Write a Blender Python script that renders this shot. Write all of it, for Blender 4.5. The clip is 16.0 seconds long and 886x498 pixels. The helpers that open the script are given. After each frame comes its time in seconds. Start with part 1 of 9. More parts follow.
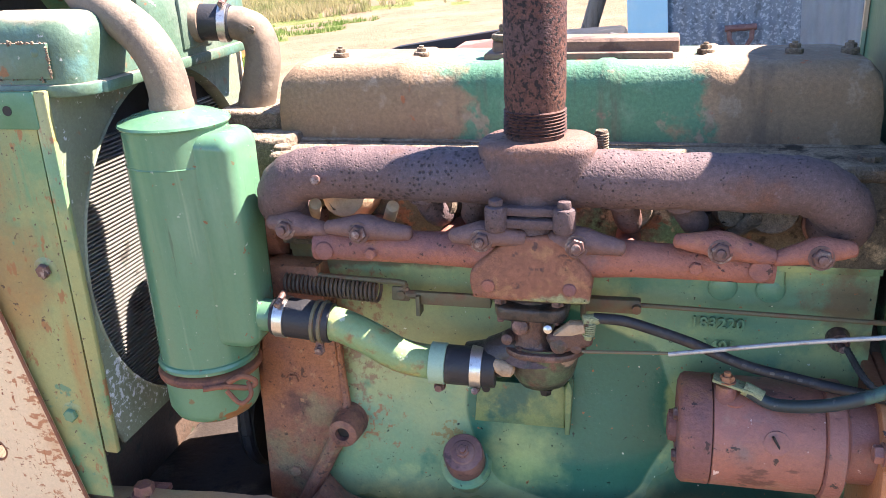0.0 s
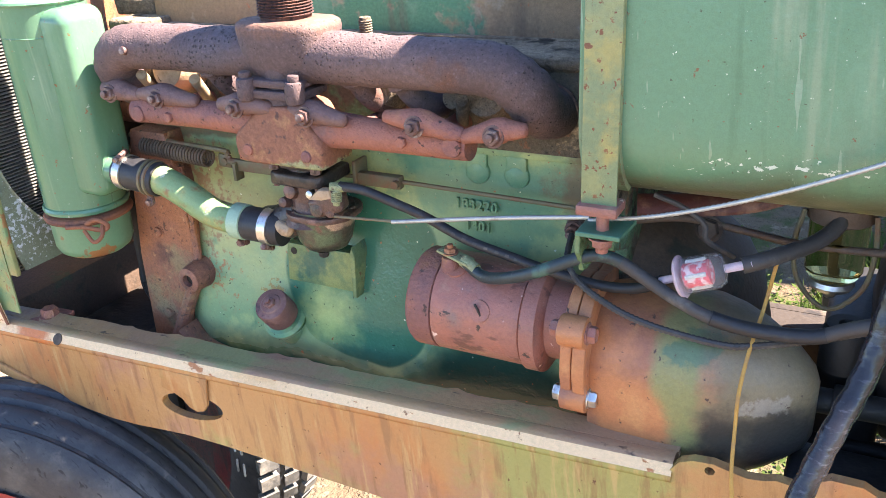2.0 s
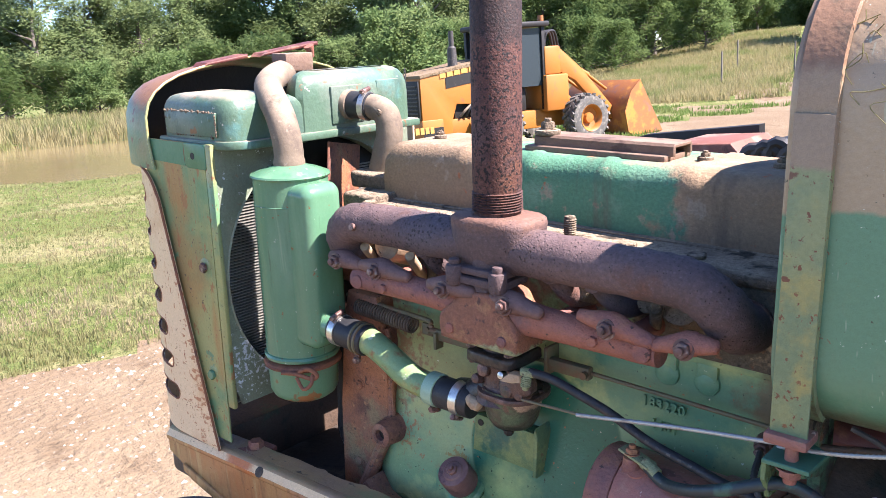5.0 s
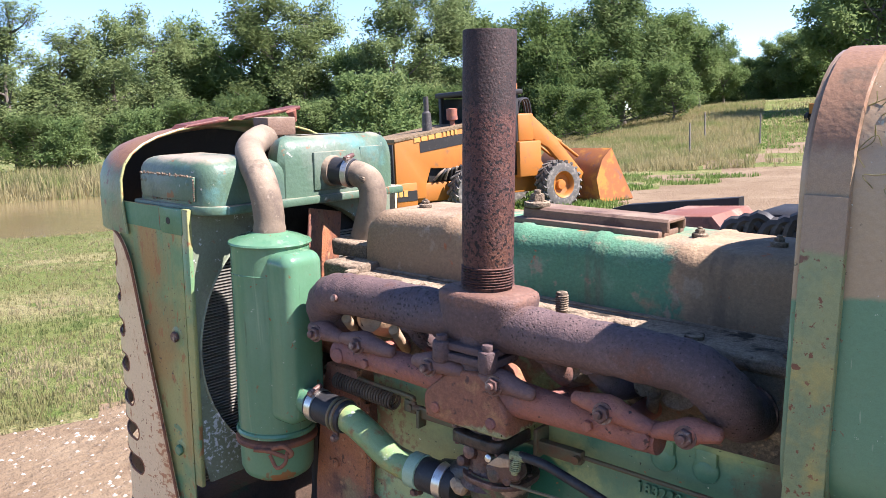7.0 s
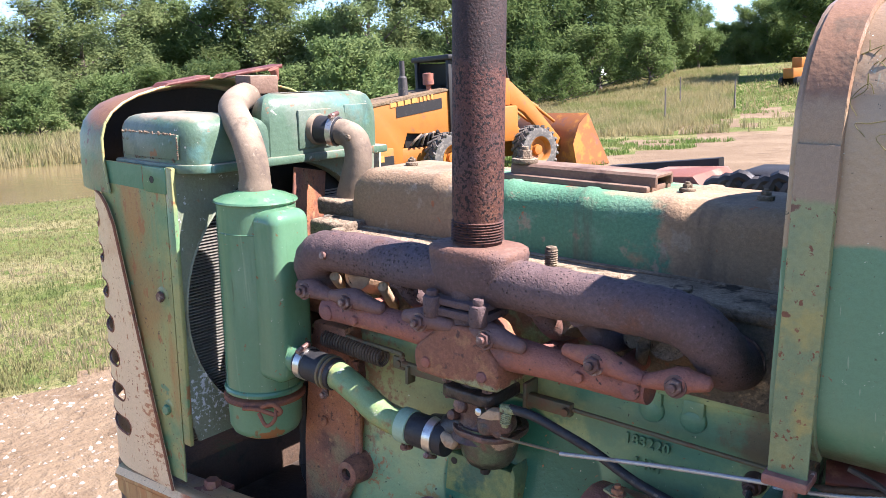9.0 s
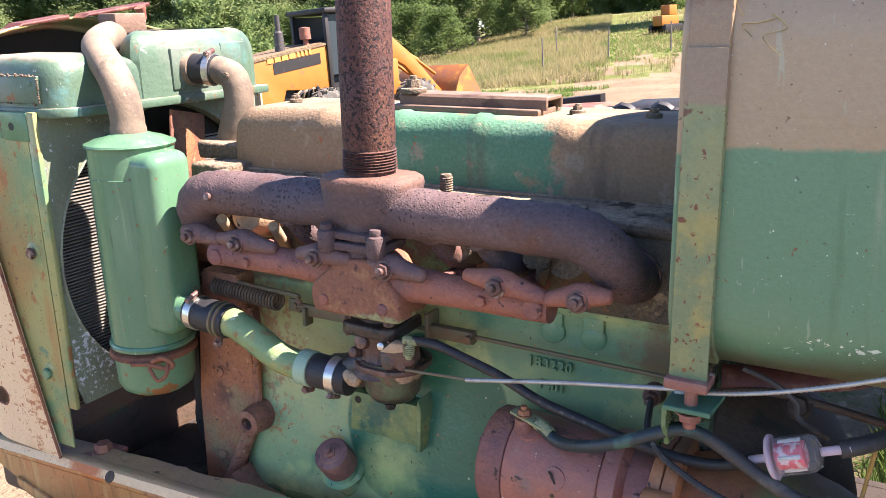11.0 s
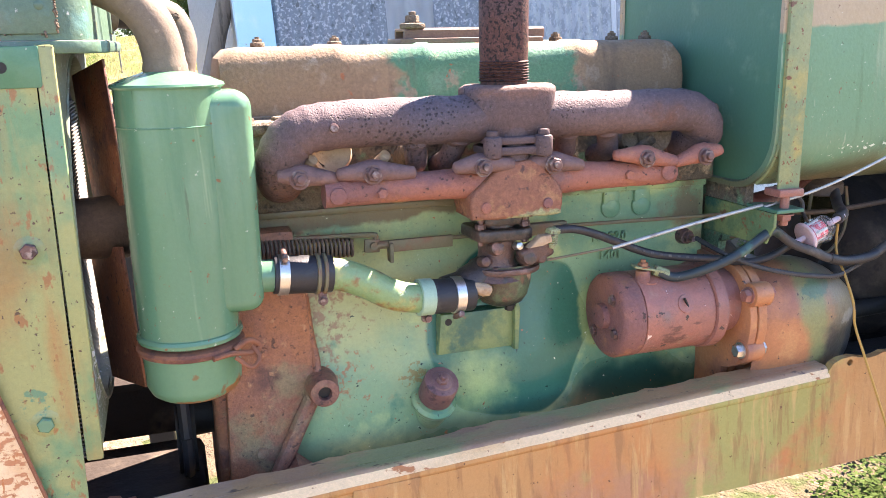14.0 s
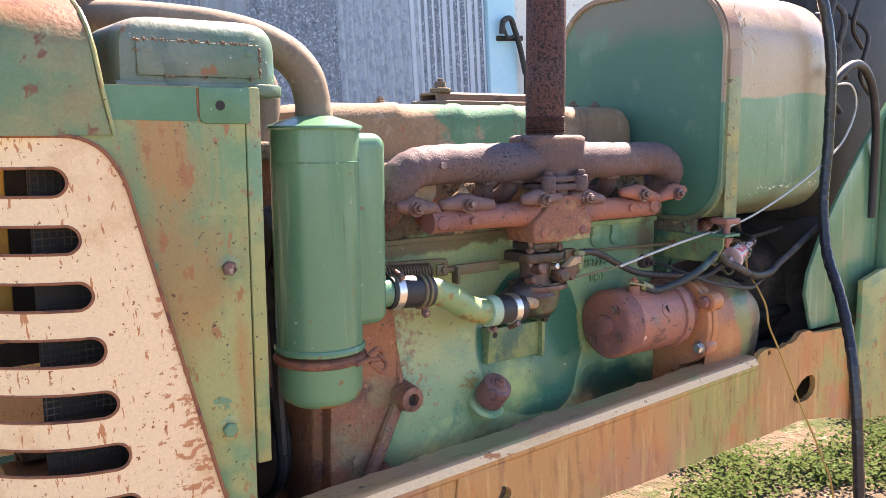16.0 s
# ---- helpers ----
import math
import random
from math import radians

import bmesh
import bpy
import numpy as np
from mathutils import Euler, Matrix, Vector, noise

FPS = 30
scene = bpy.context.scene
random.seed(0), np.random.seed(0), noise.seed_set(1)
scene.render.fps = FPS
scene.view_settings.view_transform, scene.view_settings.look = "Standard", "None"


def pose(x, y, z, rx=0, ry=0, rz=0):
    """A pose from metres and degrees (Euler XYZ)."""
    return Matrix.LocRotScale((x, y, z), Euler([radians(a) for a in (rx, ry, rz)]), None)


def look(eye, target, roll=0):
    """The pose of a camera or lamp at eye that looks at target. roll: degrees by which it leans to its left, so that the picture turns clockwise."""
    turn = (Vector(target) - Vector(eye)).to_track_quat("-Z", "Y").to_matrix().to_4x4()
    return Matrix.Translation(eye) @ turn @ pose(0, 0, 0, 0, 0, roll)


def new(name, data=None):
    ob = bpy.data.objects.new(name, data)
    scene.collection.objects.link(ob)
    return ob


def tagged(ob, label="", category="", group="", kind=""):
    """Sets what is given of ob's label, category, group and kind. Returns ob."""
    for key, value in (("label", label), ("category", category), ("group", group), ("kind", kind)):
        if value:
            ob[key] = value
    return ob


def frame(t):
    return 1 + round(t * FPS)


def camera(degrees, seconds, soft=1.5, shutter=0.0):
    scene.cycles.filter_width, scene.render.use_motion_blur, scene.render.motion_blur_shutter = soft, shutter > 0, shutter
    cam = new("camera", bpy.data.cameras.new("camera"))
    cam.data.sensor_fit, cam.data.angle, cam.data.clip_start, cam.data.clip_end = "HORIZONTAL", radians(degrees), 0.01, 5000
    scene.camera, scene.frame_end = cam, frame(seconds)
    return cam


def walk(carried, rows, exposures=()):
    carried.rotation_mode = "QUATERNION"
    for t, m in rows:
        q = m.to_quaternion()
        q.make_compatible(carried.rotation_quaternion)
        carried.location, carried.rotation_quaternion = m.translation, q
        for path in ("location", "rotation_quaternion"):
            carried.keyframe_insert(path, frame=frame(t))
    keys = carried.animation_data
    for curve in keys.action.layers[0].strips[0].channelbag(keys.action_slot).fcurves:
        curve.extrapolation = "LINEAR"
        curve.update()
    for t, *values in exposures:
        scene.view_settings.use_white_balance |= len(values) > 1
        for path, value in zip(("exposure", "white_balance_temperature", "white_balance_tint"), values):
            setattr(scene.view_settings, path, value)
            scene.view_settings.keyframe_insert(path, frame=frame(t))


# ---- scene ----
cam = camera(55.2, 16.0, soft=0.7)
METRES, EYE, TILT, LEAN, TURN = 3.25, 1.73, -19.72, 5.706, 13.387
ROWS = [
    (0.0, 0.0, 0.0, 0.0, 0.0, 0.0, -0.0),
    (0.5, 0.042, -0.0263, 0.0053, 4.15, -0.57, -1.22),
    (1.0, 0.1075, -0.0555, -0.0097, 7.93, -2.04, -2.36),
    (1.5, 0.1498, -0.0506, -0.0169, 10.56, -3.6, -3.38),
    (2.0, 0.1814, -0.0218, -0.0189, 12.78, -4.91, -4.3),
    (2.5, 0.1977, 0.0025, -0.0168, 14.98, -5.79, -5.11),
    (3.0, 0.2186, 0.0031, -0.0157, 17.49, -5.63, -6.0),
    (3.5, 0.2306, -0.0007, -0.0141, 20.24, -4.39, -6.87),
    (4.0, 0.2206, -0.0154, -0.0071, 22.88, -2.06, -7.94),
    (4.5, 0.2014, -0.0375, 0.0033, 25.08, 0.79, -9.02),
    (5.0, 0.1863, -0.0391, 0.0043, 26.19, 2.58, -10.01),
    (7.5, 0.1722, -0.0291, 0.0096, 23.45, 7.44, -10.88),
    (8.0, 0.1717, -0.0304, 0.0075, 22.94, 6.8, -10.82),
    (10.5, 0.1613, -0.0278, -0.0048, 19.05, 3.63, -8.52),
    (11.0, 0.1626, -0.0222, -0.008, 15.14, 3.42, -6.7),
    (11.5, 0.1535, -0.0298, -0.0179, 10.14, 3.01, -4.56),
    (12.0, 0.1224, -0.056, -0.0363, 2.53, 3.11, -0.59),
    (12.5, 0.0644, -0.0658, -0.0389, -5.93, 3.54, 0.53),
    (13.0, -0.0028, -0.0251, -0.0495, -18.47, 3.46, 4.26),
    (13.5, -0.0936, -0.006, -0.0617, -25.45, 4.43, 8.0),
    (14.0, -0.198, 0.0073, -0.0622, -30.32, 5.13, 9.77),
    (14.5, -0.2591, 0.0595, -0.057, -37.37, 5.78, 11.32),
    (15.0, -0.3167, 0.089, -0.0537, -42.94, 6.65, 12.3),
    (15.5, -0.356, 0.0757, -0.0631, -45.95, 7.3, 13.15),
    (16.0, -0.3753, 0.0599, -0.0681, -47.78, 7.5, 14.22),
]
# stops, kelvin and tint of the phone's white balance in open shade
EXPOSURES = [(0.0, 3.48, 6700, 25), (1.0, 3.50, 6800, 24), (1.5, 3.64, 6900, 21), (2.5, 4.06, 7050, 21), (3.8, 4.02, 6950, 22), (4.4, 3.52, 6450, 25), (5.0, 3.00, 6250, 24), (7.5, 2.62, 6200, 24), (8.2, 2.70, 6150, 25), (10.5, 3.02, 6700, 25), (11.4, 3.28, 6900, 27), (12.0, 3.62, 6850, 26), (13.0, 3.88, 6950, 26), (13.6, 3.94, 7050, 26), (14.2, 3.86, 7200, 28), (15.2, 3.54, 7500, 29), (16.0, 3.44, 7500, 29)]
walk(cam, [(t, pose(0, 0, EYE, TILT, LEAN, TURN) @ pose(METRES * x, METRES * y, METRES * z, 90 + pitch, roll, yaw)) for t, x, y, z, yaw, pitch, roll in ROWS],
     exposures=EXPOSURES)
# engine frame: the engine slopes down to the rear by a few degrees; its origin is the first eye
ENG = pose(0, 0, EYE, 0, 3.45, 0)
GROUND = Matrix.Identity(4)

# ---- light ----
SUN = Vector((0.80, 0.33, 1.0)).normalized()
world = bpy.data.worlds.new("sky")
scene.world = world
world.use_nodes = True
wn, wl = world.node_tree.nodes, world.node_tree.links
sky = wn.new("ShaderNodeTexSky")
sky.sky_type, sky.sun_disc = "NISHITA", False
sky.sun_elevation = math.asin(SUN.z)
sky.sun_rotation = math.atan2(SUN.x, SUN.y)
sky.altitude, sky.air_density, sky.dust_density, sky.ozone_density = 1200, 1.0, 0.0, 3.0
# thin white clouds over the sky
co = wn.new("ShaderNodeTexCoord")
mp = wn.new("ShaderNodeMapping")
mp.inputs["Scale"].default_value = (1.6, 1.6, 7.0)
cl = wn.new("ShaderNodeTexNoise")
cl.inputs["Scale"].default_value, cl.inputs["Detail"].default_value = 2.2, 6.0
cr = wn.new("ShaderNodeMapRange")
cr.inputs["From Min"].default_value, cr.inputs["From Max"].default_value = 0.60, 0.80
cr.inputs["To Max"].default_value = 0.3
mx = wn.new("ShaderNodeMix")
mx.data_type = "RGBA"
mx.inputs[7].default_value = (5.0, 5.1, 5.3, 1)
wl.new(co.outputs["Generated"], mp.inputs["Vector"])
wl.new(mp.outputs["Vector"], cl.inputs["Vector"])
wl.new(cl.outputs["Fac"], cr.inputs["Value"])
wl.new(cr.outputs["Result"], mx.inputs[0])
wl.new(sky.outputs["Color"], mx.inputs[6])
tint = wn.new("ShaderNodeMix")
tint.data_type, tint.blend_type = "RGBA", "MULTIPLY"
tint.inputs[0].default_value, tint.inputs[7].default_value = 1.0, (0.84, 0.94, 1.0, 1)
wl.new(mx.outputs[2], tint.inputs[6])
bg = wn["Background"]
wl.new(tint.outputs[2], bg.inputs["Color"])
bg.inputs["Strength"].default_value = 0.048
sun = new("sun", bpy.data.lights.new("sun", "SUN"))
sun.data.energy, sun.data.angle, sun.data.color = 2.65, radians(0.53), (1.0, 0.95, 0.86)
sun.matrix_world = look(Vector((0, 0, 30)) + SUN * 20, (0, 0, 30))


# ---- materials ----
def mat(name, base, layers=(), rough=0.6, metal=0.0, bump=(), spec=0.4, leaf=0.0, grit=0.25, grit_scale=(190, 900), pits=None):
    """layers: dicts with color, scale, lo, hi and, if wanted, detail, stretch, turn (degrees, in the plane of the
    rail), up (lies on upward faces), z (height, softness), rough, amount.
    spot: (x, z, half width, half height) of a stain, or of shade put into the colour, in the engine's frame. bump:
    (noise scale, height in metres, detail).
    pits: (cells per metre, share of a cell, depth in metres, darkening)."""
    m = bpy.data.materials.new(name)
    m.use_nodes = True
    n, l = m.node_tree.nodes, m.node_tree.links
    b = n["Principled BSDF"]
    b.inputs["Metallic"].default_value = metal
    b.inputs["Specular IOR Level"].default_value = spec
    geo = n.new("ShaderNodeNewGeometry")
    colour, roughness = None, None
    rgb = n.new("ShaderNodeRGB")
    rgb.outputs[0].default_value = (*base, 1)
    colour = rgb.outputs[0]
    rv = n.new("ShaderNodeValue")
    rv.outputs[0].default_value = rough
    roughness = rv.outputs[0]

    def math_node(op, a, c):
        q = n.new("ShaderNodeMath")
        q.operation = op
        for i, v in enumerate((a, c)):
            if isinstance(v, (int, float)):
                q.inputs[i].default_value = v
            else:
                l.new(v, q.inputs[i])
        q.use_clamp = False
        return q.outputs[0]

    def ramp(value, lo, hi):
        q = n.new("ShaderNodeMapRange")
        q.interpolation_type = "SMOOTHSTEP"
        q.inputs["From Min"].default_value, q.inputs["From Max"].default_value = lo, hi
        l.new(value, q.inputs["Value"])
        return q.outputs["Result"]

    for k, L in enumerate(layers):
        mp = n.new("ShaderNodeMapping")
        mp.inputs["Scale"].default_value = L.get("stretch", (1, 1, 1))
        mp.inputs["Rotation"].default_value = (0, radians(L.get("turn", 0)), 0)
        mp.inputs["Location"].default_value = (1.7 * k + 3.1 * L.get("seed", 0), 4.3 * k, 2.9 * k)
        l.new(geo.outputs["Position"], mp.inputs["Vector"])
        t = n.new("ShaderNodeTexNoise")
        t.inputs["Scale"].default_value, t.inputs["Detail"].default_value = L["scale"], L.get("detail", 6.0)
        t.inputs["Roughness"].default_value = L.get("grain", 0.62)
        l.new(mp.outputs["Vector"], t.inputs["Vector"])
        value = t.outputs["Fac"]
        if "up" in L:
            sep = n.new("ShaderNodeSeparateXYZ")
            l.new(geo.outputs["Normal"], sep.inputs[0])
            value = math_node("ADD", value, math_node("MULTIPLY", math_node("SUBTRACT", sep.outputs[2], 0.5), L["up"]))
        if "z" in L:
            sep = n.new("ShaderNodeSeparateXYZ")
            l.new(geo.outputs["Position"], sep.inputs[0])
            value = math_node("ADD", math_node("MULTIPLY", math_node("SUBTRACT", value, 0.5), L.get("wobble", 0.2)),
                              math_node("MULTIPLY", math_node("SUBTRACT", sep.outputs[2], L["z"][0]), 1.0 / L["z"][1]))
        if "mid" in L:
            axis, centre, half, soft = L["mid"]
            sep = n.new("ShaderNodeSeparateXYZ")
            l.new(geo.outputs["Position"], sep.inputs[0])
            away = math_node("SUBTRACT", math_node("ABSOLUTE", math_node("SUBTRACT", sep.outputs["xyz".index(axis)], centre), 0.0), half)
            value = math_node("ADD", math_node("MULTIPLY", math_node("SUBTRACT", t.outputs["Fac"], 0.5), L.get("wobble", 2.0)), math_node("MULTIPLY", away, 1.0 / soft))
        if "spot" in L:
            sx, sz, rx, rz = L["spot"]
            wx, wz = 0.998 * sx + 0.0602 * sz, EYE - 0.0602 * sx + 0.998 * sz
            sep = n.new("ShaderNodeSeparateXYZ")
            l.new(geo.outputs["Position"], sep.inputs[0])
            du = math_node("MULTIPLY", math_node("SUBTRACT", sep.outputs[0], wx), 1 / rx)
            dv = math_node("MULTIPLY", math_node("SUBTRACT", sep.outputs[2], wz), 1 / rz)
            dist = math_node("POWER", math_node("ADD", math_node("MULTIPLY", du, du), math_node("MULTIPLY", dv, dv)), 0.5)
            value = math_node("ADD", math_node("MULTIPLY", math_node("SUBTRACT", t.outputs["Fac"], 0.5), L.get("wobble", 1.0)), math_node("SUBTRACT", 1.0, dist))
        f = ramp(value, L["lo"], L["hi"])
        if L.get("amount", 1.0) != 1.0:
            f = math_node("MULTIPLY", f, L["amount"])
        q = n.new("ShaderNodeMix")
        q.data_type = "RGBA"
        q.inputs[7].default_value = (*L["color"], 1)
        l.new(f, q.inputs[0])
        l.new(colour, q.inputs[6])
        colour = q.outputs[2]
        if "rough" in L:
            q = n.new("ShaderNodeMix")
            q.inputs[3].default_value = L["rough"]
            l.new(f, q.inputs[0])
            l.new(roughness, q.inputs[2])
            roughness = q.outputs[0]
    for g, (lo, hi, amount) in ((gs, v) for gs, v in zip(grit_scale, ((0.80, 1.16, grit), (0.66, 1.30, grit)))):
        t = n.new("ShaderNodeTexNoise")
        t.inputs["Scale"].default_value, t.inputs["Detail"].default_value = g, 5.0
        l.new(geo.outputs["Position"], t.inputs["Vector"])
        r = n.new("ShaderNodeMapRange")
        r.inputs["From Min"].default_value, r.inputs["From Max"].default_value = 0.36, 0.64
        r.inputs["To Min"].default_value, r.inputs["To Max"].default_value = 1 + (lo - 1) * amount, 1 + (hi - 1) * amount
        l.new(t.outputs["Fac"], r.inputs["Value"])
        q = n.new("ShaderNodeVectorMath")
        q.operation = "SCALE"
        l.new(colour, q.inputs[0])
        l.new(r.outputs["Result"], q.inputs["Scale"])
        colour = q.outputs[0]
    pit = None
    if pits:
        vo = n.new("ShaderNodeTexVoronoi")
        vo.inputs["Scale"].default_value = pits[0]
        l.new(geo.outputs["Position"], vo.inputs["Vector"])
        wide = n.new("ShaderNodeTexNoise")
        wide.inputs["Scale"].default_value, wide.inputs["Detail"].default_value = 9.0, 3.0
        l.new(geo.outputs["Position"], wide.inputs["Vector"])
        pit = ramp(math_node("SUBTRACT", vo.outputs["Distance"], math_node("MULTIPLY", math_node("SUBTRACT", wide.outputs["Fac"], 0.42), 2.2 * pits[1])), 0.02, 0.16)
        shade = math_node("ADD", math_node("MULTIPLY", pit, pits[3]), 1 - pits[3])
        q = n.new("ShaderNodeVectorMath")
        q.operation = "SCALE"
        l.new(colour, q.inputs[0])
        l.new(shade, q.inputs["Scale"])
        colour = q.outputs[0]
    l.new(colour, b.inputs["Base Color"])
    l.new(roughness, b.inputs["Roughness"])
    last = None
    if pit:
        q = n.new("ShaderNodeBump")
        q.inputs["Strength"].default_value, q.inputs["Distance"].default_value = 1.0, pits[2]
        l.new(pit, q.inputs["Height"])
        last = q.outputs["Normal"]
    for s, h, d in bump:
        t = n.new("ShaderNodeTexNoise")
        t.inputs["Scale"].default_value, t.inputs["Detail"].default_value = s, d
        l.new(geo.outputs["Position"], t.inputs["Vector"])
        q = n.new("ShaderNodeBump")
        q.inputs["Strength"].default_value, q.inputs["Distance"].default_value = 1.0, h
        l.new(t.outputs["Fac"], q.inputs["Height"])
        if last:
            l.new(last, q.inputs["Normal"])
        last = q.outputs["Normal"]
    if last:
        l.new(last, b.inputs["Normal"])
    if leaf:
        tr = n.new("ShaderNodeBsdfTranslucent")
        l.new(colour, tr.inputs["Color"])
        ms = n.new("ShaderNodeMixShader")
        ms.inputs[0].default_value = leaf
        l.new(b.outputs[0], ms.inputs[1])
        l.new(tr.outputs[0], ms.inputs[2])
        l.new(ms.outputs[0], n["Material Output"].inputs["Surface"])
    return m


DUST = (0.34, 0.26, 0.18)
RUST = (0.24, 0.085, 0.035)
M = {}
M["green"] = mat("weathered_green_paint", (0.088, 0.200, 0.112), [
    dict(color=(0.135, 0.245, 0.155), scale=5, lo=0.45, hi=0.7, stretch=(1, 1, 0.4)),
    dict(color=(0.061, 0.170, 0.098), scale=12, lo=0.52, hi=0.72, stretch=(1.6, 1.6, 0.12), amount=0.8),
    dict(color=(0.181, 0.217, 0.118), scale=8, lo=0.55, hi=0.68, stretch=(1, 1, 0.3), amount=0.6),
    dict(color=(0.240, 0.340, 0.210), scale=24, lo=0.60, hi=0.70, stretch=(1.6, 1.6, 0.07), detail=3, amount=0.55),
    dict(color=(0.060, 0.110, 0.066), scale=40, lo=0.64, hi=0.70, stretch=(1.6, 1.6, 0.10), detail=4, amount=0.7),
    dict(color=(0.329, 0.414, 0.318), scale=110, lo=0.67, hi=0.71, amount=0.8),
    dict(color=(0.165, 0.094, 0.046), scale=80, lo=0.66, hi=0.70)], rough=0.24, spec=0.5, bump=((60, 0.0006, 4), (9, 0.002, 2)), grit=0.1)
M["cup"] = mat("cleaner_cup_paint", (0.105, 0.226, 0.128), [
    dict(color=(0.143, 0.282, 0.164), scale=6, lo=0.45, hi=0.7),
    dict(color=(0.252, 0.113, 0.041), scale=22, lo=-0.08, hi=0.02, z=(EYE - 0.615, -0.05), wobble=3.0),
    dict(color=(0.168, 0.113, 0.051), scale=40, lo=0.62, hi=0.70)], rough=0.4, bump=((60, 0.0006, 4),), grit=0.15)
M["block"] = mat("engine_block_paint", (0.205, 0.320, 0.160), [
    dict(color=(0.110, 0.275, 0.170), scale=4.5, lo=0.52, hi=0.62, detail=7, amount=0.8),
    dict(color=(0.420, 0.400, 0.165), scale=7, lo=-0.3, hi=0.7, spot=(-0.33, -0.56, 0.20, 0.17), wobble=2.6, detail=9, amount=0.65),
    dict(color=(0.430, 0.480, 0.200), scale=5, lo=0.53, hi=0.62, detail=9, amount=0.65),
    dict(color=(0.300, 0.200, 0.095), scale=14, lo=0.60, hi=0.70, amount=0.7, detail=10),
    dict(color=(0.060, 0.200, 0.120), scale=6, lo=0.58, hi=0.66, detail=8, amount=0.8),
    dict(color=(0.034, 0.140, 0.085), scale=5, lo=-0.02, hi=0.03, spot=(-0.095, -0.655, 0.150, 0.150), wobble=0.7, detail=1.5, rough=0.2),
    dict(color=(0.350, 0.430, 0.160), scale=13, lo=-0.3, hi=1.0, spot=(-0.158, -0.725, 0.060, 0.075), wobble=2.0, detail=4, amount=0.9),
    dict(color=(0.330, 0.400, 0.150), scale=13, lo=0.1, hi=0.5, spot=(0.060, -0.640, 0.030, 0.075), wobble=1.6, detail=4, amount=0.8),
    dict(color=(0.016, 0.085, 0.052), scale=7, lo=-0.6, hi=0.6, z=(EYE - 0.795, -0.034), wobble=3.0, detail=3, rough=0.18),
    # deep shade under the engine, put into the colour as a dark spot
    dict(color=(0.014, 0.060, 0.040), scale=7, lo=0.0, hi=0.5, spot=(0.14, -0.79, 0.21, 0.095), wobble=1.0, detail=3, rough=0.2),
    dict(color=(0.085, 0.235, 0.150), scale=9, lo=-0.1, hi=0.5, spot=(0.15, -0.475, 0.22, 0.055), wobble=2.6, detail=9, amount=0.8),
    dict(color=(0.150, 0.095, 0.055), scale=16, lo=0.0, hi=0.7, spot=(0.265, -0.475, 0.060, 0.070), wobble=3.2, detail=9, amount=0.8),
    dict(color=(0.250, 0.140, 0.075), scale=70, lo=0.3, hi=1.1, spot=(-0.425, -0.540, 0.085, 0.170), wobble=6.0, detail=9, amount=0.85),
    dict(color=(0.340, 0.120, 0.050), scale=80, lo=0.9, hi=1.3, spot=(-0.395, -0.690, 0.090, 0.060), wobble=6.0, detail=9, amount=0.8),
    dict(color=(0.270, 0.170, 0.050), scale=110, lo=0.8, hi=1.2, spot=(-0.265, -0.700, 0.045, 0.035), wobble=7.0, detail=8, amount=0.8),
    dict(color=(0.320, 0.130, 0.055), scale=90, lo=0.675, hi=0.70),
    dict(color=(0.105, 0.070, 0.042), scale=16, lo=-0.2, hi=0.5, z=(EYE - 0.428, 0.014), wobble=3.0, detail=8, amount=0.85),
    dict(color=(0.014, 0.029, 0.021), scale=130, lo=0.655, hi=0.68),
    dict(color=(0.700, 0.740, 0.560), scale=110, lo=0.70, hi=0.72)], rough=0.34, bump=((220, 0.0004, 4), (30, 0.0014, 3)), grit=0.18)
M["block_wet"] = mat("oily_olive_green_paint", (0.115, 0.180, 0.085), [
    dict(color=(0.190, 0.240, 0.095), scale=12, lo=0.53, hi=0.64),
    dict(color=(0.034, 0.110, 0.080), scale=9, lo=0.55, hi=0.66),
    dict(color=(0.172, 0.101, 0.053), scale=30, lo=0.62, hi=0.68)], rough=0.26, bump=((150, 0.0010, 4),), grit=0.3)
M["headgrime"] = mat("greasy_head_casting", (0.105, 0.087, 0.063), [
    dict(color=(0.098, 0.189, 0.105), scale=9, lo=0.52, hi=0.60),
    dict(color=(0.364, 0.266, 0.168), scale=16, lo=0.58, hi=0.68),
    dict(color=(0.210, 0.091, 0.049), scale=22, lo=0.58, hi=0.66),
    dict(color=(0.028, 0.025, 0.021), scale=30, lo=0.56, hi=0.64)], rough=0.75, bump=((130, 0.004, 5), (40, 0.003, 3)), spec=0.3, grit=0.9)
M["caketan"] = mat("pale_tan_caked_dust", (0.42, 0.29, 0.18), [
    dict(color=(0.30, 0.19, 0.11), scale=30, lo=0.5, hi=0.66)], rough=0.85, bump=((160, 0.002, 4),), spec=0.2)
M["bellbrown"] = mat("brown_greasy_bell_iron", (0.10, 0.066, 0.046), [
    dict(color=(0.16, 0.105, 0.07), scale=6, lo=0.48, hi=0.66),
    dict(color=(0.05, 0.045, 0.035), scale=10, lo=0.55, hi=0.68),
    dict(color=(0.06, 0.085, 0.05), scale=8, lo=0.60, hi=0.70)], rough=0.62, bump=((140, 0.0015, 5),), grit=0.5)
M["lugs"] = mat("dusty_tread_rubber", (0.09, 0.085, 0.075), [
    dict(color=(0.20, 0.18, 0.15), scale=14, lo=0.48, hi=0.66)], rough=0.85, bump=((80, 0.0015, 5),))
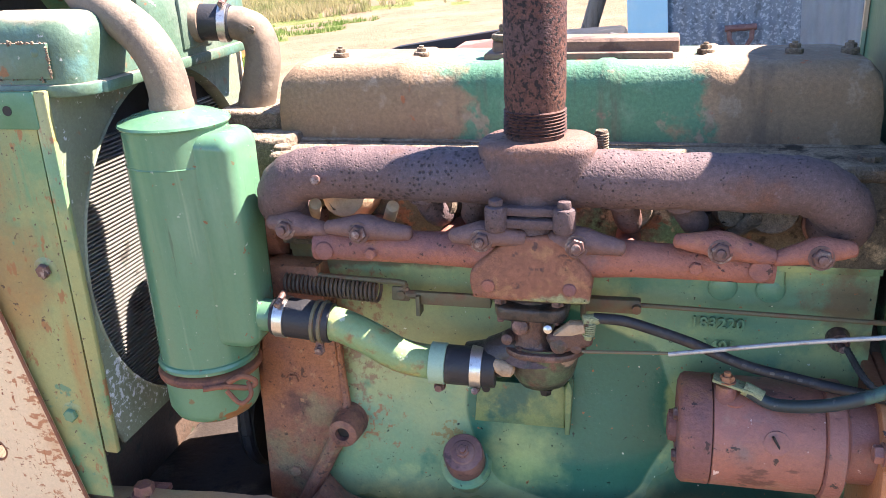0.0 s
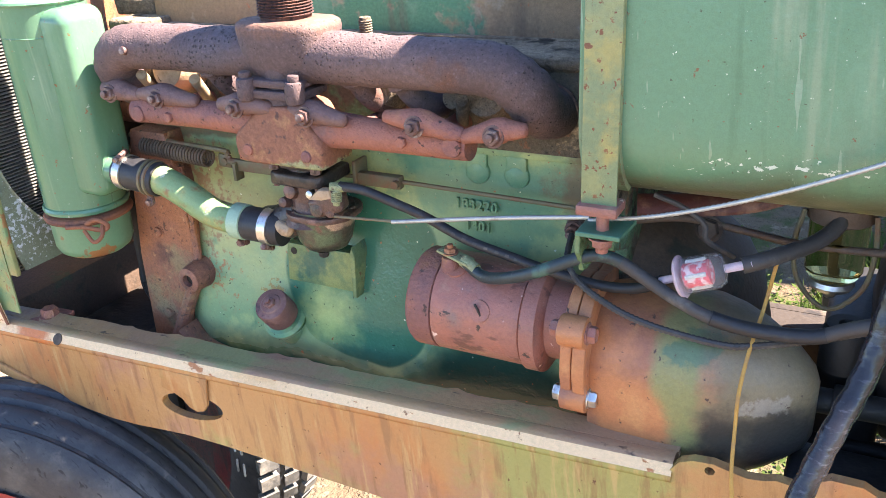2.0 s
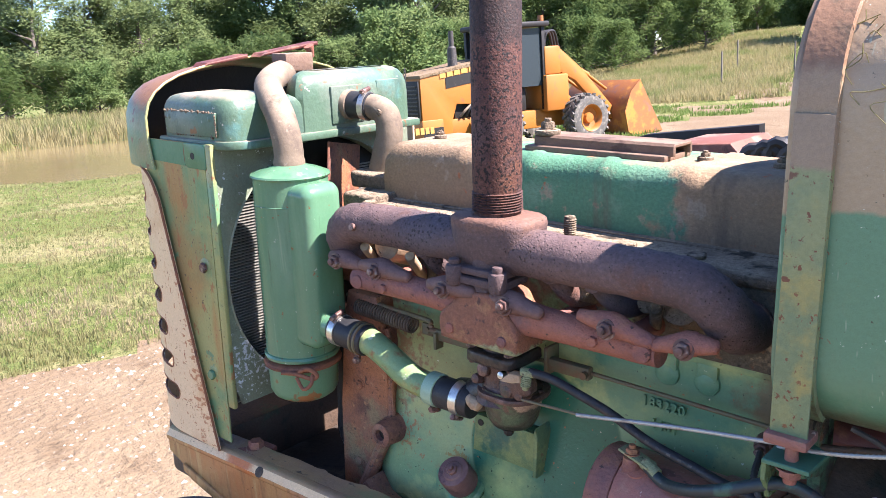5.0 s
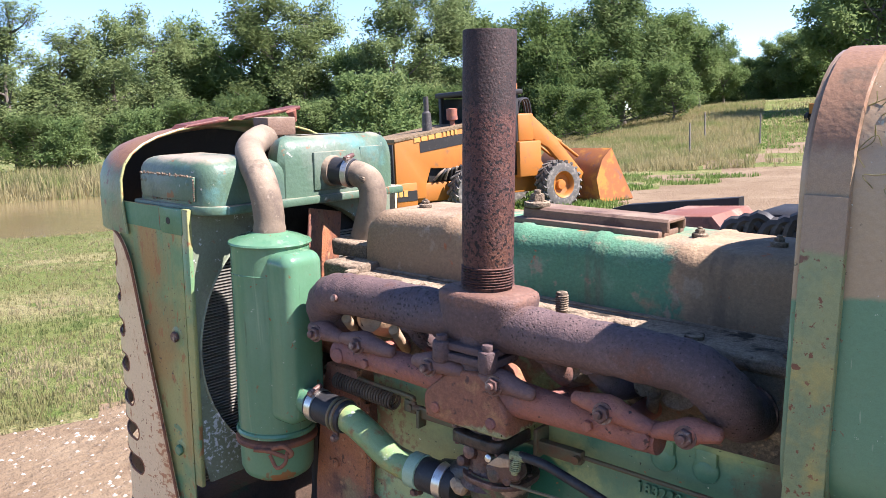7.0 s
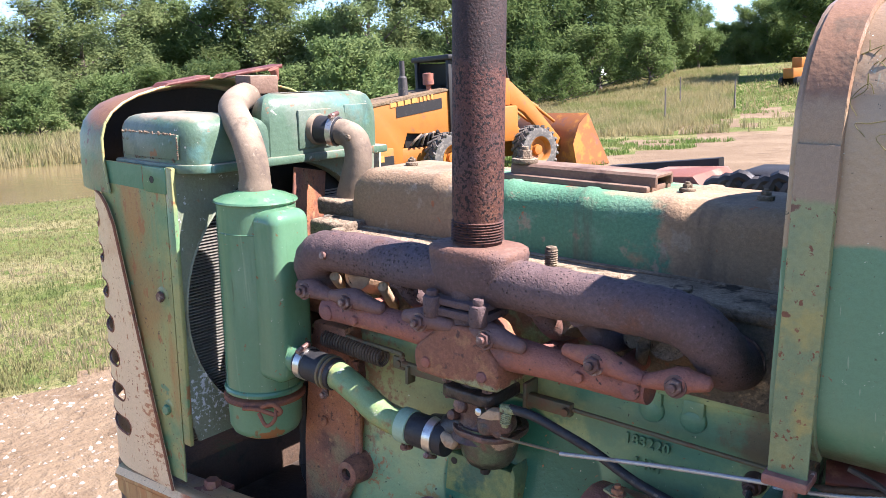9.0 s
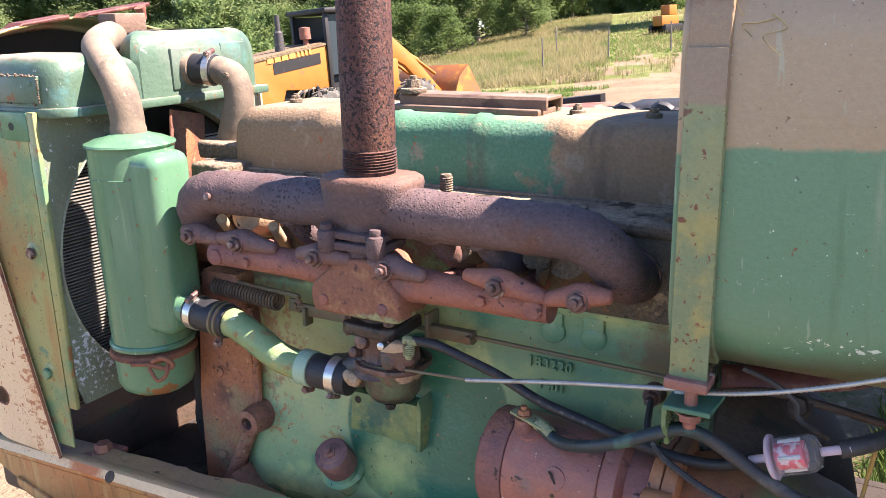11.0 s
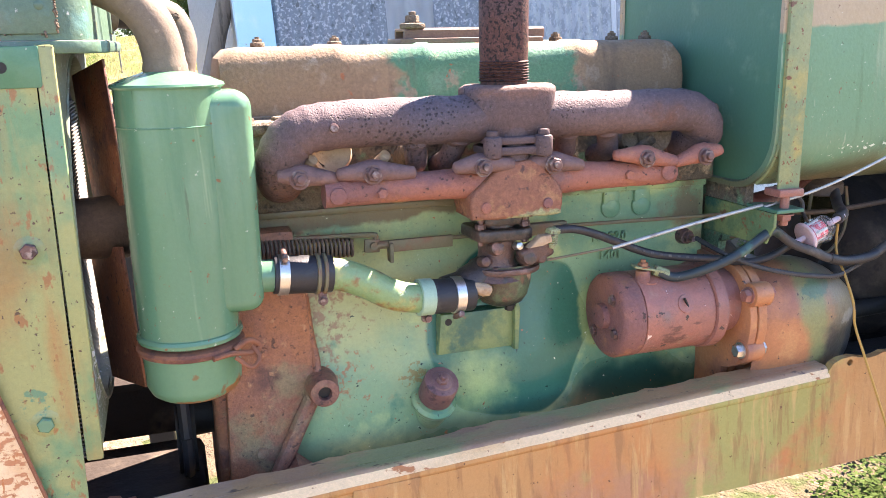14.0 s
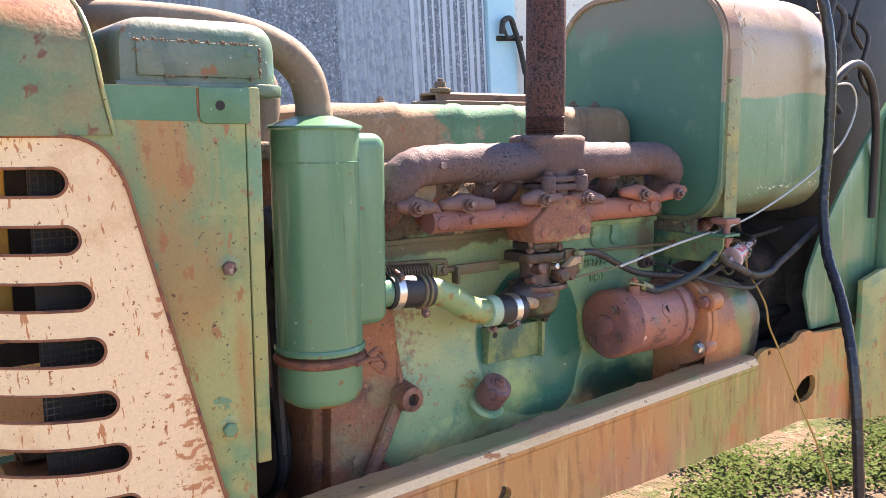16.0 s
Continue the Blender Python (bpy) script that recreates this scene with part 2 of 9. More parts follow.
M["plate"] = mat("rusted_front_plate", (0.262, 0.112, 0.070), [
    dict(color=(0.330, 0.130, 0.060), scale=7, lo=0.44, hi=0.62, detail=9),
    dict(color=(0.230, 0.200, 0.105), scale=7, lo=0.56, hi=0.66, detail=10, amount=0.7),
    dict(color=(0.110, 0.050, 0.042), scale=9, lo=0.52, hi=0.64, detail=9, amount=0.85),
    dict(color=(0.420, 0.215, 0.110), scale=40, lo=0.60, hi=0.66, detail=8, amount=0.8),
    dict(color=(0.055, 0.030, 0.024), scale=90, lo=0.60, hi=0.66, amount=0.8)], rough=0.6, bump=((220, 0.0016, 5), (25, 0.003, 3)), grit=0.6, pits=(260, 0.20, 0.0010, 0.3))
M["iron"] = mat("pitted_rusty_cast_iron", (0.092, 0.058, 0.056), [
    dict(color=(0.128, 0.080, 0.074), scale=6, lo=0.45, hi=0.65),
    dict(color=(0.120, 0.054, 0.036), scale=9, lo=0.54, hi=0.68, amount=0.85),
    dict(color=(0.080, 0.062, 0.072), scale=5, lo=0.52, hi=0.7),
    dict(color=(0.185, 0.090, 0.055), scale=16, lo=0.0, hi=0.6, spot=(-0.125, -0.235, 0.085, 0.030), wobble=2.0, amount=0.7),
    dict(color=(0.174, 0.126, 0.118), scale=260, lo=0.62, hi=0.70, detail=2, amount=0.5),
    dict(color=DUST, scale=18, lo=0.78, hi=1.05, up=0.55, amount=0.35)], rough=0.74, bump=((380, 0.0010, 3), (150, 0.0007, 2)), spec=0.45, grit=0.8, pits=(160, 0.60, 0.0016, 0.55))
M["stack"] = mat("rusty_steel_pipe", (0.082, 0.034, 0.026), [
    dict(color=(0.125, 0.054, 0.034), scale=12, lo=0.5, hi=0.65),
    dict(color=(0.070, 0.040, 0.040), scale=7, lo=0.52, hi=0.62, amount=0.8),
    dict(color=(0.012, 0.008, 0.008), scale=210, lo=0.53, hi=0.58, detail=4),
    dict(color=(0.024, 0.017, 0.016), scale=7, lo=0.0, hi=0.5, spot=(-0.13, 0.085, 0.30, 0.075), wobble=3.0, detail=9, amount=0.8),
    dict(color=(0.165, 0.080, 0.056), scale=150, lo=0.63, hi=0.69, amount=0.7)], rough=0.74, bump=((320, 0.0012, 4), (120, 0.0006, 2)), spec=0.35, grit=1.0)
M["redrust"] = mat("red_rusted_iron", (0.287, 0.110, 0.074), [
    dict(color=(0.196, 0.084, 0.071), scale=7, lo=0.46, hi=0.60),
    dict(color=(0.333, 0.140, 0.067), scale=13, lo=0.56, hi=0.68),
    dict(color=(0.138, 0.084, 0.081), scale=9, lo=0.58, hi=0.68, amount=0.7),
    dict(color=(0.057, 0.029, 0.025), scale=90, lo=0.63, hi=0.68)], rough=0.66, bump=((260, 0.0014, 4), (70, 0.0015, 2)), spec=0.35, grit=0.45)
M["flange"] = mat("rusted_flange_with_old_paint", (0.22, 0.088, 0.05), [
    dict(color=(0.29, 0.135, 0.065), scale=26, lo=0.53, hi=0.62),
    dict(color=(0.25, 0.30, 0.15), scale=24, lo=-0.3, hi=0.3, z=(EYE - 0.418, -0.012), wobble=5.0, amount=0.8),
    dict(color=(0.09, 0.04, 0.03), scale=60, lo=0.6, hi=0.68)], rough=0.66, bump=((220, 0.0014, 4),), grit=0.8)
M["bolt"] = mat("rusty_bolt", (0.14, 0.075, 0.062), [
    dict(color=(0.30, 0.22, 0.18), scale=60, lo=0.52, hi=0.66),
    dict(color=(0.06, 0.036, 0.032), scale=90, lo=0.56, hi=0.64)], rough=0.5, metal=0.3, bump=((300, 0.0008, 3),))
M["clamp"] = mat("brown_rusty_clamp_iron", (0.150, 0.082, 0.070), [
    dict(color=(0.200, 0.105, 0.080), scale=12, lo=0.48, hi=0.64),
    dict(color=(0.085, 0.050, 0.048), scale=30, lo=0.56, hi=0.66, amount=0.7)], rough=0.62, bump=((260, 0.0010, 4),), grit=0.5)
M["zinc"] = mat("bright_zinc_steel", (0.62, 0.60, 0.55), [
    dict(color=(0.25, 0.17, 0.12), scale=80, lo=0.60, hi=0.72)], rough=0.32, metal=0.9, bump=((200, 0.0002, 3),))
M["starter"] = mat("rusted_starter_paint", (0.262, 0.108, 0.082), [
    dict(color=(0.340, 0.126, 0.086), scale=6, lo=0.46, hi=0.60, detail=8),
    dict(color=(0.200, 0.122, 0.106), scale=7, lo=0.52, hi=0.62, detail=8),
    dict(color=(0.260, 0.170, 0.110), scale=12, lo=0.58, hi=0.68, detail=9, amount=0.8),
    dict(color=(0.110, 0.050, 0.040), scale=30, lo=0.58, hi=0.64, stretch=(0.5, 1, 1), detail=9, amount=0.8),
    dict(color=(0.669, 0.506, 0.430), scale=75, lo=0.665, hi=0.69, stretch=(1.4, 1, 0.6)),
    dict(color=(0.048, 0.031, 0.027), scale=45, lo=0.65, hi=0.68),
    dict(color=(0.430, 0.300, 0.200), scale=14, lo=0.68, hi=0.86, up=0.35, amount=0.4)], rough=0.42, bump=((240, 0.0009, 4), (30, 0.001, 2)), grit=0.35)
M["bell"] = mat("rusted_housing_with_oil_stains", (0.420, 0.165, 0.070), [
    dict(color=(0.300, 0.120, 0.065), scale=9, lo=0.48, hi=0.62),
    dict(color=(0.480, 0.230, 0.095), scale=12, lo=0.56, hi=0.68, amount=0.8),
    dict(color=(0.205, 0.165, 0.100), scale=8, lo=-0.1, hi=0.35, spot=(0.56, -0.66, 0.135, 0.40), wobble=1.5, detail=8),
    dict(color=(0.190, 0.215, 0.085), scale=9, lo=-0.1, hi=0.6, spot=(0.430, -0.64, 0.030, 0.13), wobble=2.4, detail=8, amount=0.85),
    dict(color=(0.050, 0.130, 0.085), scale=16, lo=0.2, hi=0.6, spot=(0.450, -0.600, 0.045, 0.026), wobble=4.0, detail=10, amount=0.7),
    dict(color=(0.040, 0.036, 0.032), scale=9, lo=0.0, hi=0.7, spot=(0.480, -0.705, 0.050, 0.070), wobble=3.0, detail=10, amount=0.9),
    dict(color=(0.034, 0.031, 0.029), scale=8, lo=-0.1, hi=0.6, spot=(0.560, -0.735, 0.080, 0.095), wobble=2.6, detail=10, amount=0.92),
    dict(color=(0.400, 0.360, 0.300), scale=24, lo=0.4, hi=0.9, spot=(0.530, -0.668, 0.050, 0.018), wobble=6.0, detail=10, amount=0.5),
    dict(color=(0.088, 0.068, 0.050), scale=6, lo=-0.2, hi=0.7, spot=(0.50, -0.520, 0.20, 0.085), wobble=1.6, detail=8, amount=0.85),
    dict(color=(0.068, 0.041, 0.033), scale=70, lo=0.64, hi=0.69)], rough=0.42, bump=((160, 0.0008, 5), (30, 0.001, 2)), grit=0.3)
M["greasy"] = mat("greasy_dust_black_iron", (0.042, 0.033, 0.027), [
    dict(color=(0.12, 0.093, 0.07), scale=7, lo=0.5, hi=0.7),
    dict(color=(0.022, 0.02, 0.02), scale=25, lo=0.55, hi=0.7)], rough=0.82, spec=0.2, bump=((120, 0.0015, 5), (26, 0.004, 3)))
M["cover"] = mat("dusty_green_valve_cover", (0.078, 0.205, 0.120), [
    dict(color=(0.120, 0.245, 0.155), scale=16, lo=0.50, hi=0.66),
    dict(color=(0.290, 0.195, 0.115), scale=9, lo=-0.5, hi=0.30, mid=("x", -0.115, 0.175, 0.05), wobble=7.0, detail=12),
    dict(color=(0.205, 0.135, 0.082), scale=40, lo=-0.5, hi=0.30, mid=("x", -0.115, 0.20, 0.04), wobble=9.0, detail=6, amount=0.6),
    dict(color=(0.330, 0.125, 0.060), scale=26, lo=0.64, hi=0.67),
    dict(color=(0.310, 0.235, 0.165), scale=26, lo=0.58, hi=0.66, amount=0.75, detail=8),
    dict(color=(0.110, 0.082, 0.060), scale=5, lo=0.55, hi=0.66, stretch=(2.2, 1, 0.25), amount=0.6),
    dict(color=(0.320, 0.235, 0.150), scale=12, lo=0.72, hi=0.95, up=0.62, detail=9)], rough=0.85, bump=((190, 0.0013, 5), (60, 0.0006, 3)), grit=0.55)
M["grime"] = mat("caked_dust_and_grease", (0.165, 0.125, 0.088), [
    dict(color=(0.30, 0.23, 0.16), scale=14, lo=0.48, hi=0.7, up=0.3),
    dict(color=(0.06, 0.048, 0.036), scale=22, lo=0.54, hi=0.66)], rough=0.92, bump=((120, 0.005, 5), (400, 0.0016, 3)), spec=0.15, grit=1.0)
M["pipe"] = mat("dusty_grey_rubber_pipe", (0.175, 0.132, 0.092), [
    dict(color=(0.270, 0.205, 0.142), scale=6, lo=0.42, hi=0.66, up=0.25),
    dict(color=(0.120, 0.090, 0.066), scale=14, lo=0.54, hi=0.68, detail=8),
    dict(color=(0.330, 0.260, 0.185), scale=60, lo=0.62, hi=0.68, amount=0.6)], rough=0.85, bump=((200, 0.0006, 4),), grit=0.3)
M["hose"] = mat("black_rubber_hose", (0.022, 0.022, 0.024), [
    dict(color=(0.06, 0.055, 0.05), scale=24, lo=0.52, hi=0.72)], rough=0.5, bump=((300, 0.0005, 3),), grit=0.2)
M["pipegreen"] = mat("light_green_intake_pipe", (0.18, 0.28, 0.125), [
    dict(color=(0.33, 0.31, 0.11), scale=10, lo=0.50, hi=0.64),
    dict(color=(0.22, 0.11, 0.045), scale=16, lo=0.56, hi=0.66),
    dict(color=(0.45, 0.48, 0.34), scale=40, lo=0.64, hi=0.69)], rough=0.38, bump=((140, 0.0008, 4),), grit=0.25)
M["cuff"] = mat("pale_mint_paint", (0.28, 0.40, 0.28), [
    dict(color=(0.20, 0.30, 0.20), scale=14, lo=0.5, hi=0.66),
    dict(color=(0.20, 0.11, 0.05), scale=40, lo=0.62, hi=0.68)], rough=0.35, grit=0.2)
M["rail"] = mat("olive_paint_with_rust_streaks", (0.400, 0.205, 0.078), [
    dict(color=(0.440, 0.165, 0.058), scale=3.2, lo=0.44, hi=0.62, stretch=(1.6, 1, 0.6), detail=8),
    dict(color=(0.330, 0.165, 0.100), scale=4, lo=0.50, hi=0.64, detail=7, seed=2, amount=0.8),
    dict(color=(0.250, 0.270, 0.085), scale=3.4, lo=0.50, hi=0.62, detail=9, amount=0.85),
    dict(color=(0.220, 0.110, 0.050), scale=26, lo=0.50, hi=0.66, stretch=(2.2, 1, 0.30), turn=-24, detail=4, amount=0.6),
    dict(color=(0.500, 0.310, 0.125), scale=22, lo=0.54, hi=0.66, stretch=(2.0, 1, 0.22), turn=-18, amount=0.55),
    dict(color=(0.500, 0.130, 0.030), scale=14, lo=0.2, hi=0.8, spot=(-0.70, -0.800, 0.075, 0.022), wobble=2.6, detail=8, amount=0.85),
    dict(color=(0.120, 0.058, 0.030), scale=90, lo=0.66, hi=0.70)], rough=0.27, spec=0.5, bump=((140, 0.0006, 5), (26, 0.0022, 2)), grit=0.16)
M["railtop"] = mat("brown_stained_flange_paint", (0.345, 0.200, 0.112), [
    dict(color=(0.400, 0.235, 0.110), scale=5, lo=0.48, hi=0.62, stretch=(0.6, 1, 1), detail=8),
    dict(color=(0.215, 0.235, 0.100), scale=6, lo=0.53, hi=0.62, stretch=(0.6, 1, 1), detail=9, amount=0.8),
    dict(color=(0.240, 0.115, 0.085), scale=9, lo=0.53, hi=0.64, stretch=(0.5, 1, 1), detail=8, amount=0.8),
    dict(color=(0.090, 0.052, 0.032), scale=40, lo=0.62, hi=0.70, stretch=(0.5, 1, 1))], rough=0.38, bump=((140, 0.0009, 5), (30, 0.0015, 2)), grit=0.25)
# wear and rust, with the corner's catch of light painted in as pale cream
M["railedge"] = mat("worn_rusty_edge_with_painted_light", (0.740, 0.500, 0.270), [
    dict(color=(0.600, 0.350, 0.150), scale=6, lo=0.48, hi=0.62, stretch=(0.5, 1, 1), detail=8, amount=0.8),
    dict(color=(0.420, 0.150, 0.048), scale=40, lo=0.60, hi=0.64, stretch=(0.5, 1, 1), detail=8),
    dict(color=(0.500, 0.140, 0.034), scale=14, lo=0.0, hi=0.6, spot=(-0.72, -0.800, 0.075, 0.040), wobble=2.4, detail=8),
    dict(color=(0.260, 0.110, 0.045), scale=80, lo=0.64, hi=0.69)], rough=0.5, bump=((140, 0.0008, 5),), grit=0.3)
M["panel"] = mat("faded_green_sheet_with_rust_stains", (0.290, 0.290, 0.115), [
    dict(color=(0.125, 0.235, 0.115), scale=4, lo=0.48, hi=0.60, detail=10),
    dict(color=(0.340, 0.175, 0.062), scale=8, lo=0.48, hi=0.62, stretch=(1, 1, 0.22), detail=12, amount=0.9),
    dict(color=(0.230, 0.230, 0.100), scale=16, lo=0.54, hi=0.64, stretch=(1.5, 1, 0.15), amount=0.7),
    dict(color=(0.320, 0.140, 0.048), scale=9, lo=-0.2, hi=0.9, spot=(-0.86, -0.38, 0.075, 0.16), wobble=2.8, detail=10, amount=0.65),
    dict(color=(0.280, 0.110, 0.045), scale=44, lo=0.57, hi=0.63, stretch=(1, 1, 0.5), detail=10, amount=0.85),
    dict(color=(0.110, 0.220, 0.125), scale=14, lo=0.64, hi=0.67, detail=8),
    dict(color=(0.090, 0.055, 0.035), scale=120, lo=0.64, hi=0.67)], rough=0.34, bump=((160, 0.0006, 4), (7, 0.003, 2)), grit=0.2)
M["bandgreen"] = mat("unfaded_green_paint", (0.056, 0.165, 0.088), [
    dict(color=(0.080, 0.195, 0.112), scale=9, lo=0.48, hi=0.64),
    dict(color=(0.19, 0.115, 0.055), scale=20, lo=0.60, hi=0.66, stretch=(1, 1, 0.4)),
    dict(color=(0.30, 0.36, 0.26), scale=90, lo=0.67, hi=0.70)], rough=0.35, bump=((120, 0.0006, 4),), grit=0.1)
M["cowl"] = mat("faded_green_cowl_paint", (0.105, 0.180, 0.090), [
    dict(color=(0.200, 0.205, 0.095), scale=5, lo=0.48, hi=0.60, detail=9),
    dict(color=(0.240, 0.120, 0.052), scale=4, lo=0.48, hi=0.60, detail=10, amount=0.85),
    dict(color=(0.200, 0.098, 0.045), scale=8, lo=0.50, hi=0.70, up=0.4, detail=9),
    dict(color=(0.085, 0.200, 0.105), scale=10, lo=0.60, hi=0.66, detail=8),
    dict(color=(0.16, 0.07, 0.035), scale=40, lo=0.58, hi=0.65, detail=9)], rough=0.45, bump=((160, 0.0008, 4),), grit=0.3)
M["grille"] = mat("cream_paint_peeling_to_rust", (0.74, 0.53, 0.320), [
    dict(color=(0.66, 0.50, 0.37), scale=3, lo=0.54, hi=0.66),
    dict(color=(0.56, 0.30, 0.14), scale=7, lo=0.52, hi=0.68, detail=9, amount=0.6),
    dict(color=(0.42, 0.140, 0.055), scale=60, lo=0.95, hi=1.25, spot=(-0.84, -0.64, 0.09, 0.28), wobble=6.5, detail=10, stretch=(0.8, 0.8, 1.4), amount=0.85),
    dict(color=(0.44, 0.145, 0.048), scale=55, lo=0.615, hi=0.635, detail=6, stretch=(2.2, 2.2, 0.6), turn=25, amount=0.9),
    dict(color=(0.38, 0.120, 0.045), scale=20, lo=0.665, hi=0.68, detail=14, grain=0.75, stretch=(1.2, 1.2, 0.6)),
    dict(color=(0.26, 0.08, 0.035), scale=130, lo=0.64, hi=0.66)], rough=0.42, bump=((120, 0.0008, 5),), grit=0.2)
M["rustedge"] = mat("bare_rust_edge", (0.24, 0.09, 0.045), [
    dict(color=(0.12, 0.045, 0.03), scale=30, lo=0.5, hi=0.65)], rough=0.8, bump=((140, 0.001, 5),))
M["tank"] = mat("faded_green_tank_paint", (0.098, 0.220, 0.132), [
    dict(color=(0.135, 0.275, 0.175), scale=4, lo=0.46, hi=0.64, stretch=(1, 1, 0.5), detail=8),
    dict(color=(0.150, 0.205, 0.125), scale=6, lo=0.52, hi=0.66, stretch=(1, 1, 0.6), detail=9, seed=3, amount=0.75),
    dict(color=(0.210, 0.290, 0.190), scale=13, lo=0.57, hi=0.68, stretch=(1.5, 1, 0.10), detail=4, amount=0.7),
    dict(color=(0.066, 0.160, 0.092), scale=14, lo=0.55, hi=0.68, stretch=(1.6, 1, 0.12), amount=0.7),
    dict(color=(0.345, 0.255, 0.158), scale=7, lo=-0.06, hi=0.06, z=(EYE - 0.182, 0.06), wobble=0.55, detail=8),
    dict(color=(0.200, 0.125, 0.070), scale=9, lo=-0.1, hi=0.5, z=(EYE - 0.02, 0.08), wobble=4.0, amount=0.7, detail=9),
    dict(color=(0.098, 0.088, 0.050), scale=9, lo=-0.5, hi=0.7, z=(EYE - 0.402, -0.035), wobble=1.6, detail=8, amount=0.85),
    dict(color=(0.230, 0.170, 0.105), scale=10, lo=0.3, hi=0.9, spot=(0.46, -0.415, 0.10, 0.020), wobble=3.0, detail=8, amount=0.5),
    dict(color=(0.62, 0.68, 0.60), scale=150, lo=1.25, hi=1.45, amount=0.85, spot=(0.53, -0.352, 0.24, 0.020), wobble=6.0, detail=3, stretch=(0.8, 1, 1)),
    dict(color=(0.62, 0.68, 0.60), scale=150, lo=1.40, hi=1.55, amount=0.85, spot=(0.665, -0.330, 0.04, 0.060), wobble=6.5, detail=3, stretch=(1, 1, 0.7)),
    dict(color=(0.62, 0.68, 0.60), scale=190, lo=0.70, hi=0.715),
    dict(color=(0.34, 0.42, 0.32), scale=60, lo=0.685, hi=0.70, stretch=(1.6, 1, 0.15), detail=2, amount=0.35),
    dict(color=(0.045, 0.050, 0.030), scale=120, lo=0.665, hi=0.69, amount=0.8),
    dict(color=(0.162, 0.088, 0.048), scale=70, lo=0.675, hi=0.70)], rough=0.30, spec=0.5, bump=((7, 0.004, 2), (160, 0.0006, 4)), grit=0.18)
# the tank's green set darker, to paint in the shade on its end
M["tankend"] = mat("shaded_tank_green", (0.054, 0.156, 0.098), [
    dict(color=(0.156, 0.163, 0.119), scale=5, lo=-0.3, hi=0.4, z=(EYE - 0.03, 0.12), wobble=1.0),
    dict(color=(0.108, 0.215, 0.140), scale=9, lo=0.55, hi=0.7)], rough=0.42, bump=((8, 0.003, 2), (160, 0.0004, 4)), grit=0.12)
M["strap"] = mat("strap_with_worn_yellowed_paint", (0.162, 0.215, 0.116), [
    dict(color=(0.230, 0.250, 0.116), scale=8, lo=0.48, hi=0.62),
    dict(color=(0.30, 0.27, 0.10), scale=10, lo=0.50, hi=0.62, detail=9),
    dict(color=(0.212, 0.105, 0.050), scale=60, lo=0.625, hi=0.65, detail=9),
    dict(color=(0.16, 0.065, 0.035), scale=95, lo=0.62, hi=0.65),
    dict(color=(0.290, 0.205, 0.128), scale=6, lo=-0.06, hi=0.1, z=(EYE - 0.13, 0.05), wobble=1.4),
    dict(color=(0.200, 0.100, 0.055), scale=10, lo=-0.3, hi=0.5, z=(EYE - 0.05, 0.06), wobble=5.0, detail=9, amount=0.8),
    dict(color=(0.111, 0.080, 0.050), scale=14, lo=0.58, hi=0.66, stretch=(1, 1, 0.4), amount=0.7),
    dict(color=(0.153, 0.075, 0.044), scale=24, lo=0.66, hi=0.70)], rough=0.5, bump=((140, 0.0010, 5),), grit=0.3)
M["topsteel"] = mat("radiator_tank_faded_paint", (0.078, 0.135, 0.088), [
    dict(color=(0.135, 0.170, 0.128), scale=6, lo=0.48, hi=0.64),
    dict(color=(0.09, 0.20, 0.175), scale=7, lo=0.54, hi=0.66),
    dict(color=(0.06, 0.10, 0.08), scale=10, lo=0.58, hi=0.68, stretch=(1, 1, 0.4), amount=0.8),
    dict(color=(0.30, 0.25, 0.18), scale=9, lo=0.56, hi=0.80, up=0.5),
    dict(color=(0.40, 0.40, 0.34), scale=50, lo=0.66, hi=0.70),
    dict(color=(0.20, 0.10, 0.05), scale=28, lo=0.63, hi=0.68)], rough=0.45, bump=((110, 0.0010, 5), (14, 0.0015, 2)), grit=0.3)
M["shroud"] = mat("grey_green_shroud_sheet", (0.170, 0.200, 0.135), [
    dict(color=(0.260, 0.255, 0.190), scale=7, lo=0.5, hi=0.66),
    dict(color=(0.110, 0.120, 0.085), scale=12, lo=0.52, hi=0.64, detail=9, amount=0.8),
    dict(color=(0.520, 0.560, 0.580), scale=110, lo=0.5, hi=0.9, spot=(-0.765, -0.60, 0.055, 0.09), wobble=5.0, detail=6),
    dict(color=(0.493, 0.525, 0.512), scale=90, lo=0.64, hi=0.68),
    dict(color=(0.261, 0.135, 0.072), scale=16, lo=0.60, hi=0.68)], rough=0.55, bump=((120, 0.0009, 5),), grit=0.35)
M["fin"] = mat("dusty_metal_fins", (0.26, 0.25, 0.22), [
    dict(color=(0.10, 0.09, 0.08), scale=14, lo=0.58, hi=0.66)], rough=0.5, metal=0.3)
M["channel"] = mat("dusty_brown_channel_steel", (0.17, 0.105, 0.072), [
    dict(color=(0.24, 0.175, 0.12), scale=9, lo=0.50, hi=0.70, up=0.2),
    dict(color=(0.10, 0.058, 0.042), scale=16, lo=0.58, hi=0.68)], rough=0.7, bump=((200, 0.0010, 4),), grit=0.4)
M["ochre"] = mat("dull_ochre_paint", (0.30, 0.17, 0.03), [
    dict(color=(0.20, 0.11, 0.03), scale=12, lo=0.5, hi=0.66)], rough=0.6)
M["black"] = mat("black_grimy_metal", (0.013, 0.012, 0.011), [
    dict(color=(0.035, 0.029, 0.025), scale=16, lo=0.55, hi=0.75)], rough=0.6, bump=((120, 0.001, 4),))
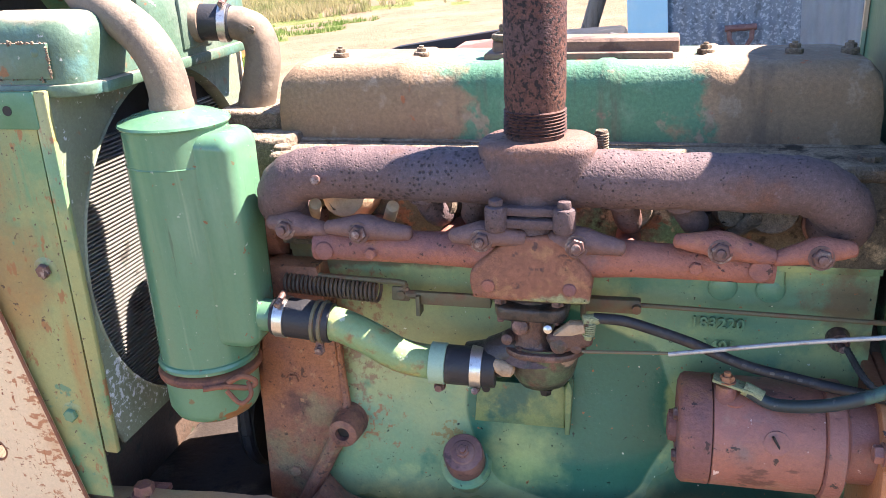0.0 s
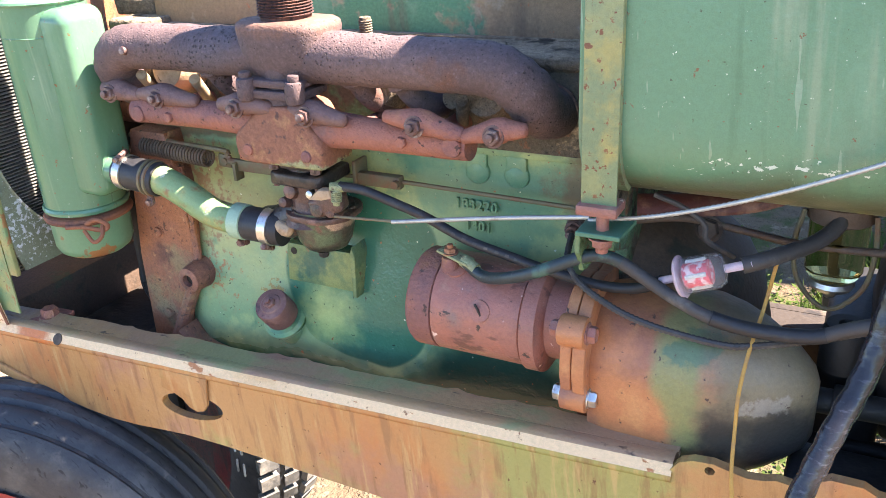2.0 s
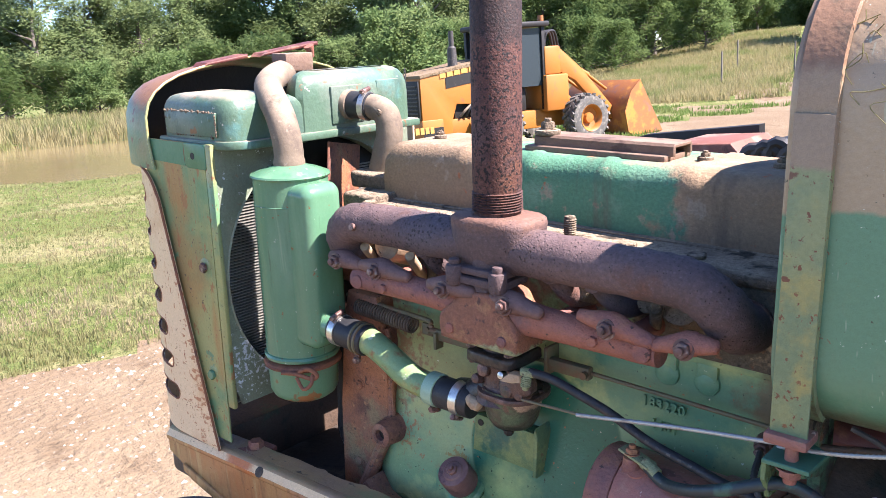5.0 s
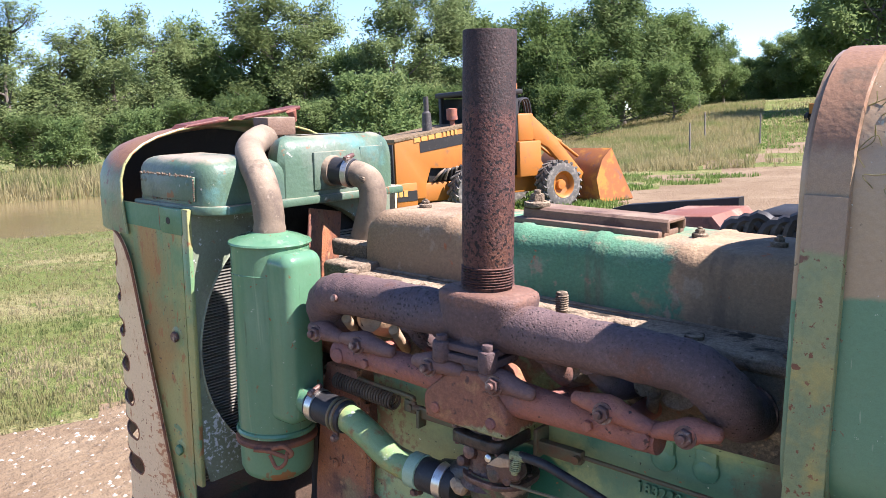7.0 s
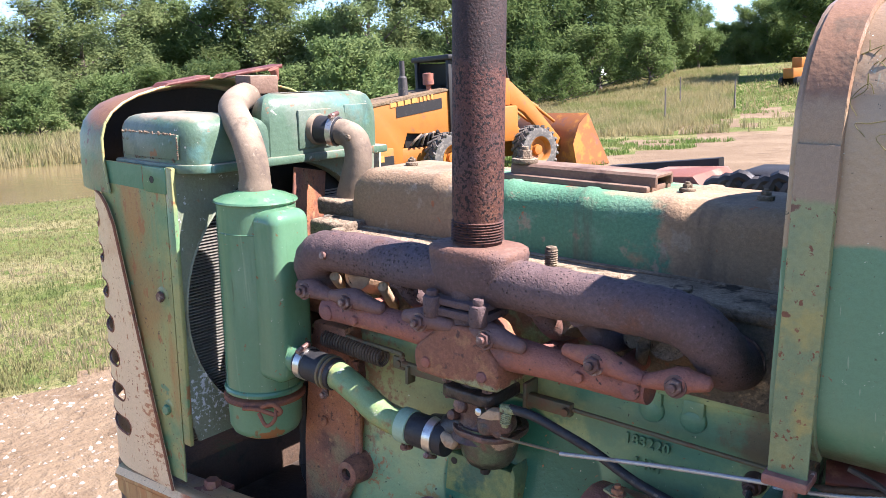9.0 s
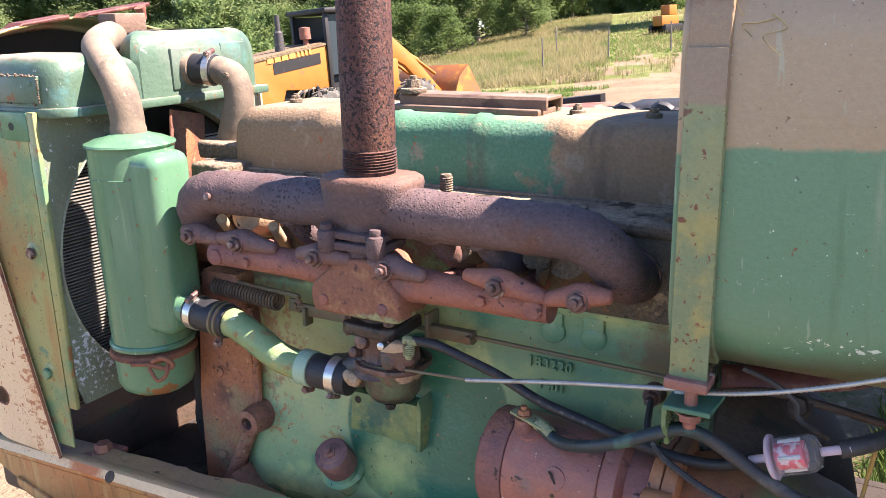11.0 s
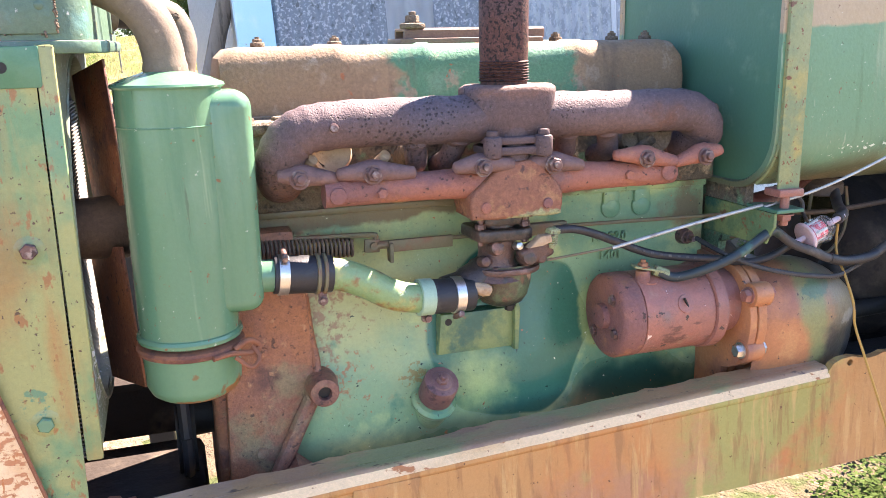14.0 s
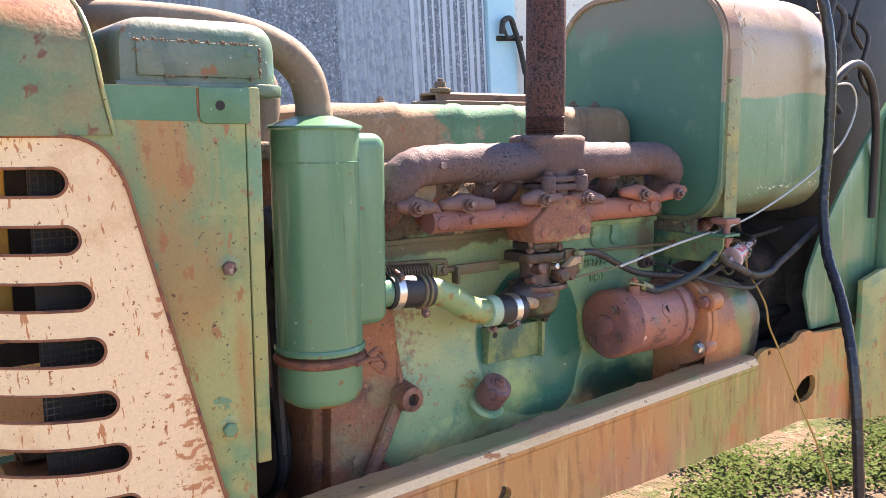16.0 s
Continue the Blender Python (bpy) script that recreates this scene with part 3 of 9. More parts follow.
M["tyre"] = mat("worn_black_tyre_rubber", (0.036, 0.036, 0.038), [
    dict(color=(0.080, 0.076, 0.070), scale=9, lo=0.48, hi=0.7),
    dict(color=(0.13, 0.11, 0.09), scale=22, lo=0.6, hi=0.74, amount=0.8),
    dict(color=(0.015, 0.015, 0.015), scale=40, lo=0.60, hi=0.63, stretch=(1, 6, 1))], rough=0.6, bump=((60, 0.0015, 5),))
M["redpaint"] = mat("red_wheel_paint", (0.30, 0.03, 0.03), [
    dict(color=(0.17, 0.05, 0.04), scale=18, lo=0.5, hi=0.65)], rough=0.4)
M["white"] = mat("white_paint", (0.7, 0.68, 0.62), [dict(color=(0.45, 0.42, 0.36), scale=30, lo=0.55, hi=0.7)], rough=0.6)
M["tape"] = mat("shiny_black_tape", (0.016, 0.016, 0.020), [
    dict(color=(0.05, 0.05, 0.06), scale=60, lo=0.55, hi=0.7, stretch=(1, 1, 3))], rough=0.24, bump=((70, 0.0015, 3),), grit=0.4)
M["cablegreen"] = mat("green_black_battery_cable", (0.024, 0.036, 0.038), [
    dict(color=(0.050, 0.120, 0.090), scale=14, lo=0.52, hi=0.62, amount=0.8),
    dict(color=(0.10, 0.10, 0.09), scale=60, lo=0.62, hi=0.68)], rough=0.42, bump=((200, 0.0004, 3),))
M["cablegrey"] = mat("grey_sheathed_cable", (0.048, 0.044, 0.042), [
    dict(color=(0.11, 0.097, 0.083), scale=26, lo=0.52, hi=0.7)], rough=0.6, bump=((240, 0.0005, 3),))
M["wire"] = mat("bright_wound_steel_sheath", (0.42, 0.42, 0.40), [
    dict(color=(0.30, 0.27, 0.24), scale=50, lo=0.55, hi=0.7)], rough=0.4, metal=0.6)
M["rod"] = mat("olive_brown_rod", (0.14, 0.12, 0.065), [
    dict(color=(0.17, 0.09, 0.05), scale=24, lo=0.5, hi=0.65)], rough=0.6)
M["yellowcord"] = mat("yellow_orange_cord", (0.46, 0.25, 0.055), [
    dict(color=(0.34, 0.19, 0.075), scale=30, lo=0.5, hi=0.7)], rough=0.7)
M["carb"] = mat("stained_brown_carburetor_metal", (0.105, 0.058, 0.046), [
    dict(color=(0.06, 0.05, 0.036), scale=18, lo=0.5, hi=0.62),
    dict(color=(0.19, 0.10, 0.075), scale=26, lo=0.54, hi=0.64),
    dict(color=(0.36, 0.26, 0.18), scale=40, lo=0.67, hi=0.71)], rough=0.42, metal=0.15, bump=((200, 0.0014, 4), (60, 0.0015, 2)), grit=0.9)
M["carbdark"] = mat("oil_dark_carburetor_flange", (0.045, 0.035, 0.030), [
    dict(color=(0.09, 0.055, 0.042), scale=24, lo=0.52, hi=0.64),
    dict(color=(0.018, 0.016, 0.015), scale=30, lo=0.56, hi=0.64)], rough=0.35, metal=0.1, bump=((200, 0.0010, 4),), grit=0.8)
M["bowl"] = mat("carburetor_bowl_peeling_paint", (0.075, 0.062, 0.042), [
    dict(color=(0.085, 0.12, 0.065), scale=14, lo=0.5, hi=0.62),
    dict(color=(0.13, 0.07, 0.05), scale=26, lo=0.56, hi=0.66),
    dict(color=(0.36, 0.24, 0.16), scale=30, lo=0.2, hi=0.5, spot=(-0.085, -0.530, 0.026, 0.012), wobble=2.2, detail=6),
    dict(color=(0.03, 0.03, 0.024), scale=12, lo=-0.3, hi=0.5, z=(EYE - 0.566, -0.012), wobble=3.0)], rough=0.36, metal=0.1, bump=((180, 0.0010, 4),), grit=0.8)
M["plug"] = mat("brown_purple_cap_iron", (0.165, 0.078, 0.066), [
    dict(color=(0.230, 0.120, 0.095), scale=24, lo=0.5, hi=0.68),
    dict(color=(0.080, 0.040, 0.038), scale=40, lo=0.56, hi=0.66)], rough=0.5, bump=((220, 0.0008, 4),))
M["strip"] = mat("oxblood_red_rusted_strip", (0.11, 0.032, 0.024), [
    dict(color=(0.26, 0.12, 0.07), scale=20, lo=0.5, hi=0.66),
    dict(color=(0.08, 0.03, 0.025), scale=40, lo=0.55, hi=0.68)], rough=0.55, bump=((120, 0.001, 5),))


# ---- building helpers ----
BASE = {}


def thing(name, base, label, category, group="", frame_=ENG, kind=""):
    """An empty at the base of a thing; its parts are given in the coordinates of frame_."""
    ob = new(name)
    ob.empty_display_size = 0.05
    ob.matrix_world = frame_ @ Matrix.Translation(base)
    BASE[ob.name] = Vector(base)
    return tagged(ob, label, category, group, kind)


def mesh_of(bm, name, material, smooth=35):
    me = bpy.data.meshes.new(name)
    bm.normal_update()
    bm.to_mesh(me)
    bm.free()
    me.materials.append(material if not isinstance(material, str) else M[material])
    if smooth:
        me.shade_smooth()
        me.set_sharp_from_angle(angle=radians(smooth))
    return me


def part(name, bm, material, parent, label="", smooth=35):
    root = parent
    while root.parent:
        root = root.parent
    bmesh.ops.translate(bm, verts=bm.verts, vec=-BASE[root.name])
    ob = new(name, mesh_of(bm, name, material, smooth))
    ob.parent = parent
    return tagged(ob, label)


def solo(name, bm, material, label, category, base, group="", frame_=ENG, kind="", smooth=35):
    """A thing of one mesh."""
    bmesh.ops.translate(bm, verts=bm.verts, vec=-Vector(base))
    ob = new(name, mesh_of(bm, name, material, smooth))
    ob.matrix_world = frame_ @ Matrix.Translation(base)
    BASE[ob.name] = Vector(base)
    return tagged(ob, label, category, group, kind)


def smooth01(a, b, v):
    f = min(1.0, max(0.0, (v - a) / (b - a)))
    return f * f * (3 - 2 * f)


def spline(pts, n=8):
    p = [Vector(q) for q in pts]
    p = [p[0] * 2 - p[1]] + p + [p[-1] * 2 - p[-2]]
    out = []
    for i in range(1, len(p) - 2):
        a, b, c, d = p[i - 1:i + 3]
        for k in range(n):
            t = k / n
            out.append(0.5 * (2 * b + (c - a) * t + (2 * a - 5 * b + 4 * c - d) * t * t + (3 * b - a - 3 * c + d) * t ** 3))
    out.append(p[-2])
    return out


def sweep(bm, pts, r, seg=16, cap=True, flat=1.0):
    """A tube along pts; r: one radius or one for each point."""
    pts = [Vector(p) for p in pts]
    rad = [r] * len(pts) if isinstance(r, (int, float)) else r
    rings, ref = [], None
    for i, p in enumerate(pts):
        d = (pts[min(i + 1, len(pts) - 1)] - pts[max(i - 1, 0)]).normalized()
        if ref is None:
            ref = d.orthogonal().normalized()
        ref = (ref - d * ref.dot(d)).normalized()
        o = d.cross(ref)
        rings.append([bm.verts.new(p + rad[i] * (math.cos(2 * math.pi * k / seg) * ref + flat * math.sin(2 * math.pi * k / seg) * o)) for k in range(seg)])
    for a, b in zip(rings, rings[1:]):
        for k in range(seg):
            bm.faces.new((a[k], a[(k + 1) % seg], b[(k + 1) % seg], b[k]))
    if cap:
        bm.faces.new(rings[0][::-1])
        bm.faces.new(rings[-1])
    return bm


def cyl(bm, a, b, r, r2=None, seg=24, bevel=0.0):
    """A rod from a to b, with its end edges rounded by bevel."""
    a, b = Vector(a), Vector(b)
    r2 = r if r2 is None else r2
    d = (b - a).normalized()
    L = (b - a).length
    if bevel:
        f = min(bevel, L / 2.2)
        st = [(0, r - bevel), (f * 0.3, r - bevel * 0.3), (f, r), (L - f, r2), (L - f * 0.3, r2 - bevel * 0.3), (L, r2 - bevel)]
        return sweep(bm, [a + d * s for s, _ in st], [q for _, q in st], seg)
    return sweep(bm, [a, b], [r, r2], seg)


def box(bm, x0, x1, y0, y1, z0, z1, bevel=0.0, segs=2):
    made = bmesh.ops.create_cube(bm, size=1.0)["verts"]
    bmesh.ops.transform(bm, verts=made, matrix=Matrix.LocRotScale(((x0 + x1) / 2, (y0 + y1) / 2, (z0 + z1) / 2), None, (abs(x1 - x0), abs(y1 - y0), abs(z1 - z0))))
    if bevel:
        edges = list({e for v in made for e in v.link_edges})
        bmesh.ops.bevel(bm, geom=edges, offset=bevel, segments=segs, profile=0.5, affect="EDGES")
    return bm


def obox(bm, centre, size, rot=(0, 0, 0), bevel=0.0, segs=2):
    """A turned box: rot in degrees."""
    made = bmesh.ops.create_cube(bm, size=1.0)["verts"]
    m = Matrix.LocRotScale(Vector(centre), Euler([radians(a) for a in rot]), Vector(size))
    bmesh.ops.transform(bm, verts=made, matrix=m)
    if bevel:
        edges = list({e for v in made for e in v.link_edges})
        bmesh.ops.bevel(bm, geom=edges, offset=bevel, segments=segs, profile=0.5, affect="EDGES")
    return bm


AX = {"x": lambda u, v, w: (w, u, v), "y": lambda u, v, w: (u, w, v), "z": lambda u, v, w: (u, v, w)}


def prism(bm, outline, axis, d0, d1, bevel=0.0, segs=2):
    """A flat outline (x: y,z; y: x,z; z: x,y) between two depths along axis."""
    lo = [bm.verts.new(AX[axis](u, v, d0)) for u, v in outline]
    hi = [bm.verts.new(AX[axis](u, v, d1)) for u, v in outline]
    k = len(outline)
    faces = [bm.faces.new(lo), bm.faces.new(hi[::-1])]
    for i in range(k):
        faces.append(bm.faces.new((lo[i], hi[i], hi[(i + 1) % k], lo[(i + 1) % k])))
    bmesh.ops.recalc_face_normals(bm, faces=faces)
    if bevel:
        edges = [e for f in faces[:2] for e in f.edges]
        bmesh.ops.bevel(bm, geom=edges, offset=bevel, segments=segs, profile=0.5, affect="EDGES")
    return bm


def holed(bm, outline, cuts, d0, d1):
    """A plate in the x,z plane between two depths, with cut-outs that go through it."""
    edges = []
    for loop in [outline] + cuts:
        vs = [bm.verts.new((u, d0, v)) for u, v in loop]
        edges += [bm.edges.new((vs[i - 1], vs[i])) for i in range(len(vs))]
    bmesh.ops.triangle_fill(bm, use_beauty=True, use_dissolve=False, edges=edges)
    out = bmesh.ops.extrude_face_region(bm, geom=bm.faces[:])["geom"]
    bmesh.ops.translate(bm, verts=[v for v in out if isinstance(v, bmesh.types.BMVert)], vec=(0, d1 - d0, 0))
    bmesh.ops.recalc_face_normals(bm, faces=bm.faces[:])
    return bm


def rounded(u0, u1, v0, v1, r, n=5):
    """The outline of a rectangle with round corners; r: one radius or four (from u0,v0 round by u1,v0)."""
    rs = [r] * 4 if isinstance(r, (int, float)) else r
    out = []
    for (cu, cv, su, sv, a0), q in zip(((u0, v0, 1, 1, 180), (u1, v0, -1, 1, 270), (u1, v1, -1, -1, 0), (u0, v1, 1, -1, 90)), rs):
        for i in range(n + 1):
            a = radians(a0 + 90 * i / n)
            out.append((cu + su * q + q * math.cos(a), cv + sv * q + q * math.sin(a)))
    return out


def lathe(bm, centre, axis, prof, seg=32):
    """A turned body: prof holds (distance along axis, radius)."""
    c, d = Vector(centre), Vector(axis).normalized()
    return sweep(bm, [c + d * s for s, _ in prof], [max(q, 1e-4) for _, q in prof], seg)


def lathe_safe(bm, centre, axis, prof, seg=32, caps=True):
    """As lathe, for profiles that turn back on themselves; caps close its two ends."""
    c, d = Vector(centre), Vector(axis).normalized()
    ref = d.orthogonal().normalized()
    o = d.cross(ref)
    rings = [[bm.verts.new(c + d * s + max(q, 1e-4) * (math.cos(2 * math.pi * k / seg) * ref + math.sin(2 * math.pi * k / seg) * o)) for k in range(seg)] for s, q in prof]
    fs = []
    for a, b in zip(rings, rings[1:]):
        for k in range(seg):
            fs.append(bm.faces.new((a[k], a[(k + 1) % seg], b[(k + 1) % seg], b[k])))
    if caps:
        fs.append(bm.faces.new(rings[0][::-1]))
        fs.append(bm.faces.new(rings[-1]))
    bmesh.ops.recalc_face_normals(bm, faces=fs)
    return bm


def hexhead(bm, at, axis, r, h, stub=0.0, washer=True):
    """A bolt head with washer; axis points out of the surface."""
    at, d = Vector(at), Vector(axis).normalized()
    if washer:
        cyl(bm, at, at + d * h * 0.18, r * 1.25, seg=18)
    sweep(bm, [at + d * h * 0.15, at + d * h * 0.82, at + d * h], [r, r, r * 0.86], 6)
    if stub:
        cyl(bm, at + d * h * 0.9, at + d * (h + stub), r * 0.5, seg=12, bevel=r * 0.08)
    return bm


def dented(bm, amount, scale, seed=0.0):
    for v in bm.verts:
        n = noise.noise_vector(v.co * scale + Vector((seed, seed * 2, 0)))
        v.co += n * amount
    return bm


def grid_cuts(bm, cuts=2):
    bmesh.ops.subdivide_edges(bm, edges=bm.edges[:], cuts=cuts, use_grid_fill=True)
    return bm


def clampband(parent, at, axis, r, w, screw_dir, name="hose_clamp", label="bright steel worm-drive hose clamp"):
    """A band round a hose, with its screw block."""
    at, d, s = Vector(at), Vector(axis).normalized(), Vector(screw_dir)
    s = (s - d * s.dot(d)).normalized()
    bm = bmesh.new()
    lathe_safe(bm, at - d * w / 2, d, [(0, r), (0.0005, r + 0.0018), (w - 0.0005, r + 0.0018), (w, r)], 36)
    band = part(name, bm, "zinc", parent, label)
    t = d.cross(s)
    bm = bmesh.new()
    cyl(bm, at + s * (r + 0.005) - t * 0.014, at + s * (r + 0.005) + t * 0.010, 0.0048, seg=12, bevel=0.001)
    hexhead(bm, at + s * (r + 0.005) + t * 0.010, t, 0.005, 0.006, washer=False)
    part("clamp_screw", bm, "bolt", band, "rusty clamp screw")
    return band


def helix(centre, axis, r, length, turns, n=14):
    c, d = Vector(centre), Vector(axis).normalized()
    u = d.orthogonal().normalized()
    v = d.cross(u)
    k = int(turns * n)
    return [c + d * (length * i / k) + r * (math.cos(2 * math.pi * i / n) * u + math.sin(2 * math.pi * i / n) * v) for i in range(k + 1)]


def clear(name, color, rough=0.05, ior=1.45, trans=1.0):
    m = mat(name, color, (), rough)
    b = m.node_tree.nodes["Principled BSDF"]
    b.inputs["Transmission Weight"].default_value = trans
    b.inputs["IOR"].default_value = ior
    return m


PLASTIC = clear("clear_filter_plastic", (0.99, 0.97, 0.97), 0.08, 1.12, 0.95)
PINK = clear("milky_pink_plastic", (0.93, 0.74, 0.79), 0.3, 1.3, 0.5)
RED = mat("red_filter_cartridge", (0.80, 0.10, 0.13), [dict(color=(0.85, 0.62, 0.62), scale=90, lo=0.5, hi=0.6)], 0.5)
FUEL = clear("yellow_fuel_glass", (0.80, 0.74, 0.34), 0.05, 1.1)
M["case"] = mat("orange_machine_paint", (0.37, 0.135, 0.022), [
    dict(color=(0.30, 0.105, 0.020), scale=1.5, lo=0.5, hi=0.7),
    dict(color=(0.20, 0.10, 0.045), scale=5, lo=0.58, hi=0.70, amount=0.8)], rough=0.5)
M["bucketrust"] = mat("rusty_bucket_steel", (0.30, 0.11, 0.035), [
    dict(color=(0.45, 0.19, 0.035), scale=2.5, lo=0.5, hi=0.6),
    dict(color=(0.22, 0.10, 0.07), scale=4, lo=0.55, hi=0.7)], rough=0.6)
M["shedblue"] = mat("galvanised_corrugated_sheet", (0.28, 0.32, 0.37), [
    dict(color=(0.20, 0.235, 0.28), scale=30, lo=0.48, hi=0.58, stretch=(1, 1, 0.6)),
    dict(color=(0.40, 0.42, 0.45), scale=55, lo=0.58, hi=0.68),
    dict(color=(0.25, 0.13, 0.08), scale=7, lo=0.66, hi=0.74, stretch=(1, 1, 0.2))], rough=0.45, metal=0.35)
M["shedlight"] = mat("newer_pale_galvanised_sheet", (0.42, 0.46, 0.52), [
    dict(color=(0.34, 0.38, 0.44), scale=6, lo=0.5, hi=0.7, stretch=(1, 1, 0.3)),
    dict(color=(0.24, 0.11, 0.06), scale=9, lo=0.68, hi=0.74, stretch=(2, 1, 0.15))], rough=0.4, metal=0.35)
M["sheddark"] = mat("spangled_dark_galvanised_sheet", (0.15, 0.18, 0.22), [
    dict(color=(0.34, 0.37, 0.42), scale=60, lo=0.52, hi=0.60),
    dict(color=(0.09, 0.11, 0.13), scale=25, lo=0.55, hi=0.65)], rough=0.5, metal=0.3)
M["trimblue"] = mat("pale_blue_trim_paint", (0.36, 0.62, 0.72), [
    dict(color=(0.46, 0.66, 0.72), scale=6, lo=0.5, hi=0.7),
    dict(color=(0.30, 0.28, 0.26), scale=24, lo=0.68, hi=0.73)], rough=0.5)
M["pole"] = mat("grey_weathered_timber", (0.20, 0.17, 0.14), [
    dict(color=(0.10, 0.085, 0.07), scale=14, lo=0.5, hi=0.66, stretch=(3, 3, 0.2))], rough=0.85, bump=((60, 0.004, 4),))
M["dirt"] = mat("dry_dirt_and_gravel", (0.178, 0.127, 0.078), [
    dict(color=(0.225, 0.168, 0.106), scale=0.5, lo=0.42, hi=0.66),
    dict(color=(0.135, 0.093, 0.056), scale=2.6, lo=0.52, hi=0.70),
    dict(color=(0.245, 0.208, 0.160), scale=22, lo=0.60, hi=0.68)], rough=0.95, bump=((18, 0.03, 6), (90, 0.008, 4)), spec=0.15)
M["grassground"] = mat("short_dry_grass", (0.13, 0.15, 0.045), [
    dict(color=(0.24, 0.215, 0.10), scale=0.35, lo=0.44, hi=0.62),
    dict(color=(0.09, 0.13, 0.03), scale=1.7, lo=0.50, hi=0.66),
    dict(color=(0.30, 0.25, 0.15), scale=5, lo=0.60, hi=0.70),
    dict(color=(0.06, 0.09, 0.02), scale=24, lo=0.52, hi=0.64, amount=0.7)], rough=0.95, bump=((9, 0.05, 6), (60, 0.03, 4)), spec=0.1)
M["blade"] = mat("green_weeds", (0.058, 0.088, 0.020), [
    dict(color=(0.080, 0.115, 0.034), scale=5, lo=0.45, hi=0.65),
    dict(color=(0.034, 0.056, 0.014), scale=9, lo=0.54, hi=0.66),
    dict(color=(0.14, 0.12, 0.055), scale=3, lo=0.62, hi=0.70)], rough=0.9, leaf=0.18, spec=0.05)
M["straw"] = mat("tall_dry_grass", (0.310, 0.269, 0.134), [
    dict(color=(0.189, 0.218, 0.076), scale=0.4, lo=0.46, hi=0.62),
    dict(color=(0.378, 0.302, 0.168), scale=1.1, lo=0.55, hi=0.7)], rough=0.8, leaf=0.5, spec=0.1)
M["leaf"] = mat("mid_green_foliage", (0.130, 0.190, 0.066), [
    dict(color=(0.172, 0.228, 0.086), scale=0.35, lo=0.46, hi=0.62),
    dict(color=(0.068, 0.123, 0.043), scale=0.9, lo=0.54, hi=0.68)], rough=0.75, leaf=0.5, spec=0.08)
M["leafpale"] = mat("pale_green_foliage", (0.155, 0.205, 0.080), [
    dict(color=(0.165, 0.205, 0.080), scale=0.4, lo=0.46, hi=0.62),
    dict(color=(0.070, 0.105, 0.040), scale=0.8, lo=0.54, hi=0.68)], rough=0.75, leaf=0.45, spec=0.08)
M["bark"] = mat("grey_brown_bark", (0.15, 0.125, 0.10), [
    dict(color=(0.07, 0.055, 0.045), scale=3, lo=0.5, hi=0.66, stretch=(3, 3, 0.4))], rough=0.9)
M["water"] = mat("muddy_pond_water", (0.20, 0.15, 0.075), [
    dict(color=(0.16, 0.13, 0.06), scale=0.3, lo=0.5, hi=0.6)], rough=0.12, bump=((3, 0.006, 3),))
M["stone"] = mat("pale_gravel_stone", (0.42, 0.36, 0.29), [
    dict(color=(0.30, 0.22, 0.16), scale=3, lo=0.45, hi=0.62)], rough=0.9)
M["glass"] = mat("dark_cab_glass", (0.03, 0.04, 0.045), (), 0.25, spec=0.2)
M["implement"] = mat("faded_red_implement", (0.20, 0.075, 0.05), [
    dict(color=(0.32, 0.18, 0.13), scale=8, lo=0.5, hi=0.66),
    dict(color=(0.10, 0.045, 0.035), scale=20, lo=0.58, hi=0.7)], rough=0.65, bump=((120, 0.001, 4),))
M["bluecar"] = mat("dark_blue_car_paint", (0.055, 0.085, 0.13), [dict(color=(0.10, 0.13, 0.17), scale=2, lo=0.5, hi=0.6)], rough=0.3)
M["shortgrass"] = mat("short_yellow_green_grass", (0.21, 0.20, 0.085), [
    dict(color=(0.31, 0.26, 0.15), scale=0.5, lo=0.42, hi=0.58),
    dict(color=(0.13, 0.17, 0.055), scale=0.9, lo=0.54, hi=0.66)], rough=0.8, leaf=0.4, spec=0.1)
M["lawn"] = mat("bright_mown_grass", (0.13, 0.21, 0.05), [
    dict(color=(0.22, 0.25, 0.09), scale=0.4, lo=0.48, hi=0.64)], rough=0.8, leaf=0.45, spec=0.1)
M["weedground"] = mat("dark_brown_weedy_soil", (0.125, 0.092, 0.058), [
    dict(color=(0.060, 0.072, 0.026), scale=4, lo=0.48, hi=0.62),
    dict(color=(0.200, 0.155, 0.105), scale=9, lo=0.56, hi=0.68)], rough=0.95, bump=((18, 0.03, 6), (90, 0.01, 4)), spec=0.1)


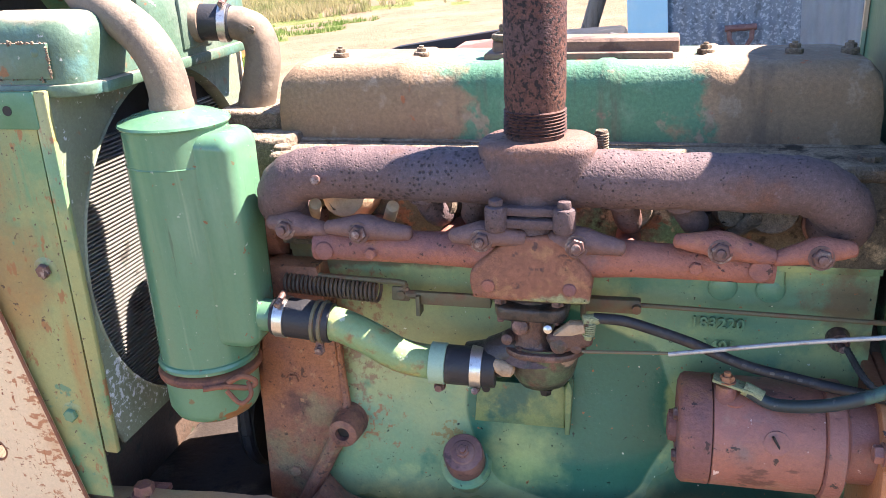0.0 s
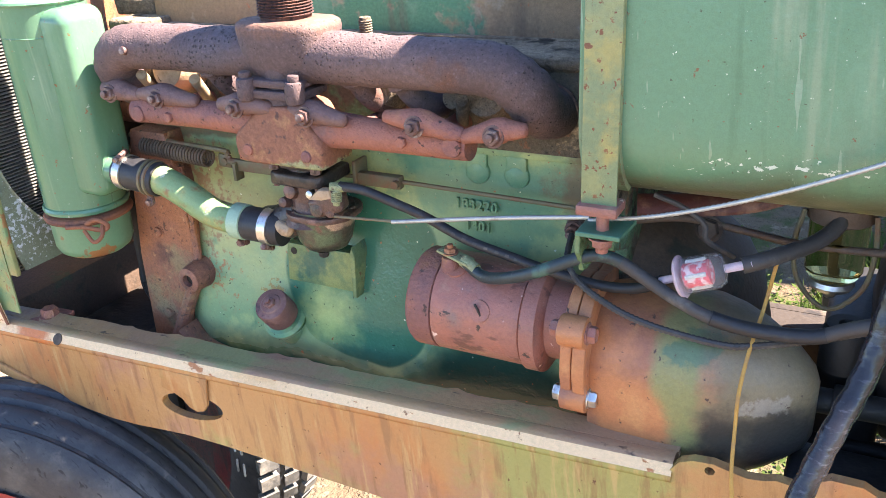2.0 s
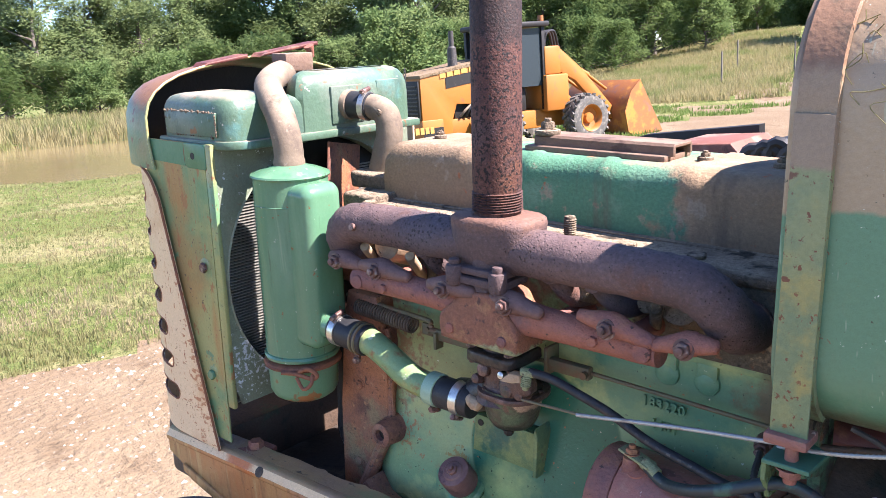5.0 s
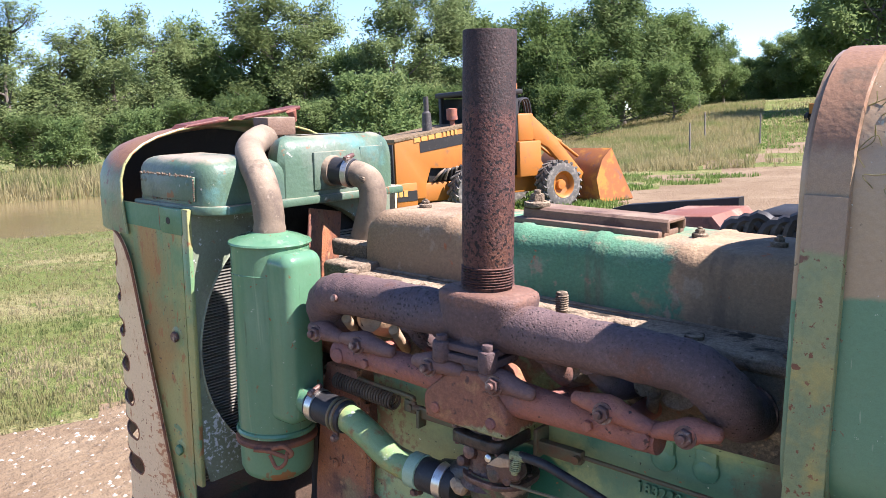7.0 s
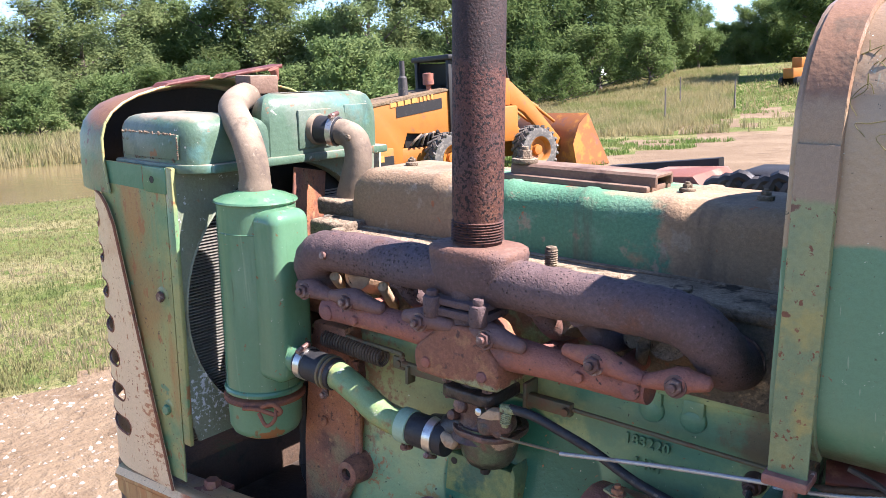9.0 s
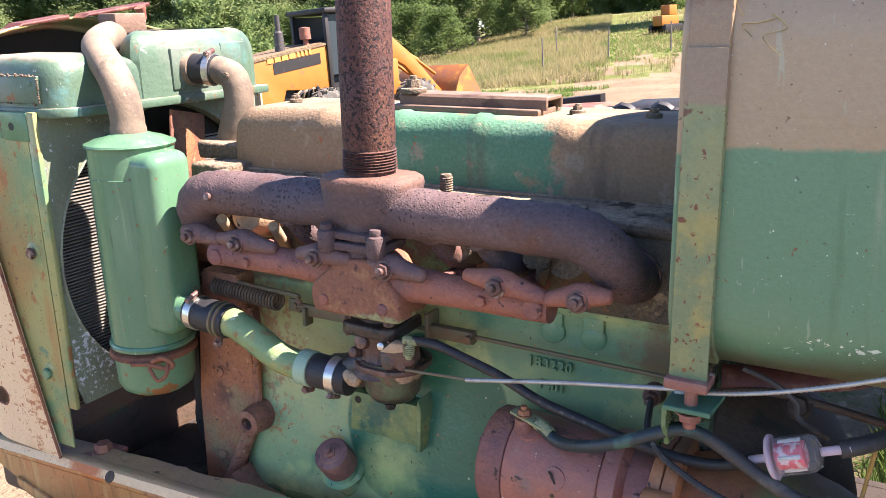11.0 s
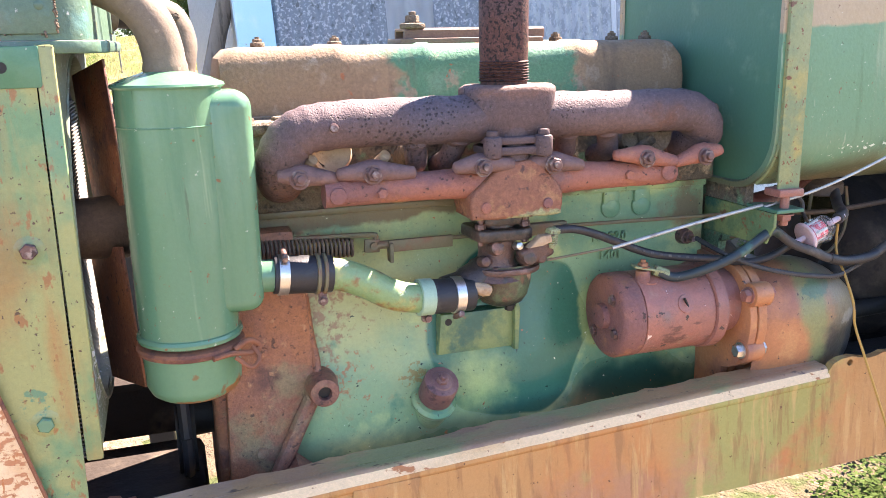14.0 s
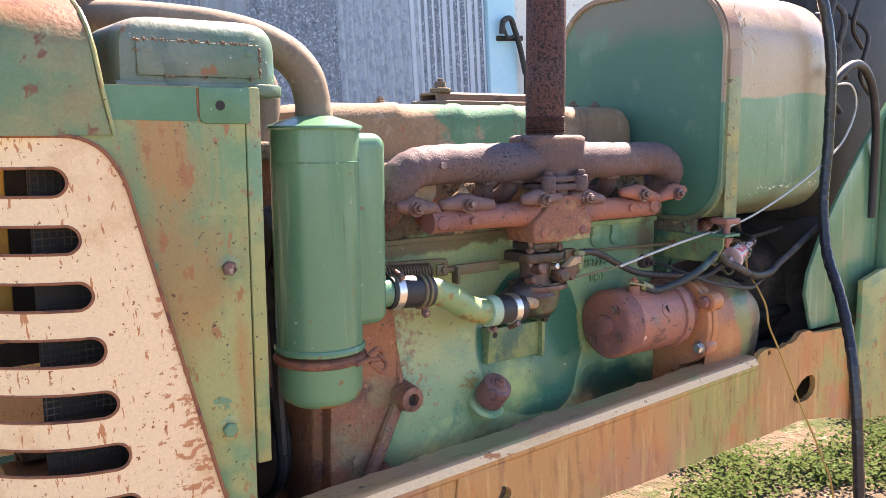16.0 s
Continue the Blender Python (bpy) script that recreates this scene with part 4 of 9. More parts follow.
# ---- tractor: frame, block, head ----
def frame_rail():
    t = thing("frame_rail", (0, 0.95, -0.9), "long olive-green steel frame rail with rust streaks and worn edge", "frame rail")
    top = lambda x: -0.756 + 0.053 * x
    # outer web with its cut-outs: the lower edge bulges at the front axle, the upper rises to a flame-cut ear
    low = [(-0.99, -0.862), (-0.93, -0.884), (-0.86, -0.905), (-0.78, -0.922), (-0.70, -0.934), (-0.62, -0.943), (-0.56, -0.946), (-0.50, -0.943), (-0.44, -0.936), (-0.38, -0.930), (-0.30, -0.928),
           (-0.15, -0.930), (0.05, -0.932), (0.30, -0.928), (0.50, -0.924), (0.62, -0.918), (0.74, -0.935), (0.86, -0.965)]
    crest = [(0.420, top(0.42) - 0.02), (0.434, -0.744), (0.446, -0.727), (0.462, -0.720), (0.485, -0.718), (0.508, -0.723), (0.524, -0.726), (0.540, -0.724), (0.556, -0.719), (0.572, -0.721), (0.590, -0.715),
             (0.602, -0.705), (0.612, -0.700), (0.645, -0.700), (0.660, -0.708), (0.70, -0.712), (0.86, -0.716)]
    upper = [(x, top(x) - 0.020) for x in (-0.99, -0.6, -0.2, 0.2)] + crest
    oval = lambda x, z, rx, rz, lean=0.0, n=20: [(x + rx * math.cos(2 * math.pi * k / n), z + rz * math.sin(2 * math.pi * k / n) + lean * rx * math.cos(2 * math.pi * k / n)) for k in range(n)]
    cuts = [oval(-0.355, -0.865, 0.068, 0.025, 0.10, 28), oval(0.482, -0.729, 0.0060, 0.0060),
            [(0.588, -0.858), (0.598, -0.842), (0.622, -0.820), (0.645, -0.812), (0.668, -0.813), (0.680, -0.824), (0.682, -0.846), (0.672, -0.862), (0.650, -0.872), (0.615, -0.873), (0.596, -0.868)]]
    bm = bmesh.new()
    holed(bm, upper + low[::-1], cuts, 0.903, 0.917)
    web = part("web", bm, "rail", t, smooth=20)
    # top flange with a flame-cut uneven inner edge
    bm = bmesh.new()
    xs2 = np.linspace(-0.99, 0.44, 80)
    a, b, c, d = [], [], [], []
    for x in xs2:
        z = top(x) + 0.0015 * noise.noise(Vector((x * 30, 0, 0)))
        inner = 0.966 + 0.006 * noise.noise(Vector((x * 9, 3, 0))) + (0.005 if noise.noise(Vector((x * 40, 7, 0))) > 0.25 else 0)
        a.append(bm.verts.new((x, 0.930, z)))
        b.append(bm.verts.new((x, inner, z + 0.001)))
        c.append(bm.verts.new((x, inner, z - 0.013)))
        d.append(bm.verts.new((x, 0.930, z - 0.013)))
    for i in range(len(xs2) - 1):
        for p, q in ((a, b), (b, c), (c, d), (d, a)):
            bm.faces.new((p[i], p[i + 1], q[i + 1], q[i]))
    bm.faces.new((a[0], b[0], c[0], d[0]))
    bm.faces.new((a[-1], d[-1], c[-1], b[-1]))
    bmesh.ops.recalc_face_normals(bm, faces=bm.faces[:])
    part("top_flange", bm, "railtop", t, smooth=0)
    # rolled outer corner: brown crown, a worn facet with light painted in as cream, and the fillet under it
    run = np.linspace(-0.99, 0.438, 64)
    wear = lambda x, y: 0.0010 * noise.noise(Vector((x * 25, y * 60, 1)))
    for name, m, prof, label in (("crown", "railtop", [(0.9330, -0.0010), (0.9240, 0.0012), (0.9150, 0.0010), (0.9098, -0.0008), (0.9075, -0.0032)], ""),
                                 ("worn_lit_edge", "railedge", [(0.9075, -0.0032), (0.8990, -0.0155)], "worn and rusty edge, its cream brightened with painted light"),
                                 ("fillet", "rail", [(0.8990, -0.0155), (0.8982, -0.0205), (0.8996, -0.0250), (0.9040, -0.0290)], "")):
        bm = bmesh.new()
        rings = [[bm.verts.new((x, y, top(x) + dz + wear(x, 0.9))) for y, dz in prof] for x in run]
        for p, q in zip(rings, rings[1:]):
            for k in range(len(prof) - 1):
                bm.faces.new((p[k], q[k], q[k + 1], p[k + 1]))
        part(name, bm, m, t, label, smooth=60)
    bm = bmesh.new()
    lathe_safe(bm, (-0.656, 0.9020, -0.8005), (0, -0.82, 0.57), [(-0.004, 0.0105), (0.0010, 0.0105), (0.0014, 0.0010)], 18)
    part("hole", bm, "greasy", web, "dark bolt hole in the web")
    # tongue bent over the slot
    bm = bmesh.new()
    prism(bm, [(-0.408, -0.800), (-0.306, -0.796), (-0.314, -0.850), (-0.324, -0.864), (-0.340, -0.869), (-0.356, -0.864), (-0.370, -0.850), (-0.388, -0.842), (-0.412, -0.838)], "y", 0.8975, 0.9045, 0.003, 2)
    part("slot_tab", bm, "rail", t)
    # cast foot at the front end
    bm = bmesh.new()
    prism(bm, [(-0.93, -0.874), (-0.75, -0.914), (-0.748, -0.930), (-0.78, -0.928), (-0.90, -0.904), (-0.932, -0.890)], "y", 0.8965, 0.9035, 0.002, 2)
    part("foot_strip", bm, "rail", t)
    # rear plate that joins the transmission
    bm = bmesh.new()
    prism(bm, [(0.845, -0.60), (0.93, -0.58), (1.5, -0.56), (1.5, -1.02), (0.845, -0.965)], "y", 0.885, 0.90, 0.003)
    part("rear_plate", bm, "panel", t, "olive-green side plate over the transmission")
    # far rail, seen between the parts
    f = thing("frame_rail", (0, 1.46, -0.9), "far greasy frame rail of the tractor", "frame rail")
    bm = bmesh.new()
    box(bm, -0.99, 0.86, 1.44, 1.46, -0.91, -0.775, 0.003)
    box(bm, -0.99, 0.86, 1.38, 1.44, -0.79, -0.775, 0.003)
    part("web", bm, "greasy", f)
    # front cross member
    c = thing("front_bolster", (-0.95, 1.2, -0.9), "rusty cast front bolster between the frame rails", "bolster")
    bm = bmesh.new()
    box(bm, -1.02, -0.86, 0.92, 1.44, -0.93, -0.80, 0.012)
    part("beam", bm, "bellbrown", c)
    bm = bmesh.new()
    hexhead(bm, (-0.735, 0.955, -0.797), (0, 0, 1), 0.016, 0.018)
    obox(bm, (-0.735, 0.955, -0.800), (0.06, 0.06, 0.010), (0, -3, 0), 0.002)
    part("mount_bolt", bm, "redrust", c)
    # filler box added to hide the sunlit ground and keep this cavity dark
    bm = bmesh.new()
    box(bm, -0.86, -0.60, 0.99, 1.40, -0.99, -0.90, 0.02)
    part("dark_filler", bm, "greasy", c, "dark filler box added below the fan")


def engine_block():
    t = thing("engine_block", (-0.1, 1.2, -0.95), "green painted cast iron engine block with yellowed and rusty patches", "engine block")
    # one smooth flank, upright above and bulging to the crankcase below
    flank = spline([(1.086, -0.425, 0), (1.085, -0.49, 0), (1.081, -0.545, 0), (1.070, -0.605, 0), (1.054, -0.675, 0), (1.043, -0.735, 0), (1.040, -0.785, 0), (1.046, -0.83, 0), (1.07, -0.88, 0), (1.12, -0.97, 0)], 3)
    bm = bmesh.new()
    rings = []
    for x in np.linspace(-0.505, 0.292, 34):
        swell = 0.30 + 0.70 * smooth01(0.11, -0.05, x) * smooth01(-0.52, -0.40, x)
        rings.append([bm.verts.new((x, 1.086 + (p.x - 1.086) * swell, p.y)) for p in flank] + [bm.verts.new((x, 1.40, -0.97)), bm.verts.new((x, 1.40, -0.425))])
    for p, q in zip(rings, rings[1:]):
        for i in range(len(p)):
            j = (i + 1) % len(p)
            bm.faces.new((p[i], q[i], q[j], p[j]))
    bm.faces.new(rings[0])
    bm.faces.new(rings[-1][::-1])
    bmesh.ops.recalc_face_normals(bm, faces=bm.faces[:])
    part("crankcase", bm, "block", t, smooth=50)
    # flat pad under the carburettor
    bm = bmesh.new()
    prism(bm, [(-0.222, -0.600), (-0.096, -0.600), (-0.098, -0.668), (-0.228, -0.668)], "y", 1.044, 1.090, 0.002)
    pad = part("mount_pad", bm, "block_wet", t, "oily olive-green pad")
    bm = bmesh.new()
    cyl(bm, (-0.210, 1.0432, -0.613), (-0.210, 1.048, -0.613), 0.006, seg=14)
    part("bolt_hole", bm, "black", pad, "dark bolt hole")
    bm = bmesh.new()
    prism(bm, [(-0.097, -0.60), (-0.092, -0.585), (-0.087, -0.60), (-0.090, -0.672), (-0.097, -0.672)], "y", 1.034, 1.09, 0.002)
    part("pad_lug", bm, "block_wet", t)
    # head deck line and bosses
    bm = bmesh.new()
    box(bm, -0.506, 0.294, 1.080, 1.40, -0.428, -0.416, 0.002)
    part("head_gasket_edge", bm, "block", t)
    for x, z, r in ((0.104, -0.455, 0.020), (0.164, -0.455, 0.020)):
        bm = bmesh.new()
        lathe(bm, (x, 1.09, z), (0, -1, 0), [(0, r), (0.008, r * 0.9), (0.012, r * 0.6), (0.013, 0.001)], 24)
        box(bm, x - r * 0.8, x + r * 0.8, 1.079, 1.09, z, z + 0.030, 0.005)
        part("water_boss", bm, "block", t)
    bm = bmesh.new()
    cyl(bm, (0.252, 1.09, -0.518), (0.252, 1.070, -0.518), 0.016, 0.013, seg=20, bevel=0.002)
    hexhead(bm, (0.252, 1.070, -0.518), (0, -1, 0), 0.010, 0.010, 0.012)
    part("oil_fitting", bm, "bolt", t, "rusty hex oil fitting")
    # casting number
    for txt, x, z, s in (("183220", 0.066, -0.513, 0.021), ("1401", 0.082, -0.545, 0.020)):
        cu = bpy.data.curves.new("casting_number", "FONT")
        cu.body, cu.size, cu.extrude, cu.bevel_depth, cu.space_character = txt, s, 0.0016, 0.0007, 1.12
        tmp = bpy.data.objects.new("casting_number", cu)
        scene.collection.objects.link(tmp)
        dg = bpy.context.evaluated_depsgraph_get()
        me = bpy.data.meshes.new_from_object(tmp.evaluated_get(dg))
        bpy.data.objects.remove(tmp)
        bm = bmesh.new()
        bm.from_mesh(me)
        bmesh.ops.transform(bm, verts=bm.verts, matrix=pose(x, 1.0835 if z > -0.53 else 1.0815, z, 90, 0, -2))
        part("casting_number", bm, "block", t, "raised casting number")
    # front plate with its leg and eye
    p = thing("engine_front_plate", (-0.5, 1.07, -0.95), "rust-brown engine front plate with a bolted foot", "mounting plate")
    bm = bmesh.new()
    prism(bm, [(-0.572, -0.90), (-0.566, -0.68), (-0.548, -0.52), (-0.53, -0.44), (-0.452, -0.44), (-0.436, -0.55), (-0.430, -0.67), (-0.452, -0.74), (-0.486, -0.82), (-0.50, -0.90)], "y", 1.046, 1.095, 0.004)
    part("plate", bm, "plate", p)
    bm = bmesh.new()
    sweep(bm, spline([(-0.442, 1.060, -0.50), (-0.434, 1.056, -0.60), (-0.428, 1.046, -0.68), (-0.464, 1.042, -0.76), (-0.520, 1.036, -0.87)], 6), [0.007] * 12 + [0.013] * 13, 10)
    part("rib", bm, "plate", p)
    bm = bmesh.new()
    lathe_safe(bm, (-0.422, 1.075, -0.691), (0, -1, 0), [(0, 0.029), (0.05, 0.0245), (0.064, 0.022), (0.066, 0.018), (0.066, 0.011), (0.052, 0.0095)], 26)
    eye = part("eye", bm, "plate", p)
    bm = bmesh.new()
    cyl(bm, (-0.422, 1.03, -0.691), (-0.422, 1.018, -0.691), 0.0098, seg=18)
    part("eye_hole", bm, "black", eye, "dark bolt hole")
    bm = bmesh.new()
    prism(bm, [(-0.53, -0.875), (-0.40, -0.862), (-0.375, -0.850), (-0.385, -0.838), (-0.44, -0.826), (-0.47, -0.80)], "y", 1.01, 1.085, 0.006)
    part("foot", bm, "plate", p)
    for x, z in ((-0.508, -0.625), (-0.52, -0.79)):
        bm = bmesh.new()
        hexhead(bm, (x, 1.046, z), (0, -1, 0), 0.010, 0.006)
        part("bolt", bm, "plate", p)


def cylinder_head():
    t = thing("cylinder_head", (-0.1, 1.2, -0.42), "cylinder head caked in dust and grease behind the manifold", "cylinder head")
    bm = bmesh.new()
    box(bm, -0.512, 0.300, 1.068, 1.40, -0.416, -0.296, 0.006)
    part("casting", bm, "headgrime", t)
    bm = bmesh.new()
    box(bm, -0.515, 0.303, 1.060, 1.41, -0.302, -0.281, 0.010, 3)
    grid_cuts(bm, 4)
    dented(bm, 0.004, 22)
    part("dust_ledge", bm, "grime", t, "ledge caked with dry dust")
    # port bosses, push-rod plugs and caked lumps between the runners
    for x, z, r, m in ((-0.44, -0.335, 0.018, "grime"), (-0.392, -0.334, 0.033, "caketan"), (-0.264, -0.345, 0.021, "grime"), (-0.012, -0.345, 0.021, "grime"), (0.148, -0.335, 0.034, "grime"), (0.10, -0.345, 0.016, "grime")):
        bm = bmesh.new()
        lathe(bm, (x, 1.070, z), (0, -1, 0.25), [(0, r * 1.15), (0.042, r), (0.050, r * 0.9), (0.051, r * 0.7), (0.046, r * 0.6), (0.045, 0.002)], 20)
        dented(bm, 0.002, 60)
        part("port_boss", bm, m, t)
    for x in (-0.445, -0.338, 0.105):
        bm = bmesh.new()
        cyl(bm, (x - 0.012, 1.063, -0.385), (x + 0.022, 0.996, -0.328), 0.0085, seg=14, bevel=0.002)
        part("push_stud", bm, "caketan" if x < 0 else "grime", t)
    for x in (-0.505, -0.452, -0.35, -0.245, 0.03, 0.135, 0.262):
        bm = bmesh.new()
        hexhead(bm, (x, 1.092, -0.283), (0, 0, 1), 0.014, 0.009)
        dented(bm, 0.001, 80)
        part("head_bolt", bm, "grime", t)


def valve_cover():
    t = thing("valve_cover", (-0.12, 1.24, -0.27), "green valve cover half buried in tan dust with scuffed paint", "valve cover")
    bm = bmesh.new()
    secs = [(-0.535, 0.6), (-0.530, 0.85), (-0.515, 0.97), (-0.49, 1.0)]
    for x in (-0.345, -0.198, -0.058, 0.082):
        secs += [(x - 0.014, 1.0), (x - 0.008, 1.022), (x + 0.008, 1.022), (x + 0.014, 1.0)]
    secs += [(0.25, 1.0), (0.272, 0.97), (0.284, 0.85), (0.288, 0.6)]
    outline = rounded(-0.078, 0.13, 0.0, 0.113, [0.004, 0.004, 0.035, 0.035], 6)
    rings = []
    for x, s in secs:
        rings.append([bm.verts.new((x, 1.236 + u * (0.9 + 0.1 * s + (0.02 if s > 1 else 0)), -0.286 + v * s)) for u, v in outline])
    k = len(outline)
    for a, b in zip(rings, rings[1:]):
        for i in range(k):
            bm.faces.new((a[i], b[i], b[(i + 1) % k], a[(i + 1) % k]))
    bm.faces.new(rings[0])
    bm.faces.new(rings[-1][::-1])
    bmesh.ops.recalc_face_normals(bm, faces=bm.faces[:])
    part("cover", bm, "cover", t)
    bm = bmesh.new()
    box(bm, -0.545, 0.297, 1.146, 1.375, -0.288, -0.278, 0.003)
    part("flange_lip", bm, "grime", t)
    for x in (-0.462, -0.335, -0.19, 0.072, 0.187, 0.257):
        bm = bmesh.new()
        cyl(bm, (x, 1.245, -0.174), (x, 1.245, -0.166), 0.012, seg=16, bevel=0.002)
        hexhead(bm, (x, 1.245, -0.167), (0, 0, 1), 0.0078, 0.007, 0.003)
        part("cover_nut", bm, "grime", t, "dusty cover nut")
    # channel bracket on top
    c = thing("channel_bracket", (-0.11, 1.25, -0.166), "dusty brown steel channel bolted on the valve cover", "bracket")
    bm = bmesh.new()
    prism(bm, [(1.214, -0.166), (1.214, -0.151), (1.218, -0.147), (1.272, -0.147), (1.276, -0.151), (1.276, -0.166), (1.270, -0.166), (1.270, -0.153), (1.220, -0.153), (1.220, -0.166)], "x", -0.222, 0.036, 0.0015, 1)
    part("channel", bm, "channel", c)
    bm = bmesh.new()
    box(bm, -0.232, 0.028, 1.200, 1.29, -0.176, -0.164, 0.003)
    part("base_strip", bm, "channel", c)
    bm = bmesh.new()
    cyl(bm, (-0.203, 1.228, -0.148), (-0.203, 1.228, -0.139), 0.022, seg=20, bevel=0.003)
    hexhead(bm, (-0.203, 1.228, -0.140), (0, 0, 1), 0.012, 0.014, 0.006)
    part("fixing_nut", bm, "grime", c)


# ---- manifolds and stack ----
def exhaust_manifold():
    t = thing("exhaust_manifold", (-0.11, 1.0, -0.36), "pitted purple-brown rusty cast iron exhaust manifold", "exhaust manifold")
    bm = bmesh.new()
    path = spline([(-0.462, 1.058, -0.366), (-0.468, 1.022, -0.350), (-0.467, 0.994, -0.318), (-0.442, 0.985, -0.290), (-0.39, 0.985, -0.281), (-0.25, 0.985, -0.281), (-0.12, 0.985, -0.281),
                   (0.0, 0.985, -0.282), (0.12, 0.985, -0.283), (0.180, 0.985, -0.286), (0.216, 0.993, -0.311), (0.224, 1.02, -0.340), (0.224, 1.066, -0.355)], 9)
    sweep(bm, path, [0.0335 + 0.0025 * math.exp(-((p.x + 0.12) / 0.12) ** 2) + 0.0008 * math.sin(i * 1.7) for i, p in enumerate(path)], 48)
    dented(bm, 0.0010, 30)
    part("main_tube", bm, "iron", t)
    for x, lean in ((-0.275, 0.012), (-0.205, -0.01), (-0.030, 0.012), (0.040, 0.02)):
        bm = bmesh.new()
        sweep(bm, spline([(x, 0.99, -0.292), (x + lean * 0.4, 1.002, -0.322), (x + lean, 1.025, -0.346), (x + lean, 1.070, -0.358)], 5), [0.023] * 4 + [0.0165] * 12, 20)
        dented(bm, 0.0012, 50)
        part("runner", bm, "iron", t)
    # collar that takes the stack, blended into the tube
    bm = bmesh.new()
    rings = []
    for z, a, b in ((-0.312, 0.052, 0.036), (-0.290, 0.066, 0.047), (-0.270, 0.067, 0.050), (-0.245, 0.070, 0.052), (-0.238, 0.069, 0.051), (-0.234, 0.063, 0.046), (-0.233, 0.01, 0.01)):
        rings.append([bm.verts.new((-0.128 + math.copysign(abs(math.cos(q)) ** 0.62, math.cos(q)) * a, 0.992 + math.copysign(abs(math.sin(q)) ** 0.62, math.sin(q)) * b, z)) for q in [2 * math.pi * k / 48 for k in range(48)]])
    for p, q in zip(rings, rings[1:]):
        for k in range(48):
            bm.faces.new((p[k], p[(k + 1) % 48], q[(k + 1) % 48], q[k]))
    bm.faces.new(rings[-1])
    dented(bm, 0.0015, 40)
    part("stack_collar", bm, "iron", t, smooth=60)
    # neck down to the intake, with the bolted riser flange
    bm = bmesh.new()
    sweep(bm, [(-0.130, 0.985, -0.28), (-0.130, 0.975, -0.32), (-0.130, 0.975, -0.36)], [0.042, 0.027, 0.033], 28)
    part("riser_neck", bm, "iron", t)
    bm = bmesh.new()
    prism(bm, rounded(-0.178, -0.084, 0.940, 1.01, 0.012), "z", -0.318, -0.307, 0.003)
    prism(bm, rounded(-0.180, -0.082, 0.938, 1.01, 0.012), "z", -0.333, -0.321, 0.003)
    part("riser_flange", bm, "iron", t)
    for x in (-0.172, -0.091):
        bm = bmesh.new()
        cyl(bm, (x, 0.941, -0.336), (x, 0.941, -0.305), 0.0135, seg=18, bevel=0.004)
        cyl(bm, (x, 0.941, -0.306), (x, 0.941, -0.297), 0.0085, seg=14, bevel=0.002)
        dented(bm, 0.001, 70)
        part("riser_bolt", bm, "iron", t, "seized rusty flange bolt")
    bm = bmesh.new()
    lathe_safe(bm, (0.222, 1.060, -0.350), (0.15, -1, 0), [(0, 0.036), (0.004, 0.036), (0.005, 0.032)], 28)
    part("end_gasket", bm, "bolt", t, "thin metal gasket ring")
    bm = bmesh.new()
    cyl(bm, (-0.400, 0.958, -0.284), (-0.400, 0.946, -0.281), 0.0062, seg=14, bevel=0.001)
    part("pin", bm, "bolt", t, "small pale pin")
    # clamps and their nuts
    for i, (x, y, z, L, R, a) in enumerate(((-0.450, 0.953, -0.350, 0.024, 0.050, 4), (-0.348, 0.947, -0.349, 0.044, 0.060, 2), (-0.189, 0.932, -0.347, 0.036, 0.048, -1),
                                           (-0.076, 0.936, -0.351, 0.030, 0.050, 5), (0.085, 0.942, -0.352, 0.046, 0.058, 8), (0.192, 0.943, -0.355, 0.044, 0.034, -10))):
        c = thing("manifold_clamp", (x, y, z), "rusty dog-bone manifold clamp with a hex nut", "clamp", "manifold clamps")
        bm = bmesh.new()
        st = [(-L - 0.006, 0.004), (-L - 0.003, 0.0085), (-L * 0.8, 0.0105), (-L * 0.4, 0.0135), (-0.004, 0.0165), (0.010, 0.0165), (R * 0.4, 0.0140), (R * 0.8, 0.0112), (R + 0.003, 0.0088), (R + 0.006, 0.004)]
        m = Matrix.Translation((x, y + 0.014, z + 0.002)) @ Euler((0, radians(a), 0)).to_matrix().to_4x4()
        sweep(bm, [m @ Vector((s, 0, 0.002 * math.cos(s * 60))) for s, _ in st], [q for _, q in st], 18, flat=0.9)
        dented(bm, 0.0009, 60)
        part("bar", bm, "redrust" if i >= 4 else "clamp", c, smooth=60)
        bm = bmesh.new()
        hexhead(bm, (x, y + 0.001, z), (0, -1, 0.12), 0.0112, 0.010, 0.006)
        part("nut", bm, "bolt", c, "rusty hex nut on a stud")
    # long stud beside the stack
    s = thing("manifold_stud", (-0.058, 1.075, -0.28), "dusty threaded stud standing behind the manifold", "stud")
    bm = bmesh.new()
    cyl(bm, (-0.058, 1.075, -0.29), (-0.058, 1.075, -0.243), 0.0085, seg=16, bevel=0.002)
    for k in range(7):
        z = -0.270 + k * 0.0034
        lathe_safe(bm, (-0.058, 1.075, z), (0, 0, 1), [(0, 0.0085), (0.0012, 0.0100), (0.0024, 0.0085)], 14)
    part("thread", bm, "grime", s)


